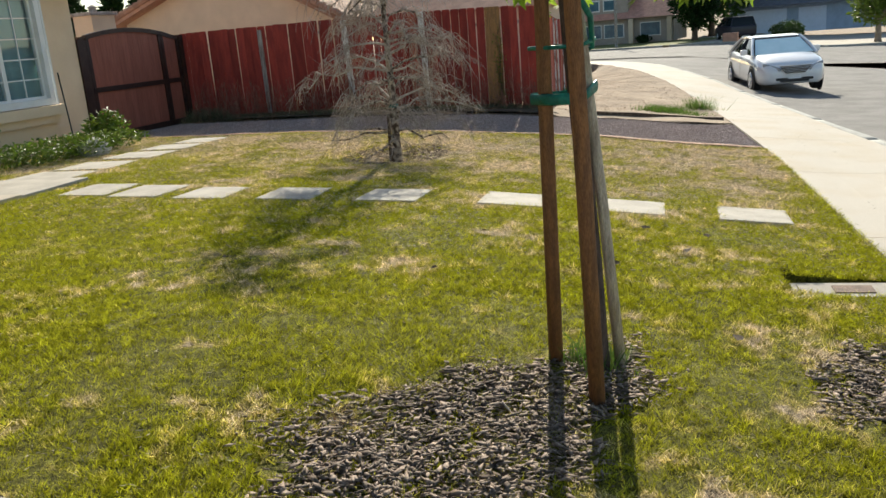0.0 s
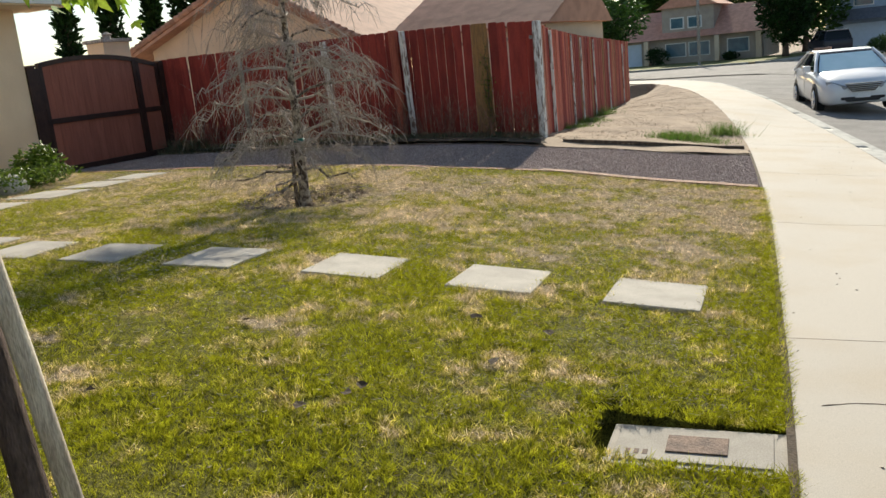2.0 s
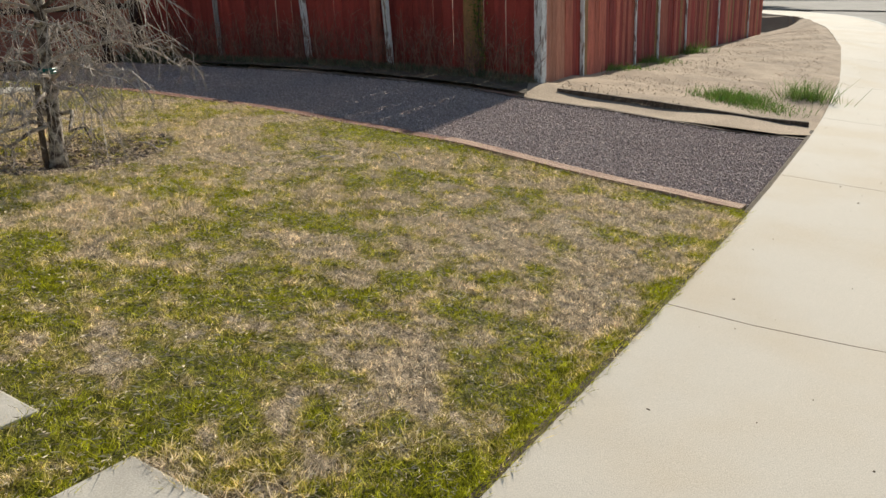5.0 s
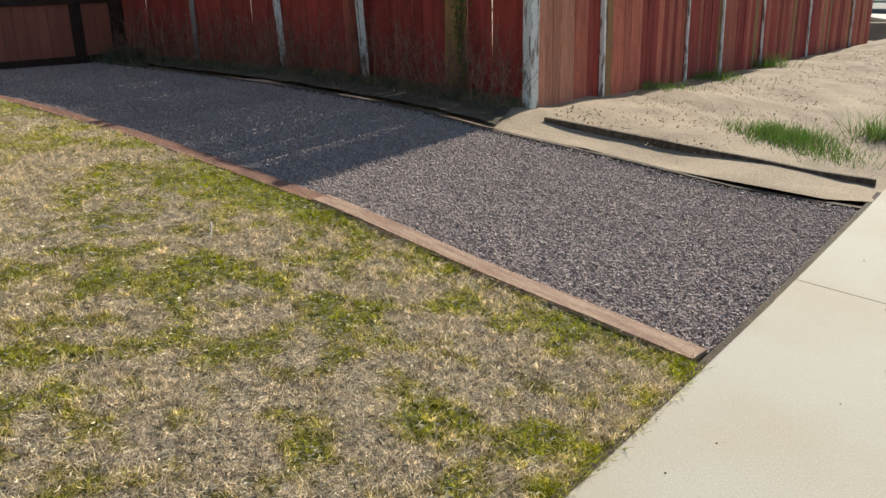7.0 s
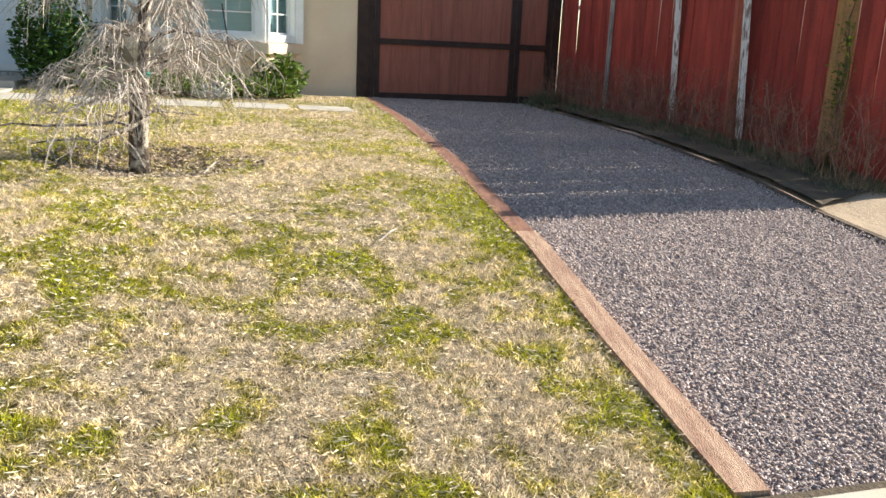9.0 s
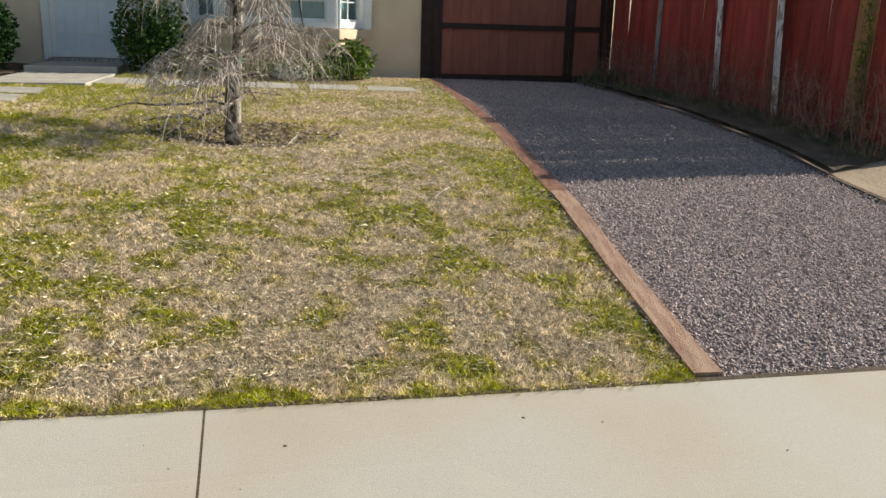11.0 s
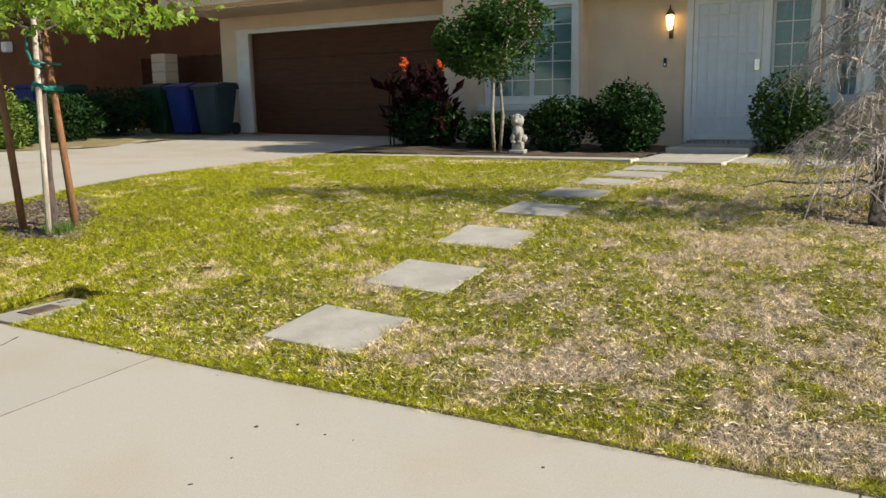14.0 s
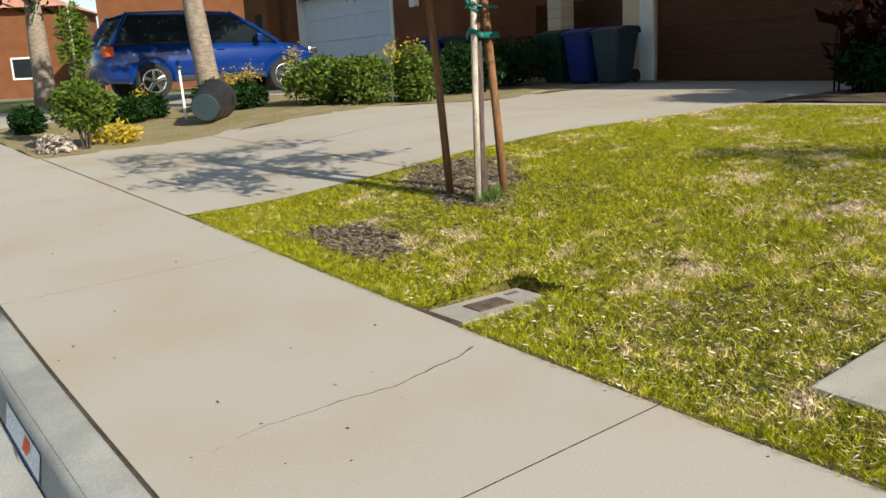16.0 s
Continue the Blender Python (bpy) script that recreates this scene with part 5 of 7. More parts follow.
# ---- vehicles ----
def vehicle(name, label, m, paint, length, width, lower, belt, roof, cabin, axles, r, rim_label, trim=BLACK):
    """lower: side outline of the body; cabin: base and top ends of the glasshouse along x."""
    car = thing(name, label, "car", m)
    body = part("body", lower if isinstance(lower, tuple) else prism(lower, -width / 2, width / 2, bevel=0.07), paint, car, smooth=True)
    b0, b1, t0, t1 = cabin
    wb, wt = width / 2 - 0.06, width / 2 - 0.26
    bm = bmesh.new()
    lo = [bm.verts.new(q) for q in ((b0, -wb, belt - 0.05), (b1, -wb, belt - 0.05), (b1, wb, belt - 0.05), (b0, wb, belt - 0.05))]
    hi = [bm.verts.new(q) for q in ((t0, -wt, roof), (t1, -wt, roof), (t1, wt, roof), (t0, wt, roof))]
    bm.faces.new(hi)
    for i in range(4):
        j = (i + 1) % 4
        bm.faces.new((lo[i], lo[j], hi[j], hi[i]))
    bm.faces.new(lo[::-1])
    bmesh.ops.recalc_face_normals(bm, faces=bm.faces[:])
    bmesh.ops.bevel(bm, geom=bm.edges[:], offset=0.06, segments=3, affect="EDGES", profile=0.5)
    part("glasshouse", bm, CARGLASS, car, "dark tinted windows", smooth=True)
    part("roof", prism([(t0 - 0.1, roof - 0.05), (t0 + 0.05, roof + 0.005), ((t0 + t1) / 2, roof + 0.035), (t1 - 0.05, roof + 0.005), (t1 + 0.12, roof - 0.06)], -wt - 0.035, wt + 0.035, bevel=0.02), paint, car, smooth=True)
    for sgn in (-1, 1):
        for q, (xa, xb) in enumerate(((b0 + 0.0, t0 + 0.02), (b1, t1), ((b0 + b1) / 2 + 0.1, (t0 + t1) / 2 + 0.1))):
            v, f = [], []
            tube(v, f, [(xa, sgn * (wb - 0.0), belt - 0.04), ((xa + xb) / 2, sgn * (wb + wt) / 2 + sgn * 0.012, (belt + roof) / 2), (xb, sgn * (wt + 0.0), roof - 0.01)], (0.045, 0.04, 0.04), 6)
            part("pillar", (v, f), paint if q < 2 else trim, car)
        for ax in axles:
            tyre = part("wheel", lathe([(r * 0.62, -0.1), (r * 0.93, -0.11), (r, -0.07), (r, 0.07), (r * 0.93, 0.11), (r * 0.62, 0.1)], 28), RUBBER, car)
            tyre.matrix_basis = pose(ax, sgn * (width / 2 - 0.09), r, 90, 0, 0)
            bm = lathe([(r * 0.64, -0.02), (r * 0.62, 0.02)], 24)
            part("rim_dish", bm, BLACK, tyre).location = (0, 0, -0.075 * sgn)
            for k in range(5):
                bm = boxes((-0.035, 0.035, 0.0, r * 0.63, -0.02, 0.02), bevel=0.008)
                sp_ = part("spoke", bm, CHROME, tyre)
                sp_.matrix_basis = pose(0, 0, -0.1 * sgn, 0, 0, k * 72)
            rv, rf = [], []
            tube(rv, rf, [(r * 0.62 * math.cos(q), r * 0.62 * math.sin(q), 0) for q in np.linspace(0, 2 * math.pi, 25)], (0.022,) * 25, 6)
            part("rim", (rv, rf), CHROME, tyre, rim_label, True).location = (0, 0, -0.1 * sgn)
        part("mirror", boxes((b1 - 0.55, b1 - 0.42, sgn * width / 2 - 0.02 if sgn > 0 else -width / 2 - 0.16, sgn * width / 2 + 0.16 if sgn > 0 else -width / 2 + 0.02, belt - 0.02, belt + 0.13), bevel=0.03), paint, car)
    return car, body


def rounded_body(stations):
    """Body skin through cross-sections (x, half width, underside, deck height)."""
    v, f = [], []
    for x, w_, zb, zt in stations:
        half = [(0.0, zb), (0.85, zb), (0.97, zb + 0.09), (1.0, zb + (zt - zb) * 0.45), (0.985, zb + (zt - zb) * 0.72), (0.93, zb + (zt - zb) * 0.93), (0.80, zt + 0.005), (0.45, zt + 0.02), (0.0, zt + 0.025)]
        v += [Vector((x, q * w_, z)) for q, z in half] + [Vector((x, -q * w_, z)) for q, z in half[-2:0:-1]]
    k = len(v) // len(stations)
    for i in range(len(stations) - 1):
        for j in range(k):
            f.append((i * k + j, (i + 1) * k + j, (i + 1) * k + (j + 1) % k, i * k + (j + 1) % k))
    f += [tuple(range(k)), tuple(range(len(v) - k, len(v)))[::-1]]
    return v, f


# white sedan: x is forward
hd = 16.0
ax_f, ax_r = (17.49, 0.8), (20.08, 1.55)
c16, s16 = math.cos(radians(hd)), math.sin(radians(hd))
mid_x, mid_y = (17.49 + 20.08) / 2 + s16 * 0.76, (0.8 + 1.55) / 2 - c16 * 0.76
sedan, sb = vehicle("sedan", "white four-door sedan parked at the kerb", pose(mid_x, mid_y, gz(mid_x, mid_y) - 0.17, 0, 0, 180 + hd), PAINT_W, 4.6, 1.76,
                    rounded_body(((-2.32, 0.60, 0.42, 0.86), (-2.25, 0.74, 0.30, 0.97), (-2.0, 0.84, 0.24, 1.03), (-1.3, 0.88, 0.20, 1.04), (0.0, 0.885, 0.20, 1.0), (0.9, 0.885, 0.20, 0.985), (1.3, 0.88, 0.20, 0.95), (1.75, 0.85, 0.21, 0.88), (2.05, 0.79, 0.22, 0.79), (2.2, 0.72, 0.24, 0.72), (2.28, 0.64, 0.27, 0.64), (2.31, 0.54, 0.33, 0.55))), 0.98, 1.40, (-1.85, 1.25, -1.0, 0.35), (1.35, -1.35), 0.32, "bright alloy rim")
part("grille", prism([(-0.40, 0.71), (0.40, 0.71), (0.24, 0.52), (-0.24, 0.52)], 0, 0.05, bevel=0.012), BLACK, sedan, "dark trapezoid grille").matrix_basis = pose(2.315, 0, 0.0, 8, 0, 90)
for q in range(4):
    part("grille_bar", boxes((-0.37 + q * 0.04, 0.37 - q * 0.04, -0.012, 0.012, 0.68 - q * 0.042, 0.692 - q * 0.042), bevel=0.003), CHROME, sedan).matrix_basis = pose(2.315, 0, 0.0, 8, 0, 90)
part("intake", prism([(-0.42, 0.40), (0.42, 0.40), (0.34, 0.29), (-0.34, 0.29)], 0, 0.05, bevel=0.012), BLACK, sedan).matrix_basis = pose(2.325, 0, 0, 0, 0, 90)
part("number_plate", boxes((2.325, 2.335, -0.16, 0.16, 0.37, 0.47), bevel=0.003), SIGN, sedan)
for s_ in (-1, 1):
    part("headlight", prism([(-0.25, 0.655), (0.12, 0.78), (0.25, 0.80), (0.24, 0.72), (0.10, 0.64), (-0.18, 0.59)] if s_ > 0 else [(0.25, 0.655), (-0.12, 0.78), (-0.25, 0.80), (-0.24, 0.72), (-0.10, 0.64), (0.18, 0.59)], -0.05, 0.05, bevel=0.015), HEADLAMP, sedan, "clear swept headlight").matrix_basis = pose(2.185, s_ * 0.515, -0.02, 0, 0, 90 + s_ * 30)
    part("fog_lamp", boxes((-0.13, 0.13, -0.02, 0.03, 0.34, 0.41), bevel=0.02), BLACK, sedan).matrix_basis = pose(2.275, s_ * 0.50, -0.01, 0, 0, 90 + s_ * 20)
    for ax in (1.35, -1.35):
        part("wheel_arch", lathe([(0.30, -0.012), (0.375, -0.012), (0.385, 0.0), (0.30, 0.004)], 28), BLACK, sedan, "dark wheel opening").matrix_basis = pose(ax, s_ * 0.878, 0.33, -90 * s_, 0, 0)
    part("door_seam", boxes((-0.02, -0.012, s_ * 0.8865 - 0.002, s_ * 0.8865 + 0.002, 0.36, 0.92)), BLACK, sedan)
    part("door_handle", boxes((0.02, 0.18, s_ * 0.885 - 0.015, s_ * 0.885 + 0.015, 0.80, 0.83), bevel=0.006), PAINT_W, sedan)
# sheet over the dark glass, the sky's reflection given as pale blue base colour
part("windscreen", prism([(-0.75, 0.0), (0.75, 0.0), (0.59, 0.86), (-0.59, 0.86)], -0.004, 0.004), mat("sky_tinted_windscreen", (0.50, 0.74, 0.80), (0.44, 0.68, 0.74), 3, 0.06, 0, coat=1.0, spec=0.8, grain=0.02), sedan, "windscreen with sky reflection painted pale blue").matrix_basis = pose(1.245, 0, 0.97, -64.5, 0, 90)

suv, vb_ = vehicle("suv", "glossy blue sport utility vehicle on the neighbour's drive", pose(-16.645 - 0.86, 1.22, gz(-17, 1.2) + 0.02, 0, 0, 98.5), PAINT_B, 4.65, 1.87,
                   rounded_body(((-2.31, 0.78, 0.45, 0.98), (-2.2, 0.87, 0.36, 1.08), (-1.6, 0.93, 0.32, 1.12), (0.0, 0.937, 0.32, 1.11), (1.1, 0.937, 0.32, 1.09), (1.5, 0.93, 0.32, 1.05), (1.9, 0.90, 0.33, 0.99), (2.15, 0.84, 0.36, 0.91), (2.28, 0.76, 0.42, 0.80), (2.33, 0.62, 0.50, 0.68))), 1.1, 1.7, (-2.15, 1.35, -1.75, 0.35), (1.42, -1.42), 0.36, "chromed alloy rim")
for s_ in (-1, 1):
    part("headlight", boxes((2.08, 2.3, s_ * 0.7 - 0.17, s_ * 0.7 + 0.17, 0.78, 0.92), bevel=0.03), CHROME, suv)
    part("tail_light", boxes((-2.31, -2.12, s_ * 0.82 - 0.09, s_ * 0.82 + 0.11, 0.85, 1.05), bevel=0.02), PETAL, suv, "red tail light")
    part("door_handle", boxes((-0.05, 0.12, s_ * 0.935 - 0.015, s_ * 0.935 + 0.015, 0.93, 0.96), bevel=0.006), PAINT_B, suv)
    part("sill_trim", boxes((-1.0, 1.0, s_ * 0.93 - 0.02, s_ * 0.93 + 0.02, 0.34, 0.44), bevel=0.01), BLACK, suv)
    for ax in (1.42, -1.42):
        v, f = [], []
        tube(v, f, [(ax + 0.44 * math.cos(a), s_ * 0.925, 0.36 + 0.44 * math.sin(a)) for a in np.linspace(-0.1, math.pi + 0.1, 14)], (0.035,) * 14, 6)
        part("wheel_arch", (v, f), PAINT_B, suv)
far_suv, _ = vehicle("suv", "dark sport utility vehicle far down the street", pose(64.5, 5.3, gz(62, 5) - 0.1, 0, 0, 20), PAINT_K, 4.9, 1.95,
                     [(-2.4, 0.45), (-2.4, 1.15), (1.2, 1.15), (2.2, 1.05), (2.4, 0.7), (2.35, 0.4), (-2.3, 0.4)], 1.12, 1.8, (-2.3, 1.3, -2.1, 0.5), (1.5, -1.5), 0.38, "dull rim")


# ---- wheeled bins ----
def wheelie(x, y, turn, material, label):
    t = thing("wheeled_bin", label, "bin", pose(x, y, gz(x, y) + 0.012, 0, 0, turn), "wheeled bins")
    bm = bmesh.new()
    lo = [bm.verts.new(q) for q in ((-0.24, -0.25, 0.03), (0.24, -0.25, 0.03), (0.24, 0.2, 0.03), (-0.24, 0.2, 0.03))]
    hi = [bm.verts.new(q) for q in ((-0.31, -0.36, 0.97), (0.31, -0.36, 0.97), (0.31, 0.34, 0.97), (-0.31, 0.34, 0.97))]
    bm.faces.new(lo[::-1])
    bm.faces.new(hi)
    for i in range(4):
        j = (i + 1) % 4
        bm.faces.new((lo[i], lo[j], hi[j], hi[i]))
    bmesh.ops.bevel(bm, geom=bm.edges[:], offset=0.03, segments=2, affect="EDGES")
    part("body", bm, material, t, smooth=False)
    part("rim", boxes((-0.335, 0.335, -0.385, 0.36, 0.93, 0.985), bevel=0.012), material, t)
    part("lid", prism([(-0.42, 0.985), (-0.4, 1.0), (-0.1, 1.07), (0.3, 1.06), (0.37, 1.0), (0.37, 0.985)], -0.33, 0.33, bevel=0.012), material, t).matrix_basis = pose(0, 0, 0, 0, 0, 90)
    for s_ in (-1, 1):
        part("wheel", lathe([(0.12, -0.03), (0.13, 0), (0.12, 0.03)], 16), RUBBER, t).matrix_basis = pose(s_ * 0.29, 0.24, 0.13, 0, 90, 0)
    part("label", boxes((-0.12, 0.12, -0.335, -0.33, 0.68, 0.72)), SIGN, t, "worn white stamped marking").matrix_basis = pose(0, -0.005, 0.03, -6, 0, 0)
    return t


wheelie(-11.72, 7.75, 14, BIN_G, "grey wheeled bin beside the garage door")
wheelie(-12.42, 7.6, 10, BIN_B, "blue recycling bin beside the grey bin")
wheelie(-13.15, 7.5, 8, BIN_N, "dark green wheeled bin in the shade of the house")
wheelie(-14.3, 5.9, 25, BIN_N, "dark green wheeled bin at the neighbour's wall")
wheelie(-14.9, 5.55, 25, BIN_B, "blue wheeled bin at the neighbour's wall")

# overturned rubbish can
can = thing("rubbish_can", "black round rubbish can tipped on its side", "rubbish can", pose(-11.5, -0.05, gz(-11.5, -0.05) + 0.29, 82, 0, 242))
part("tub", lathe([(0.2, -0.34), (0.22, -0.3), (0.285, 0.3), (0.3, 0.32), (0.3, 0.36), (0.27, 0.36), (0.2, -0.3)], 26), BLACK, can, smooth=False)
part("base", lathe([(0.19, -0.36), (0.2, -0.345), (0.15, -0.34)], 26), BIN_G, can, "scuffed grey can bottom")
for s_ in (-1, 1):
    part("handle", boxes((s_ * 0.3 - 0.03, s_ * 0.3 + 0.03, -0.07, 0.07, 0.2, 0.24), bevel=0.01), BLACK, can)

# ---- neighbour to the west ----
tagged(sheet("neighbour_yard", line((-9.6, -2.55), (-10.4, 3.0), (-11.0, 7.4), (-10.9, 9.5)), line((-14.6, -3.3), (-15.2, 2.0), (-15.8, 7.0), (-15.8, 9.5)), 30, 16, mat("dry_mown_yard", (0.26, 0.21, 0.09), (0.30, 0.24, 0.14), 2.2, 0.95, 0.9, 45, grain=0.4), 0.02,
             bow=lambda x, y: 0.03 * noise.noise((x * 2, y * 2, 5))), "dry mown strip of yard with fallen leaves", "yard", kind="structure")
tagged(sheet("neighbour_drive", line((-14.6, -3.3), (-15.2, 2.0), (-15.9, 7.4)), line((-22, -4.5), (-23, 2.0), (-24.5, 6.2)), 16, 6, CONCRETE, 0.008), "pale concrete drive of the neighbouring house", "driveway", kind="structure")
tagged(sheet("neighbour_lawn", line((-22, -4.5), (-24, 6.0)), line((-40, -7.8), (-42, 5)), 8, 8, mat("far_turf", (0.12, 0.17, 0.03), (0.2, 0.19, 0.06), 1.5, 0.95, 0.9, 30, grain=0.4), 0.01), "green lawn beyond the neighbour's drive", "lawn", kind="structure")
NM = pose(-24.14, 5.85, 0.0, 0, 0, 8.5)
nh = thing("neighbour_house", "orange-brown stucco house with a pale blue garage door", "house", NM)
GN = 0.62
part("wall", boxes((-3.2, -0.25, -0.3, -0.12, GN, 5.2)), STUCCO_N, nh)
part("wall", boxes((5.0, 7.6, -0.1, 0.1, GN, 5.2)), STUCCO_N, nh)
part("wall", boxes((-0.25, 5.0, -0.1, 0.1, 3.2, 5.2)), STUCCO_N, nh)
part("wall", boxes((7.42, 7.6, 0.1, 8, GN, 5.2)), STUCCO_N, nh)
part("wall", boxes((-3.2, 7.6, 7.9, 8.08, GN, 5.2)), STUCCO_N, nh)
part("pier", boxes((-1.2, -0.8, -0.9, -0.5, GN, 3.4), bevel=0.02), STUCCO_N, nh)
ng = part("garage_door", boxes((-0.25, 5.0, 0.12, 0.16, GN, 3.2)), NGARAGE, nh, "pale blue sectional garage door")
for k in range(4):
    part("panel", boxes((-0.2, 4.95, 0.09, 0.12, GN + 0.04 + k * 0.64, GN + 0.66 + k * 0.64), bevel=0.01), NGARAGE, ng)
# flat near-black panel on the wall paints the shade of an entry recess
part("entry", boxes((-3.0, -1.4, -0.31, -0.29, GN, 3.0)), DARKROOM, nh, "dark panel standing in for the shaded entry")
part("garage_trim", boxes((-0.35, -0.22, -0.14, 0.12, GN, 3.3), (4.98, 5.1, -0.14, 0.12, GN, 3.3), (-0.22, 4.98, -0.14, 0.12, 3.2, 3.32)), WHITE, nh)
part("roof", prism([(-4.0, 5.2), (8.2, 5.2), (2.1, 7.4)], -0.9, 8.6), TILE, nh)
part("wall_lamp", boxes((6.1, 6.3, -0.3, -0.1, 2.5, 2.75), bevel=0.04), SIGN, nh)
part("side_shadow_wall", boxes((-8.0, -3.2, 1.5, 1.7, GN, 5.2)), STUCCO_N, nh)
# fence and pillar between the houses
sf_ = thing("side_fence_brown", "dark brown board gate between the two houses", "fence", HM)
for k in range(26):
    part("plank", boxes((-10.45 - k * 0.145, -10.31 - k * 0.145, 2.2, 2.22, 0.45, 2.35 + 0.01 * (k % 3)), bevel=0.003), GARAGE, sf_)
pl_ = thing("stone_pillar", "tan block pillar beside the shaded side yard", "pillar", HM @ pose(-12.6, 1.6, 0.5))
for k in range(9):
    part("block", boxes((-0.22, 0.22, -0.2, 0.2, k * 0.21, k * 0.21 + 0.203), bevel=0.01), STUCCO_E, pl_)

for i, (x, y, rx, rz, m_, lab) in enumerate((
        (-12.6, 0.75, 0.36, 0.22, LEAF_D, "clipped dark green hedge bush along the yard"), (-13.35, 0.4, 0.36, 0.25, LEAF_D, "small dark green bush along the yard"),
        (-11.75, 1.75, 0.6, 0.38, LEAF_M, "large rounded olive green bush"), (-11.1, 2.25, 0.5, 0.38, LEAF_M, "brownish green rounded bush"),
        (-13.5, -0.6, 0.25, 0.2, LEAF_D, "small round green bush by the can"), (-13.35, -0.95, 0.25, 0.2, LEAF_D, "small round green bush by the can"), (-13.9, -1.15, 0.24, 0.2, LEAF_M, "small round green bush"),
        (-13.1, -2.5, 0.26, 0.2, LEAF_D, "small dark green bush by the street"), (-11.0, 3.1, 0.4, 0.45, LEAF_M, "upright green bush with yellow flowers"), (-11.9, 3.7, 0.5, 0.4, LEAF_D, "dark shaded bush by the neighbour's wall"), (-12.8, 5.0, 0.8, 0.45, LEAF_D, "dark shaded hedge by the neighbour's wall"), (-13.6, 6.6, 0.9, 0.5, LEAF_D, "dark shaded hedge beside the bins"))):
    shrub(x, y, rx, rx * 0.85, rz, int(2400 + 2600 * rx), 0.05, m_, lab, 50 + i, group="bushes of the neighbour's yard")
for i, (x, y, z) in enumerate(((-12.9, 0.9, 0.55), (-12.2, 1.5, 0.8), (-13.7, -0.7, 0.4), (-11.0, 3.1, 0.85), (-10.8, 2.6, 0.8), (-12.75, 0.55, 0.5))):
    rng = np.random.default_rng(90 + i)
    t = thing("yellow_flowers", "bright yellow flowering shoots above the hedge", "flowers", pose(x, y, gz(x, y)), "yellow flowering shoots")
    v, f = [], []
    for k in range(4):
        tube(v, f, [(0, 0, 0), (rng.normal(0, 0.06), rng.normal(0, 0.06), z)], (0.008, 0.004), 4)
    part("stems", (v, f), LEAF_M, t)["kind"] = "stuff"
    v, f = leaves([(rng.normal(0, 0.1), rng.normal(0, 0.1), z + rng.normal(0, 0.09)) for _ in range(130)], 0.035, rng, 1.5)
    part("bloom_mass", (v, f), LEAF_YL, t)["kind"] = "stuff"
# topiary rose by the street
ro = shrub(-10.15, -1.95, 0.36, 0.34, 0.28, 5200, 0.04, LEAF_M, "bushy green rose with a tall shoot by the sidewalk", 70, lift=0.3, name="rose_bush")
rng = np.random.default_rng(71)
v, f = leaves(cloud(rng, 1100, (0.0, 0.0, 1.35), (0.16, 0.16, 0.42), 8), 0.04, rng)
part("top_shoot", (v, f), LEAF_M, ro)["kind"] = "stuff"
v, f = [], []
tube(v, f, [(0, 0, 0.4), (0.01, 0, 1.8)], (0.018, 0.014), 6)
part("support_stake", (v, f), STAKE_P, ro)
shrub(-10.5, -1.55, 0.32, 0.3, 0.14, 350, 0.05, LEAF_YL, "yellowing strappy plant by the drive", 72, stem=False)
shrub(-10.1, -2.3, 0.22, 0.2, 0.12, 250, 0.05, TWIG, "dry brown tuft by the sidewalk", 73, stem=False)


def street_tree(name, label, x, y, r, h, crown, n, seed, leaf=LEAF_D, size=0.12, bark=PALEBARK, lean=(0, 0)):
    rng = np.random.default_rng(seed)
    t = thing(name, label, "tree", pose(x, y, gz(x, y)))
    v, f = [], []
    tube(v, f, [(0, 0, -0.1), (lean[0] * 0.2, lean[1] * 0.2, h * 0.15), (lean[0] * 0.6, lean[1] * 0.6, h * 0.6), (lean[0], lean[1], h)], (r * 1.25, r, r * 0.85, r * 0.6), 14)
    part("trunk", (v, f), bark, t, smooth=True)
    for i in range(7):
        a = i * 0.9
        v, f = [], []
        tube(v, f, [(lean[0] * 0.9, lean[1] * 0.9, h * 0.85), (lean[0] + crown[0] * 0.4 * math.cos(a), lean[1] + crown[0] * 0.4 * math.sin(a), h + crown[2] * 0.3), (lean[0] + crown[0] * 0.75 * math.cos(a), lean[1] + crown[0] * 0.75 * math.sin(a), h + crown[2] * 0.8)], (r * 0.4, r * 0.25, r * 0.08), 6)
        part("limb", (v, f), bark, t)
    v, f = leaves(cloud(rng, n, (lean[0], lean[1], h + crown[2] * 0.75), crown, 40), size, rng)
    part("crown", (v, f), leaf, t)["kind"] = "stuff"
    return t


street_tree("shade_tree", "pale-trunked shade tree between yard and drive", -14.3, 0.62, 0.2, 3.4, (3.4, 3.2, 1.9), 12000, 41, size=0.1, lean=(0.0, -0.35))
street_tree("shade_tree", "far street tree with a grey trunk", -26, -1.6, 0.3, 3.4, (3.2, 3.0, 2.2), 3500, 42, size=0.16)

# pole by the can
pl2 = thing("garden_light", "thin white post light leaning in the hedge", "garden light", pose(-12.5, -0.25, gz(-12.5, -0.25), 0, -8, 0))
v, f = [], []
tube(v, f, [(0, 0, -0.05), (0, 0, 0.8)], (0.022, 0.02), 8)
part("post", (v, f), WHITE, pl2)
part("head", boxes((-0.05, 0.07, -0.03, 0.03, 0.8, 0.85), bevel=0.01), BLACK, pl2)

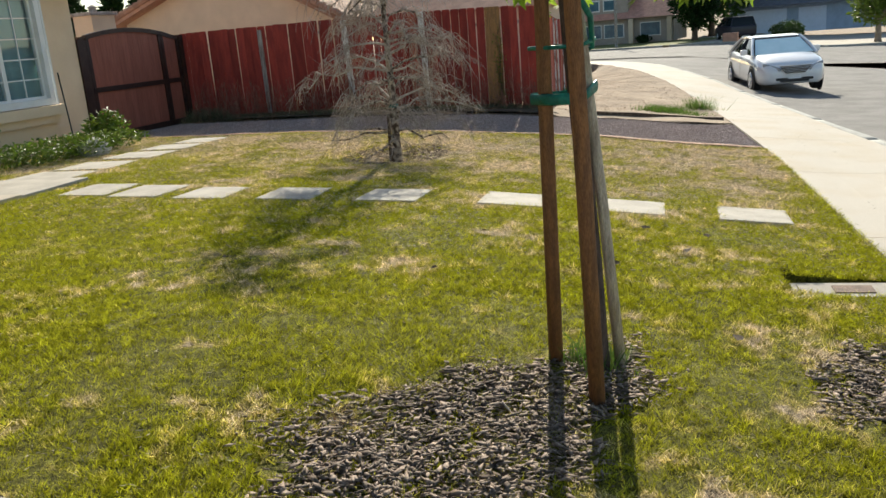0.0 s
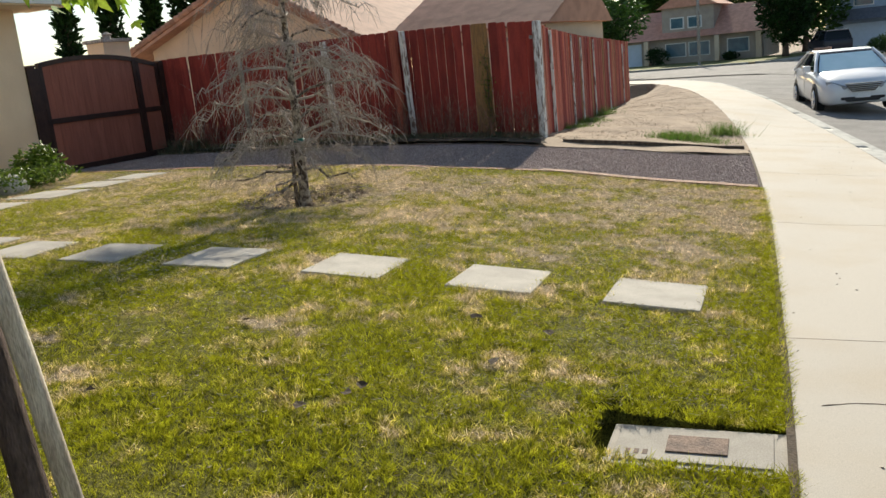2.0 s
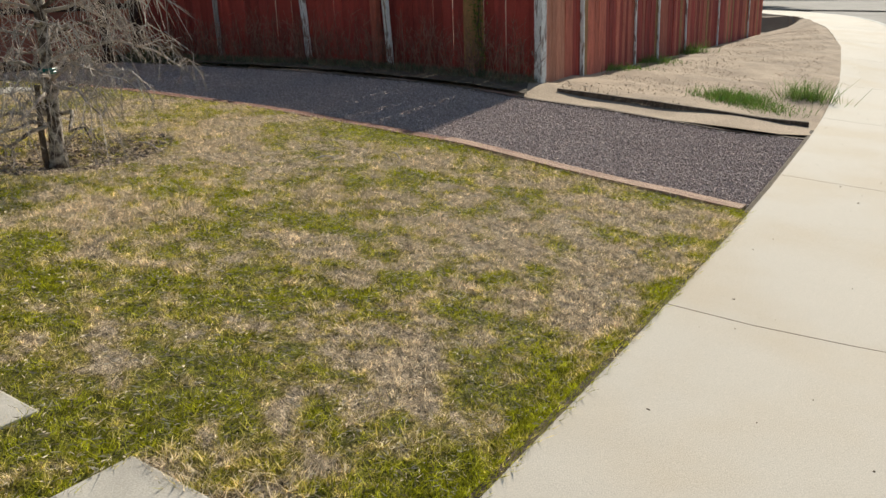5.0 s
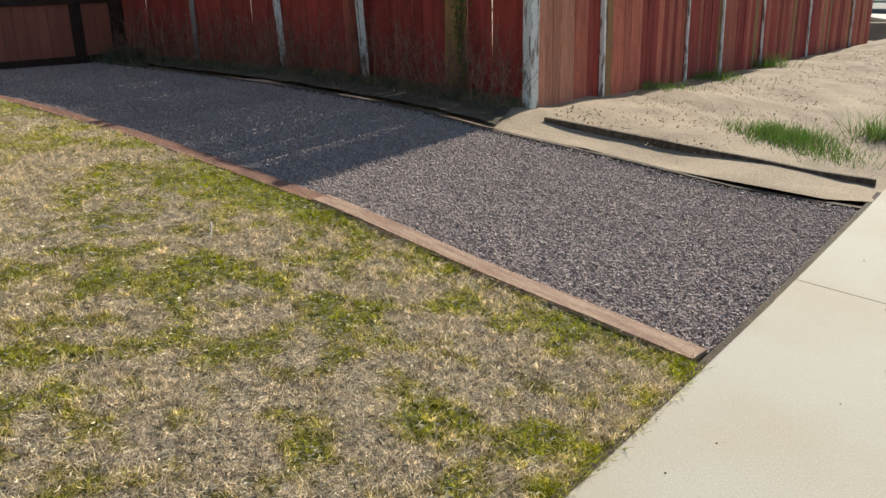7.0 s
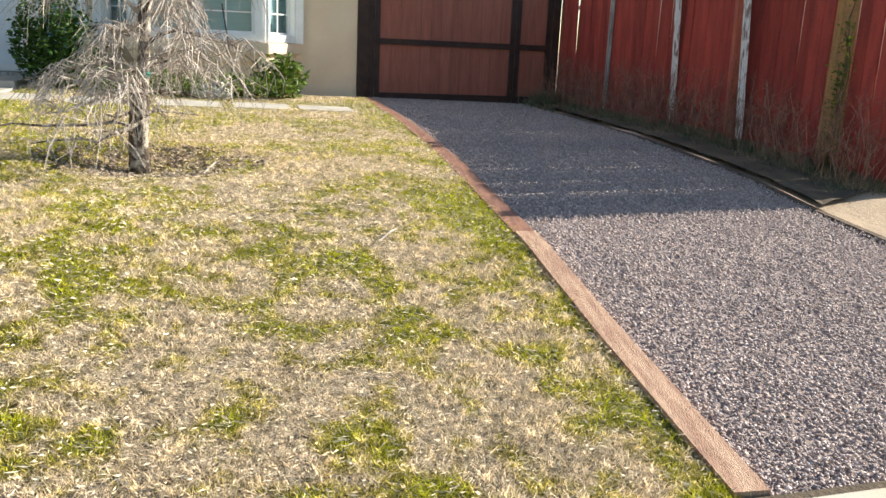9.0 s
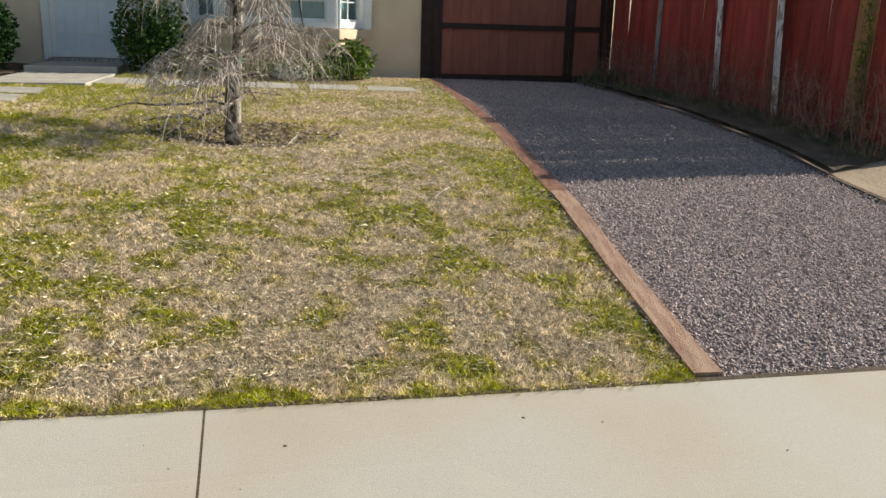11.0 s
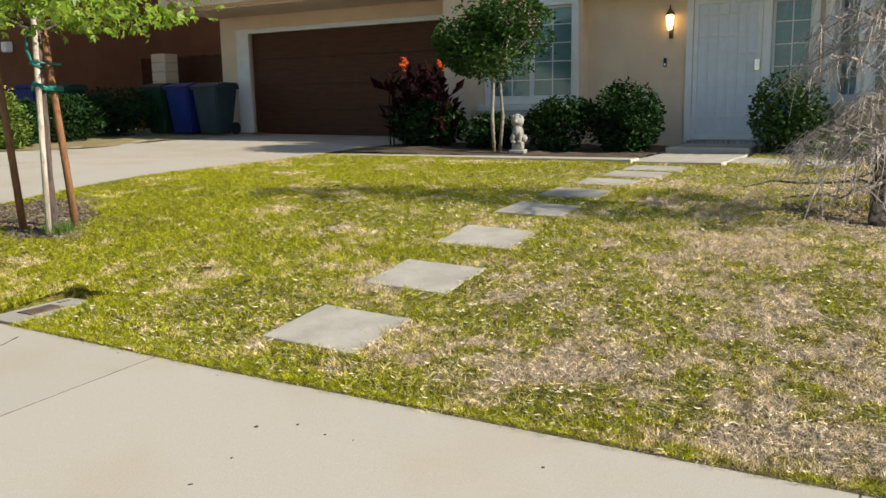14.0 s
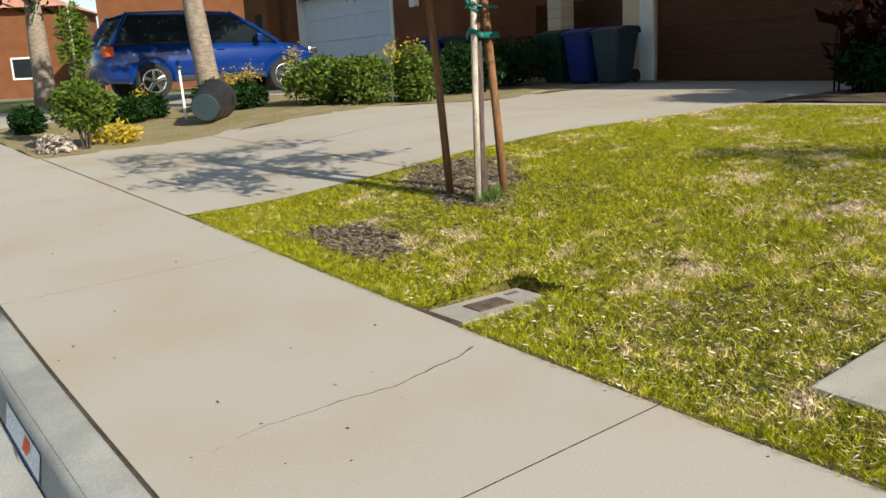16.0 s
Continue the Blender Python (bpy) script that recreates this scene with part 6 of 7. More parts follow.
# far houses to the west
for x, y, w_, label in ((-40, 6, 9, "pinkish stucco house far down the street"), (-52, -4, 10, "far tan stucco house down the street")):
    fh = thing("far_house", label, "house", pose(x, y, gz(x, y), 0, 0, 70))
    part("wall", boxes((-w_ / 2, w_ / 2, 0, 8, 0, 4.8)), STUCCO_N, fh)
    part("roof", prism([(-w_ / 2 - 0.5, 4.8), (w_ / 2 + 0.5, 4.8), (0, 7)], -0.6, 8.6), TILE_F, fh)
    for k in (-2.5, 0.5, 2.8):
        wd = part("window", boxes((k - 0.6, k + 0.6, -0.06, 0.02, 1.0, 2.2)), WHITE, fh)
        part("pane", boxes((k - 0.5, k + 0.5, -0.07, -0.06, 1.1, 2.1)), CARGLASS, wd)

# ---- neighbour to the east, behind the fence ----
eh = thing("east_house", "beige stucco house with a tile gable behind the fence", "house", pose(0, 0, 0))
part("gable_wall", prism([(9.6, 0.1), (17.2, 0.1), (17.2, 2.46), (13.5, 3.74), (9.6, 1.78)], -12.2, -12.0), STUCCO_E, eh).matrix_basis = pose(0, 0, 0, 0, 0, 90)
for ya, za, yb, zb in ((17.9, 2.38, 13.5, 3.9), (13.5, 3.9, 9.2, 1.74)):
    bm = bmesh.new()
    vs = [bm.verts.new(q) for q in ((11.6, ya, za), (11.6, yb, zb), (22, yb, zb), (22, ya, za), (11.6, ya, za - 0.16), (11.6, yb, zb - 0.16), (22, yb, zb - 0.16), (22, ya, za - 0.16))]
    for q in ((0, 1, 2, 3), (4, 7, 6, 5), (0, 4, 5, 1), (2, 6, 7, 3), (0, 3, 7, 4), (1, 5, 6, 2)):
        bm.faces.new([vs[i] for i in q])
    bmesh.ops.recalc_face_normals(bm, faces=bm.faces[:])
    part("roof", bm, TILE, eh)
n_ = 24
for k in range(n_):
    for (ya, za, yb, zb) in ((17.9, 2.38, 13.5, 3.9), (9.2, 1.74, 13.5, 3.9)):
        a, b = k / n_, (k + 1) / n_
        v, f = [], []
        tube(v, f, [(11.62, ya + (yb - ya) * a, za + (zb - za) * a + 0.03), (11.62, ya + (yb - ya) * b, za + (zb - za) * b + 0.0)], (0.10, 0.085), 7)
        part("rake_tile", (v, f), TILE, eh)
part("vent", boxes((11.97, 12.0, 13.35, 13.65, 3.12, 3.38)), GREYWOOD, eh)
bm = bmesh.new()
vs = [bm.verts.new(q) for q in ((12.2, 5.4, 2.0), (12.2, 9.6, 2.0), (14.6, 9.6, 3.1), (14.6, 5.4, 3.1), (16.2, 9.6, 2.0), (16.2, 5.4, 2.0))]
for q in ((0, 3, 2, 1), (3, 5, 4, 2), (0, 5, 3)):
    bm.faces.new([vs[i] for i in q])
wing = part("wing_roof", bm, TILE, eh, "sunlit tile roof of the lower wing")
for r in range(6):
    part("tile_course", boxes((-0.22, 0.22, 5.4, 9.6, 0.0, 0.05), bevel=0.012), TILE, wing).matrix_basis = pose(12.35 + r * 0.42, 0, 2.07 + r * 0.193, 0, -24.6 - 2, 0)
part("wing_wall", boxes((12.4, 16.0, 5.6, 5.8, -0.2, 2.0), (12.4, 12.6, 5.8, 9, -0.2, 2.0)), STUCCO_E, eh)
chim = thing("chimney", "pale capped chimney beyond the gate", "chimney", pose(9.25, 15.6, 0))
part("shaft", boxes((-0.38, 0.38, -0.3, 0.3, 0.2, 2.62), bevel=0.01), STUCCO_E, chim)
part("cap", boxes((-0.44, 0.44, -0.36, 0.36, 2.62, 2.7), bevel=0.01), GREYWOOD, chim)
part("flue", lathe([(0.1, 2.7), (0.1, 2.8), (0.14, 2.82), (0.02, 2.88)], 12), GREYWOOD, chim)


def cypress(x, y, h, r, seed):
    rng = np.random.default_rng(seed)
    t = thing("cypress", "tall narrow dark cypress against the sky", "tree", pose(x, y, 0.2), "row of cypresses")
    v, f = [], []
    tube(v, f, [(0, 0, 0), (0, 0, h * 0.9)], (0.14, 0.03), 7)
    part("trunk", (v, f), DEADBARK, t)
    cs = []
    for _ in range(2600):
        q = rng.uniform(0.04, 1.0)
        rr = r * min(1.0, 6 * q) * (1 - q) ** 0.55 * rng.uniform(0.55, 1.05)
        a = rng.uniform(0, 6.283)
        cs.append((rr * math.cos(a), rr * math.sin(a), h * q))
    v, f = leaves(cs, 0.16, rng, 1.8, -0.9)
    part("crown", (v, f), LEAF_D, t)["kind"] = "stuff"


for i, (x, y, h) in enumerate(((15.3, 22.7, 9), (16.3, 21.8, 6.0), (17.0, 21.1, 9), (17.5, 20.6, 8), (14.2, 23.6, 7.5))):
    cypress(x, y, h, 0.42, 130 + i)
for i, (x, y, h) in enumerate(((36, 18.5, 3.2), (40, 15.2, 3.0), (47, 21.5, 3.6), (44, 17.5, 2.8))):
    street_tree("shade_tree", "leafy green tree beyond the fence", x, y, 0.25, h * 0.6, (3.2, 3.2, 1.7), 5200, 150 + i, size=0.17, leaf=LEAF_C)

# ---- far side of the street ----
FZ = gz(64, 14)
tagged(sheet("far_lawn", line((56, 9), (57.5, 20), (57, 32)), line((72, 6), (72, 20), (72, 34)), 12, 6, mat("far_mown_lawn", (0.13, 0.16, 0.04), (0.2, 0.18, 0.07), 0.8, 0.95, 0.8, 20, grain=0.3), 0.0), "green mown lawn across the street", "lawn", kind="structure")
tagged(sheet("far_road", line((30, -14), (33, 4), (36.5, 11), (38, 30), (38, 40)), line((56, -10), (55.5, 9), (57, 20), (56.6, 40)), 20, 8, ASPHALT, -0.12), "sunlit asphalt of the crossing street", "road", kind="structure")
tagged(sheet("far_drive", line((55.5, -14), (56, 9)), line((80, -14), (80, 9.5)), 10, 6, CONCRETE, -0.02), "pale concrete drives across the street", "driveway", kind="structure")
tagged(plank_on(((56.0, 9.5), (57.5, 20), (57, 31)), 0.3, 0.3, "kerb_far", KERB, "pale kerb across the street", 0.02), category="kerb", kind="structure")
tagged(plank_on(((55.4, -14), (55.75, -2), (56.0, 9.0)), 0.3, 0.45, "kerb_far", KERB, "pale kerb before the far drives", 0.03), category="kerb", kind="structure")
fh = thing("far_house", "two-storey grey-beige house with a pink tile roof", "house", pose(70, 10.8, FZ, 0, 0, 90))
part("wall", boxes((0, 13.2, -8, 0, 0, 2.15)), STUCCO_F, fh)
part("upper_wall", boxes((4.0, 8.4, -7, -0.3, 2.15, 4.7)), STUCCO_F, fh)
part("roof", prism([(2.15, 0.7), (2.15, -8.5), (4.6, -3.8)], -0.5, 15.5, bevel=0.0), TILE_F, fh).matrix_basis = Matrix(((0, 1, 0, 0), (0, 0, 1, 0), (1, 0, 0, 0), (0, 0, 0, 1)))
part("upper_roof", prism([(3.6, 4.7), (8.8, 4.7), (6.2, 6.2)], -7.2, 0.0), TILE_F, fh)
part("garage_door", boxes((10.2, 12.9, 0.0, 0.05, 0.0, 1.95)), NGARAGE, fh)
for u in (2.0, 5.2, 7.2):
    wd = part("window", boxes((u - 0.9, u + 0.9, 0.0, 0.06, 0.55, 1.75)), WHITE, fh)
    part("pane", boxes((u - 0.82, u + 0.82, 0.06, 0.075, 0.62, 1.68)), FARPANE, wd)
for u in (5.6, 7.1):
    wd = part("window", boxes((u - 0.6, u + 0.6, -0.3, -0.24, 2.9, 3.9)), WHITE, fh)
    part("pane", boxes((u - 0.5, u + 0.5, -0.24, -0.225, 3.0, 3.8)), FARPANE, wd)
for u in (0.3, 3.6, 9.6):
    part("column", boxes((u - 0.2, u + 0.2, 0.3, 0.7, 0, 2.1), bevel=0.02), STUCCO_E, fh)
bh = thing("far_house", "blue-grey two-storey house with white garage doors", "house", pose(78, -8, FZ - 0.25, 0, 0, 88))
part("wall", boxes((0, 15, -9, 0, 0, 5.2)), STUCCO_B, bh)
part("roof", prism([(5.2, 0.8), (5.2, -9.5), (7.2, -4.5)], -0.5, 15.5), TILE_B, bh).matrix_basis = Matrix(((0, 1, 0, 0), (0, 0, 1, 0), (1, 0, 0, 0), (0, 0, 0, 1)))
part("porch_roof", prism([(2.5, 1.3), (2.4, 1.3), (2.4, 0.0), (3.4, 0.0)], -0.2, 15.2), TILE_B, bh).matrix_basis = Matrix(((0, 1, 0, 0), (0, 0, 1, 0), (1, 0, 0, 0), (0, 0, 0, 1)))
for a, b in ((6.7, 9.0), (10.0, 13.6)):
    part("garage_door", boxes((a, b, 0.0, 0.06, 0.0, 2.15)), NGARAGE, bh)
for u in (3, 6, 9, 12):
    wd = part("window", boxes((u - 0.8, u + 0.8, 0.0, 0.06, 3.6, 4.7)), WHITE, bh)
    part("pane", boxes((u - 0.72, u + 0.72, 0.06, 0.08, 3.68, 4.62)), FARPANE, wd)
street_tree("shade_tree", "dense dark street tree before the far houses", 66.5, 8.6, 0.25, 2.0, (1.9, 2.0, 3.1), 5500, 161, size=0.2, bark=DEADBARK)
street_tree("shade_tree", "dark tree filling the gap between the far houses", 76, 8.3, 0.3, 2.0, (3.0, 3.4, 4.0), 6000, 171, size=0.26, bark=DEADBARK, leaf=LEAF_C)
for i, (x, y) in enumerate(((88, 26), (86, 34), (92, 18), (84, 42))):
    street_tree("shade_tree", "tall green tree behind the far roofs", x, y, 0.4, 5.0, (5.0, 5.0, 4.0), 4200, 172 + i, size=0.4, leaf=LEAF_C)
street_tree("shade_tree", "pale green tree at the edge of the street", 60, -4.5, 0.22, 1.6, (1.8, 1.8, 1.5), 2200, 162, leaf=LEAF_M, size=0.2)
shrub(66, 1.6, 1.3, 1.2, 0.75, 3800, 0.09, LEAF_C, "round green bush by the far drive", 163)
shrub(68.5, 19.2, 0.9, 0.9, 0.75, 700, 0.14, LEAF_D, "dark bush before the far house", 164)
shrub(69, 13.2, 1.6, 0.5, 0.3, 700, 0.14, LEAF_D, "low hedge before the far house", 165)
pole = thing("street_pole", "pale concrete street light pole", "street lamp", pose(61, 13.9, gz(61, 13.9)))
v, f = [], []
tube(v, f, [(0, 0, -0.1), (0, 0, 4), (0, 0, 8)], (0.13, 0.11, 0.08), 10)
part("post", (v, f), GREYWOOD, pole)
v, f = [], []
tube(v, f, [(0, 0, 7.9), (-1, -0.3, 8.2), (-2, -0.6, 8.2)], (0.05, 0.045, 0.04), 6)
part("arm", (v, f), GREYWOOD, pole)
planter = thing("brick_planter", "low red brick planter by the far drive", "planter", pose(57.5, 5.0, gz(57.5, 5)))
part("box", boxes((-0.5, 0.5, -0.5, 0.5, -0.2, 0.6), bevel=0.02), TILE, planter)


# ---- turf, gravel and litter ----
def indexed(name, v, tris, material):
    me = bpy.data.meshes.new(name)
    n, k = len(v), len(tris)
    me.vertices.add(n)
    me.vertices.foreach_set("co", np.asarray(v, dtype=np.float32).ravel())
    me.loops.add(3 * k)
    me.loops.foreach_set("vertex_index", np.asarray(tris, dtype=np.int32).ravel())
    me.polygons.add(k)
    me.polygons.foreach_set("loop_start", np.arange(0, 3 * k, 3, dtype=np.int32))
    me.update(calc_edges=True)
    me.materials.append(material)
    return new(name, me)


def land(x, y):
    slope = np.interp(y, (1, 4.2), (-0.036, -0.0157))
    return np.interp(y, FYX, FYZ) + slope * np.clip(x, -16, 12) - 0.018 * np.clip(x - 12, 0, 50) - 0.11 * np.exp(-((x - 1.5) ** 2 + (y - 3.62) ** 2) / 0.2)


def wave(x, y, k, s):
    r = np.random.default_rng(s)
    out = np.zeros_like(x)
    for _ in range(6):
        a, p = r.uniform(0, 6.283), r.uniform(0, 6.283)
        out += np.sin(k * r.uniform(0.6, 1.5) * (x * np.cos(a) + y * np.sin(a)) + p)
    return out / 6


MULCHES = ((-4.45, 0.33, 0.85, 0.42, -20), (-3.5, -1.02, 0.5, 0.24, 8))


def in_rect(x, y, cx, cy, sx, sy, turn, grow=0.0):
    c, s = math.cos(radians(turn)), math.sin(radians(turn))
    dx, dy = x - cx, y - cy
    return (np.abs(dx * c + dy * s) < sx / 2 + grow) & (np.abs(-dx * s + dy * c) < sy / 2 + grow)


def turf_points(n, rng):
    u, v = rng.uniform(LAWN_W - 0.03, 5.4, n), rng.uniform(-12.2, -0.4, n)
    ev = np.interp(u, [p[0] for p in EV], [p[1] for p in EV])
    keep = (v > ev + 0.02) & (u < 4.79 + (v + 9.93) * 0.055 - 0.06)
    keep &= (v < -3.13) | (u > 1.2)
    u, v = u[keep], v[keep]
    x, y = -2.144 + u * HC - v * HS, 9.0 + u * HS + v * HC
    keep = np.ones(len(x), bool)
    for sx_, sy_, w_, d_ in STONES + NSTONES:
        keep &= ~in_rect(x, y, sx_, sy_, w_, d_, 9.3, -0.012)
    keep &= ~in_rect(x, y, -1.965, -0.95, 0.36, 0.72, 9, 0.0)
    for cx, cy, rx, ry, turn in MULCHES:
        c, s = math.cos(radians(turn)), math.sin(radians(turn))
        e = (((x - cx) * c + (y - cy) * s) / rx) ** 2 + ((-(x - cx) * s + (y - cy) * c) / ry) ** 2
        keep &= (e > 1.0 + 0.5 * wave(x, y, 9, 4)) | (rng.uniform(0, 1, len(x)) < 0.25)
    worn = ((x - 1.5) ** 2 + (y - 3.62) ** 2 < 0.35) & (rng.uniform(0, 1, len(x)) < 0.6)
    keep &= ~worn
    return x[keep], y[keep]


def blades(name, x, y, h, w_, lean, material, rng, lift=0.0):
    n = len(x)
    z = land(x, y) + lift
    a, b = rng.uniform(0, 6.283, n), rng.uniform(0, 6.283, n)
    l = lean * rng.uniform(0.2, 1.6, n) * h
    v = np.empty((n, 3, 3))
    for k, s in ((0, -1), (1, 1)):
        v[:, k, 0], v[:, k, 1], v[:, k, 2] = x + s * w_ * np.cos(a), y + s * w_ * np.sin(a), z - 0.008
    v[:, 2, 0], v[:, 2, 1], v[:, 2, 2] = x + l * np.cos(b), y + l * np.sin(b), z + h
    return tri_cloud(name, v.reshape(-1, 3), n, material)


rng = np.random.default_rng(77)
x, y = turf_points(225000, rng)
dry = np.clip((x + 0.6) / 3.0, 0, 1) * 0.5 + 0.5 * (wave(x, y, 2.2, 9) + 0.3 > 0.15)
keep = rng.uniform(0, 1, len(x)) > 0.22 * dry
x, y, dry = x[keep], y[keep], dry[keep]
K = 10
size = rng.uniform(0.6, 1.5, len(x)) * (1 - 0.3 * dry) * (1 + 0.4 * wave(x, y, 3.0, 12)) * (1 + 0.3 * wave(x, y, 14.0, 13))
size = np.repeat(size, K)
x, y = np.repeat(x, K) + rng.normal(0, 0.011, len(x) * K), np.repeat(y, K) + rng.normal(0, 0.011, len(y) * K)
keep = ~in_rect(x, y, -1.965, -0.95, 0.34, 0.7, 9)
x, y, size = x[keep], y[keep], size[keep]
h = rng.uniform(0.010, 0.030, len(x)) * size
tagged(blades("lawn_grass", x, y, h, rng.uniform(0.0014, 0.0033, len(x)), 1.5, GRASS, rng), "short mown grass tufts, green turning straw yellow", "grass", kind="stuff")
# greener fringe along the sidewalk
s_ = rng.uniform(-4.0, 5.2, 30000)
pts = np.array([edge(q, -0.008 - abs(o)) for q, o in zip(s_, rng.exponential(0.06, len(s_)))])
keep = ~in_rect(pts[:, 0], pts[:, 1], -1.965, -0.95, 0.36, 0.8, 9) & (pts[:, 0] > -4.9) & (pts[:, 0] < 4.0)
pts = pts[keep]
tagged(blades("edge_grass", pts[:, 0], pts[:, 1], rng.uniform(0.012, 0.034, len(pts)), 0.0030, 1.5, GRASS, rng), "longer grass fringe along the sidewalk edge", "grass", kind="stuff")

# flat straw and clippings
x, y = turf_points(430000, rng)
keep = rng.uniform(0, 1, len(x)) < np.clip((x + 3.2) / 5.0, 0.06, 1)
x, y = x[keep], y[keep]
n = len(x)
a = rng.uniform(0, 6.283, n)
l = rng.uniform(0.012, 0.045, n)
z = land(x, y) + rng.uniform(0.006, 0.024, n)
v = np.empty((n, 3, 3))
v[:, 0], v[:, 1] = np.stack([x, y, z], 1), np.stack([x + l * np.cos(a), y + l * np.sin(a), z + rng.normal(0, 0.006, n)], 1)
v[:, 2] = np.stack([x + l * 0.5 * np.cos(a) - 0.0016 * np.sin(a), y + l * 0.5 * np.sin(a) + 0.0016 * np.cos(a), z], 1)
STRAW = mat("dry_straw", (0.70, 0.60, 0.45), (0.46, 0.36, 0.25), 14, 0.9, 0, rand=0.5, island=True)
tagged(tri_cloud("straw_litter", v.reshape(-1, 3), n, STRAW), "dry pale straw clippings lying in the turf", "straw", kind="stuff")


def pebbles(name, x, y, size, material, lift, rng, flat=0.7, long=1.0):
    n = len(x)
    base = np.array([(1, 0, 0), (-1, 0, 0), (0, 1, 0), (0, -1, 0), (0, 0, 1), (0, 0, -1)], float)
    tri = np.array([(0, 2, 4), (2, 1, 4), (1, 3, 4), (3, 0, 4), (2, 0, 5), (1, 2, 5), (3, 1, 5), (0, 3, 5)])
    p = base[None] * size[:, None, None] * rng.uniform(0.55, 1.25, (n, 6, 1)) + rng.normal(0, 0.18, (n, 6, 3)) * size[:, None, None]
    p[:, :, 2] *= flat
    p[:, :, 1] *= long
    a = rng.uniform(0, 6.283, n)
    b = rng.normal(0, 0.5, n)
    px, py, pz = p[:, :, 0].copy(), p[:, :, 1].copy(), p[:, :, 2].copy()
    p[:, :, 0], p[:, :, 2] = px * np.cos(b)[:, None] - pz * np.sin(b)[:, None], px * np.sin(b)[:, None] + pz * np.cos(b)[:, None]
    qx = p[:, :, 0] * np.cos(a)[:, None] - py * np.sin(a)[:, None]
    qy = p[:, :, 0] * np.sin(a)[:, None] + py * np.cos(a)[:, None]
    z = land(x, y) + lift
    v = np.stack([qx + x[:, None], qy + y[:, None], p[:, :, 2] + z[:, None]], 2).reshape(-1, 3)
    t = (tri[None] + 6 * np.arange(n)[:, None, None]).reshape(-1, 3)
    return indexed(name, v, t, material)


def between(n, rng, near=0.0):
    t = rng.uniform(0, 1, n) ** (1.0 + near)
    q = rng.uniform(0, 1, n)
    ts = np.linspace(0, 1, 60)
    A, B = np.array([GRAVEL_W(k) for k in ts]), np.array([GRAVEL_E(k) for k in ts])
    ax, ay = np.interp(t, ts, A[:, 0]), np.interp(t, ts, A[:, 1])
    bx, by = np.interp(t, ts, B[:, 0]), np.interp(t, ts, B[:, 1])
    return ax + (bx - ax) * q, ay + (by - ay) * q


x, y = between(112000, rng, 0.35)
tagged(pebbles("gravel", x, y, rng.uniform(0.0042, 0.0105, len(x)), GRAVEL, rng.uniform(-0.012, 0.006, len(x)), rng), "loose grey-violet crushed gravel", "gravel", kind="stuff")

# bark chips under the young tree
for cx, cy, rx, ry, turn in MULCHES:
    n = 6500 if rx > 0.6 else 1700
    r, a = np.sqrt(rng.uniform(0, 1.15, n)), rng.uniform(0, 6.283, n)
    c, s = math.cos(radians(turn)), math.sin(radians(turn))
    r = r * (0.95 + 0.22 * np.sin(3 * a + cx) + 0.16 * np.sin(7 * a + cy) + rng.normal(0, 0.1, n))
    ex, ey = rx * r * np.cos(a), ry * r * np.sin(a)
    x, y = cx + ex * c - ey * s, cy + ex * s + ey * c
    tagged(pebbles("bark_mulch", x, y, rng.uniform(0.003, 0.012, n), MULCH, rng.uniform(0.0, 0.02, n), rng, 0.22, 3.2), "dark bark mulch and dead leaves in the turf", "mulch", kind="stuff")

# dead leaves in the hollow round the dead tree
n = 1500
r, a = 0.62 * np.sqrt(rng.uniform(0, 1, n)), rng.uniform(0, 6.283, n)
x, y = 1.58 + r * np.cos(a) * 1.25, 3.66 + r * np.sin(a) * 0.9
tagged(pebbles("leaf_litter", x, y, rng.uniform(0.006, 0.017, n), MULCH, rng.uniform(0.004, 0.02, n), rng, 0.3, 1.8), "brown dead leaves in the hollow round the tree", "leaf litter", kind="stuff")

# leaf crumbs on the dirt verge and pale litter
t = rng.uniform(0, 1, 5200)
q = rng.uniform(0.02, 0.98, 5200)
lo_, hi_ = line((6.6, 1.9), (7.42, 0.75), (11.4, 1.8), (15.4, 3.05), (19.7, 4.75)), line((6.9, 3.35), (8.6, 3.83), (12.1, 4.65), (16.5, 5.5), (20, 6.3))
A, B = np.array([lo_(k) for k in t]), np.array([hi_(k) for k in t])
P = A + (B - A) * q[:, None]
tagged(pebbles("dirt_crumbs", P[:, 0], P[:, 1], rng.uniform(0.003, 0.011, len(P)), mat("clod", (0.38, 0.29, 0.20), (0.27, 0.20, 0.14), 20, 0.95, 0.3, 80, rand=0.4, island=True), verge_dip(P[:, 0], P[:, 1]) + 0.022, rng), "crumbs of dry earth and leaf litter", "litter", kind="stuff")


def tuft(name, x, y, r, n, h, material, label, seed, wide=0.004):
    g = np.random.default_rng(seed)
    px, py = x + g.normal(0, r, n), y + g.normal(0, r, n)
    tagged(blades(name, px, py, g.uniform(0.3, 1.0, n) * h, wide, 0.7, material, g, 0.01 + verge_dip(px, py)), label, "weed", "weeds on the verge", kind="stuff")


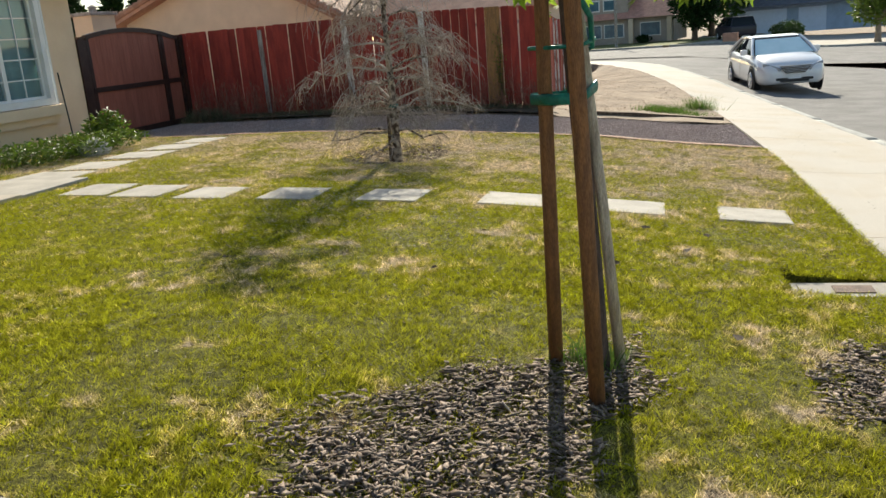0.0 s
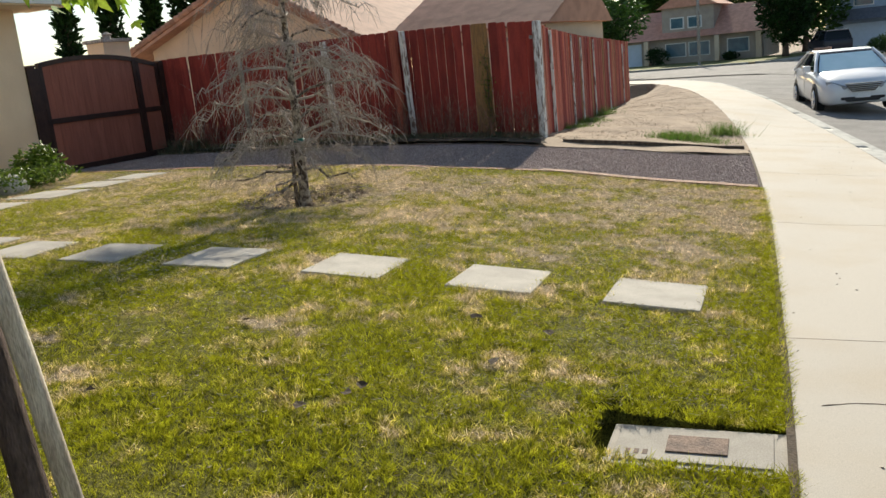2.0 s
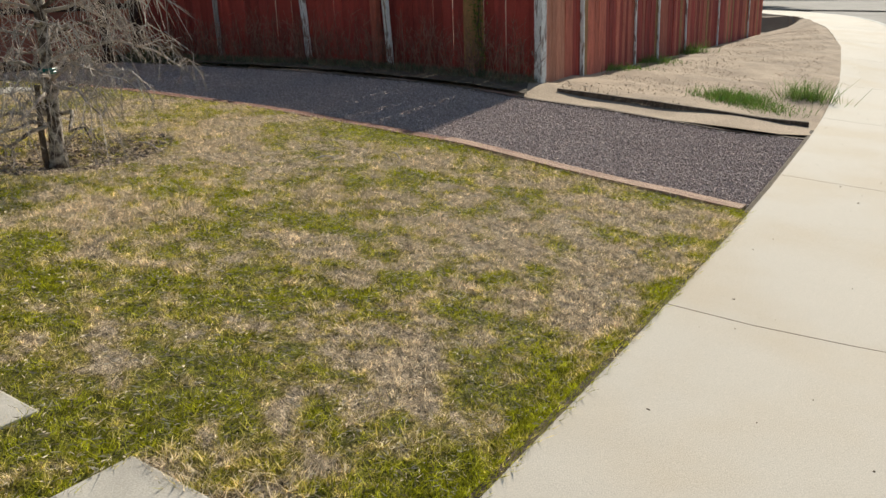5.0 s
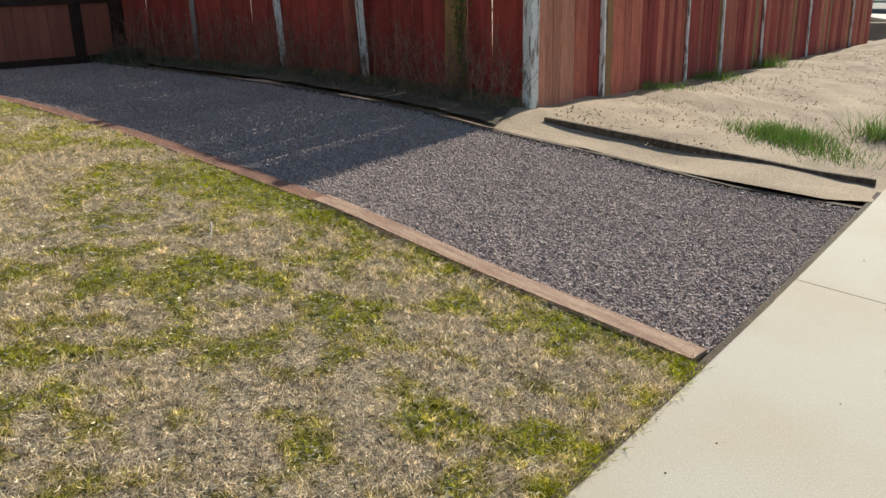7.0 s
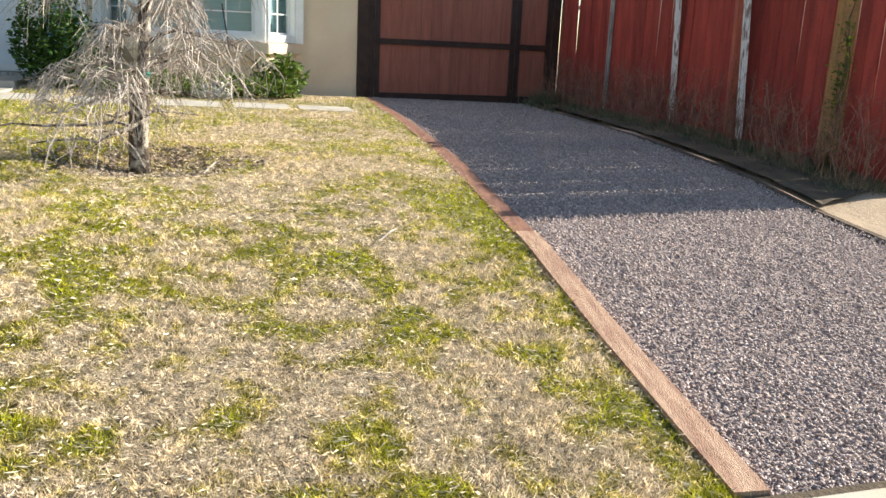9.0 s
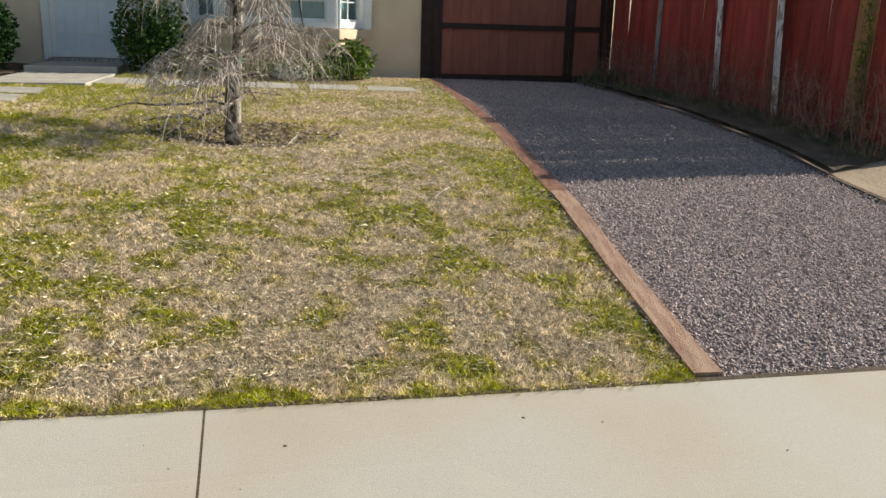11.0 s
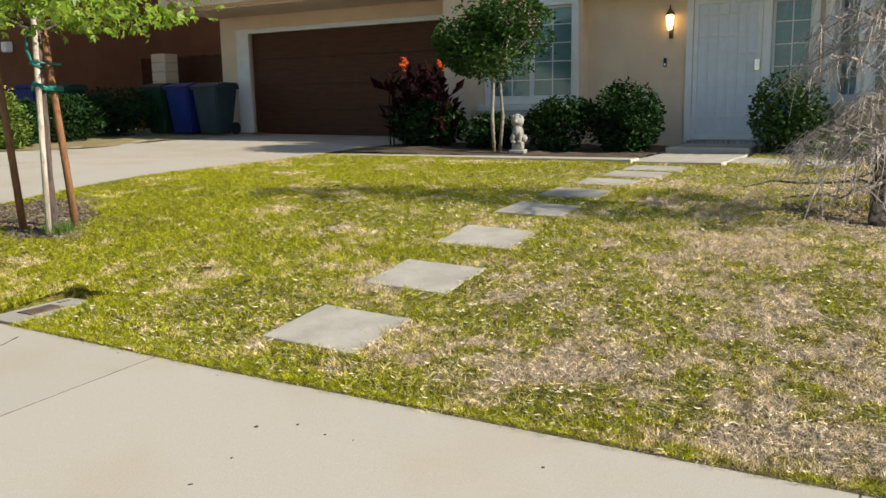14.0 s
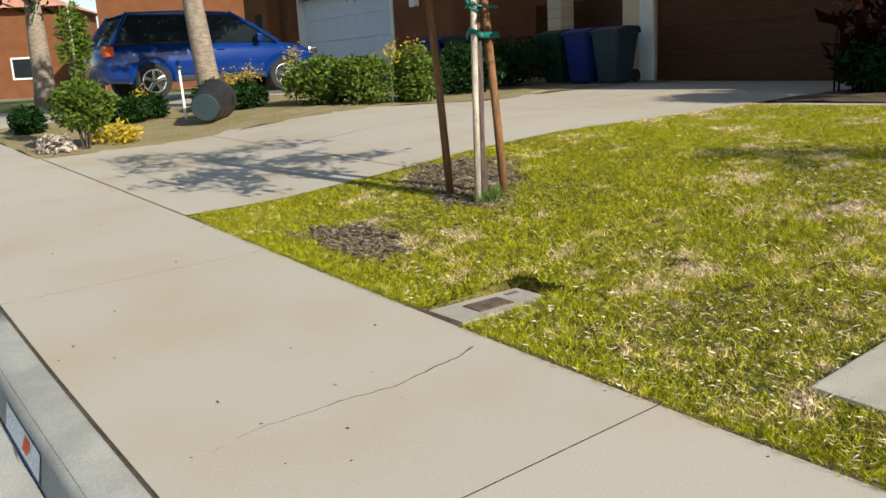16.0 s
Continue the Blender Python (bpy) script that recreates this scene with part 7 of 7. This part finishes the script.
tuft("weed_clump", 8.25, 1.75, 0.2, 1300, 0.13, WEED, "lush green weeds on the dirt verge", 1)
tuft("weed_clump", 8.0, 1.3, 0.2, 500, 0.10, WEED, "low green weeds on the dirt verge", 2)
tuft("weed_clump", 9.15, 1.25, 0.14, 500, 0.28, WEED, "tall grey-green weeds at the sidewalk", 3)
tuft("weed_clump", 9.6, 4.0, 0.18, 500, 0.14, WEED, "green weeds at the foot of the fence", 4)
tuft("weed_clump", 11.2, 4.35, 0.2, 500, 0.16, WEED, "green weeds at the foot of the fence", 5)
tuft("weed_clump", 13.6, 4.85, 0.15, 300, 0.25, WEED, "green weeds at the foot of the fence", 6)
tuft("weed_clump", -3.68, 0.1, 0.07, 260, 0.12, WEED, "green weeds round the trunk of the young tree", 7)
# weeds along the front fence
g = np.random.default_rng(15)
ts = g.uniform(0, 1, 30000)
fl = line(*FENCE1)
F = np.array([fl(k) for k in ts])
off = np.abs(g.normal(0, 0.2, len(F))) + 0.03
hh = g.uniform(0.04, 0.19, len(F)) * (1 + 1.2 * (wave(F[:, 0], F[:, 1], 5, 3) > 0.25))
DULL = mat("dull_weed", (0.075, 0.115, 0.06), (0.24, 0.19, 0.125), 6, 0.8, 0, rand=0.4, island=True, leaf=0.2)
tagged(blades("fence_weeds", F[:, 0] - off, F[:, 1] - off * 0.2, hh * 0.7, 0.006, 1.0, DULL, g), "dark green weeds along the foot of the fence", "weed", kind="stuff")
v, f = [], []
for k in range(400):
    fx, fy = fl(g.uniform(0, 0.97))
    o = g.uniform(0.05, 0.4)
    px, py = fx - o, fy - o * 0.2
    pz = gz(px, py)
    hgt = g.uniform(0.2, 0.75)
    e = Vector((g.normal(0, 0.12), g.normal(0, 0.12), hgt))
    b0 = Vector((px, py, pz))
    tube(v, f, [b0, b0 + e * 0.5 + Vector((g.normal(0, 0.03), g.normal(0, 0.03), 0)), b0 + e], (0.004, 0.003, 0.0015), 3)
    for _ in range(8):
        c0 = b0 + e * g.uniform(0.25, 0.98)
        tube(v, f, [c0, c0 + Vector((g.normal(0, 0.06), g.normal(0, 0.06), g.uniform(0.03, 0.12)))], (0.0022, 0.0012), 3)
tagged(mesh_ob("dry_weed_stalks", v, f, mat("red_dry_stalk", (0.27, 0.15, 0.105), (0.17, 0.08, 0.06), 9, 0.9, 0, rand=0.4, island=True)), "dry reddish weed stalks against the fence", "weed", kind="stuff")
# small dark specks and leaves on the sidewalk
g = np.random.default_rng(19)
P = np.array([edge(q, o) for q, o in zip(g.uniform(-12, 14, 170), g.uniform(0.03, 1.45, 170))])
tagged(pebbles("sidewalk_specks", P[:, 0], P[:, 1], g.uniform(0.003, 0.010, len(P)), SOIL, np.full(len(P), 0.014), g, 0.25), "scattered dark leaf specks on the concrete", "litter", kind="stuff")
# sidewalk crack
v, f = [], []
CRACK = line(*[(-1.49, -1.3), (-1.43, -1.39), (-1.38, -1.55), (-1.31, -1.73), (-1.31, -1.91), (-1.29, -2.04), (-1.27, -2.17), (-1.26, -2.27), (-1.2, -2.39), (-1.13, -2.51)])
pts = []
for k in range(40):
    ex_, ey_ = CRACK(k / 39)
    ex_ += 0.012 * noise.noise((k * 0.6, 3, 1))
    pts.append((ex_, ey_, gz(ex_, ey_) + 0.0115))
tube(v, f, pts, [0.0075 * max(0.12, 1 - k / 42) * (0.4 + 0.9 * abs(noise.noise((k * 0.7, 9, 2)))) for k in range(40)], 4)
tagged(mesh_ob("sidewalk_crack", v, f, SOIL), "thin irregular crack across one slab", "crack", kind="structure")
# creeper climbing the bare yellowish boards
v, f, cs = [], [], []
for k in range(5):
    fx, fy = fl(g.uniform(0.095, 0.135))
    pts = [(fx - 0.03 + g.normal(0, 0.006), fy + 0.02 * k - 0.04 + g.normal(0, 0.025), gz(fx, fy) + q) for q in np.linspace(0, g.uniform(0.8, 1.45), 9)]
    tube(v, f, pts, [0.004] * 9, 4)
    cs += [(px - 0.02 + g.normal(0, 0.015), py + g.normal(0, 0.04), pz + g.normal(0, 0.04)) for px, py, pz in pts for _ in range(11)]
ivy = thing("creeper", "thin green creeper climbing the bare fence board", "climbing plant")
part("stems", (v, f), DEADBARK, ivy)["kind"] = "stuff"
part("foliage", leaves(cs, 0.022, g, 1.5), LEAF_M, ivy)["kind"] = "stuff"
# soil under the weeds at the front fence
tagged(sheet("fence_soil", line((6.04, 3.0), (5.95, 4.5), (5.73, 7.5), (5.56, 9.9)), line((6.84, 3.56), (6.74, 4.9), (6.6, 6.6), (5.98, 10.2)), 40, 6, SOIL, 0.05, bow=lambda x, y: 0.02 * noise.noise((x * 5, y * 5, 2))), "dark soil along the foot of the fence", "soil", kind="structure")
# single fallen leaves and sticks on the turf
g = np.random.default_rng(23)
for x, y in [(-2.28, 0.35), (-1.67, -0.0), (-1.17, 0.35), (-1.79, 1.32), (-3.19, -0.43), (-2.19, 0.34), (-3.02, 2.52), (-2.78, 1.25), (-2.47, 0.43), (-1.21, -0.06)]:
    v, f = [], []
    for a in np.linspace(0, 5.2, 6):
        r = g.uniform(0.02, 0.045)
        v.append((r * math.cos(a), r * math.sin(a) * 0.7, g.uniform(0.0, 0.018)))
    v.append((0, 0, 0.004))
    ob = mesh_ob("fallen_leaf", v, [(q, (q + 1) % 6, 6) for q in range(6)], SOIL)
    ob.matrix_world = pose(x, y, gz(x, y) + 0.026, 0, 0, g.uniform(0, 360))
    tagged(ob, "curled dark brown dead leaf on the turf", "leaf", "fallen leaves")
for a, b in [((3.05, 1.87), (3.15, 2.06)), ((2.65, 2.29), (2.73, 2.18)), ((2.0, 3.14), (2.03, 3.47)), ((-4.31, 0.33), (-4.36, 0.25))]:
    v, f = [], []
    m_ = ((a[0] + b[0]) / 2 + 0.01, (a[1] + b[1]) / 2)
    tube(v, f, [(*a, gz(*a) + 0.02), (*m_, gz(*m_) + 0.04), (*b, gz(*b) + 0.03)], (0.004, 0.005, 0.003), 5)
    tagged(mesh_ob("stick", v, f, TWIG), "pale dry stick lying in the grass", "stick", "sticks on the lawn")
# painted house number on the kerb face
kn = thing("kerb_number", "worn white and blue address paint on the kerb face", "painted sign", pose(0, 0, 0))


def kerb_patch(name, s0, s1, z0, z1, lift, material):
    v, f = [], []
    for k in range(7):
        s = s0 + (s1 - s0) * k / 6
        px, py = edge(s, 1.684 + lift)
        qx, qy = edge(s, 1.668 + lift)
        v += [(px, py, gz(px, py) + z0), (qx, qy, gz(qx, qy) + z1)]
    f = [(2 * k, 2 * k + 2, 2 * k + 3, 2 * k + 1) for k in range(6)]
    part(name, (v, f), material, kn)


kerb_patch("white_field", -1.75, -1.2, -0.13, -0.035, 0.002, SIGN)
kerb_patch("blue_field", -1.75, -1.2, -0.145, -0.10, 0.004, BIN_B)
kerb_patch("orange_mark", -1.42, -1.34, -0.09, -0.045, 0.005, PETAL)
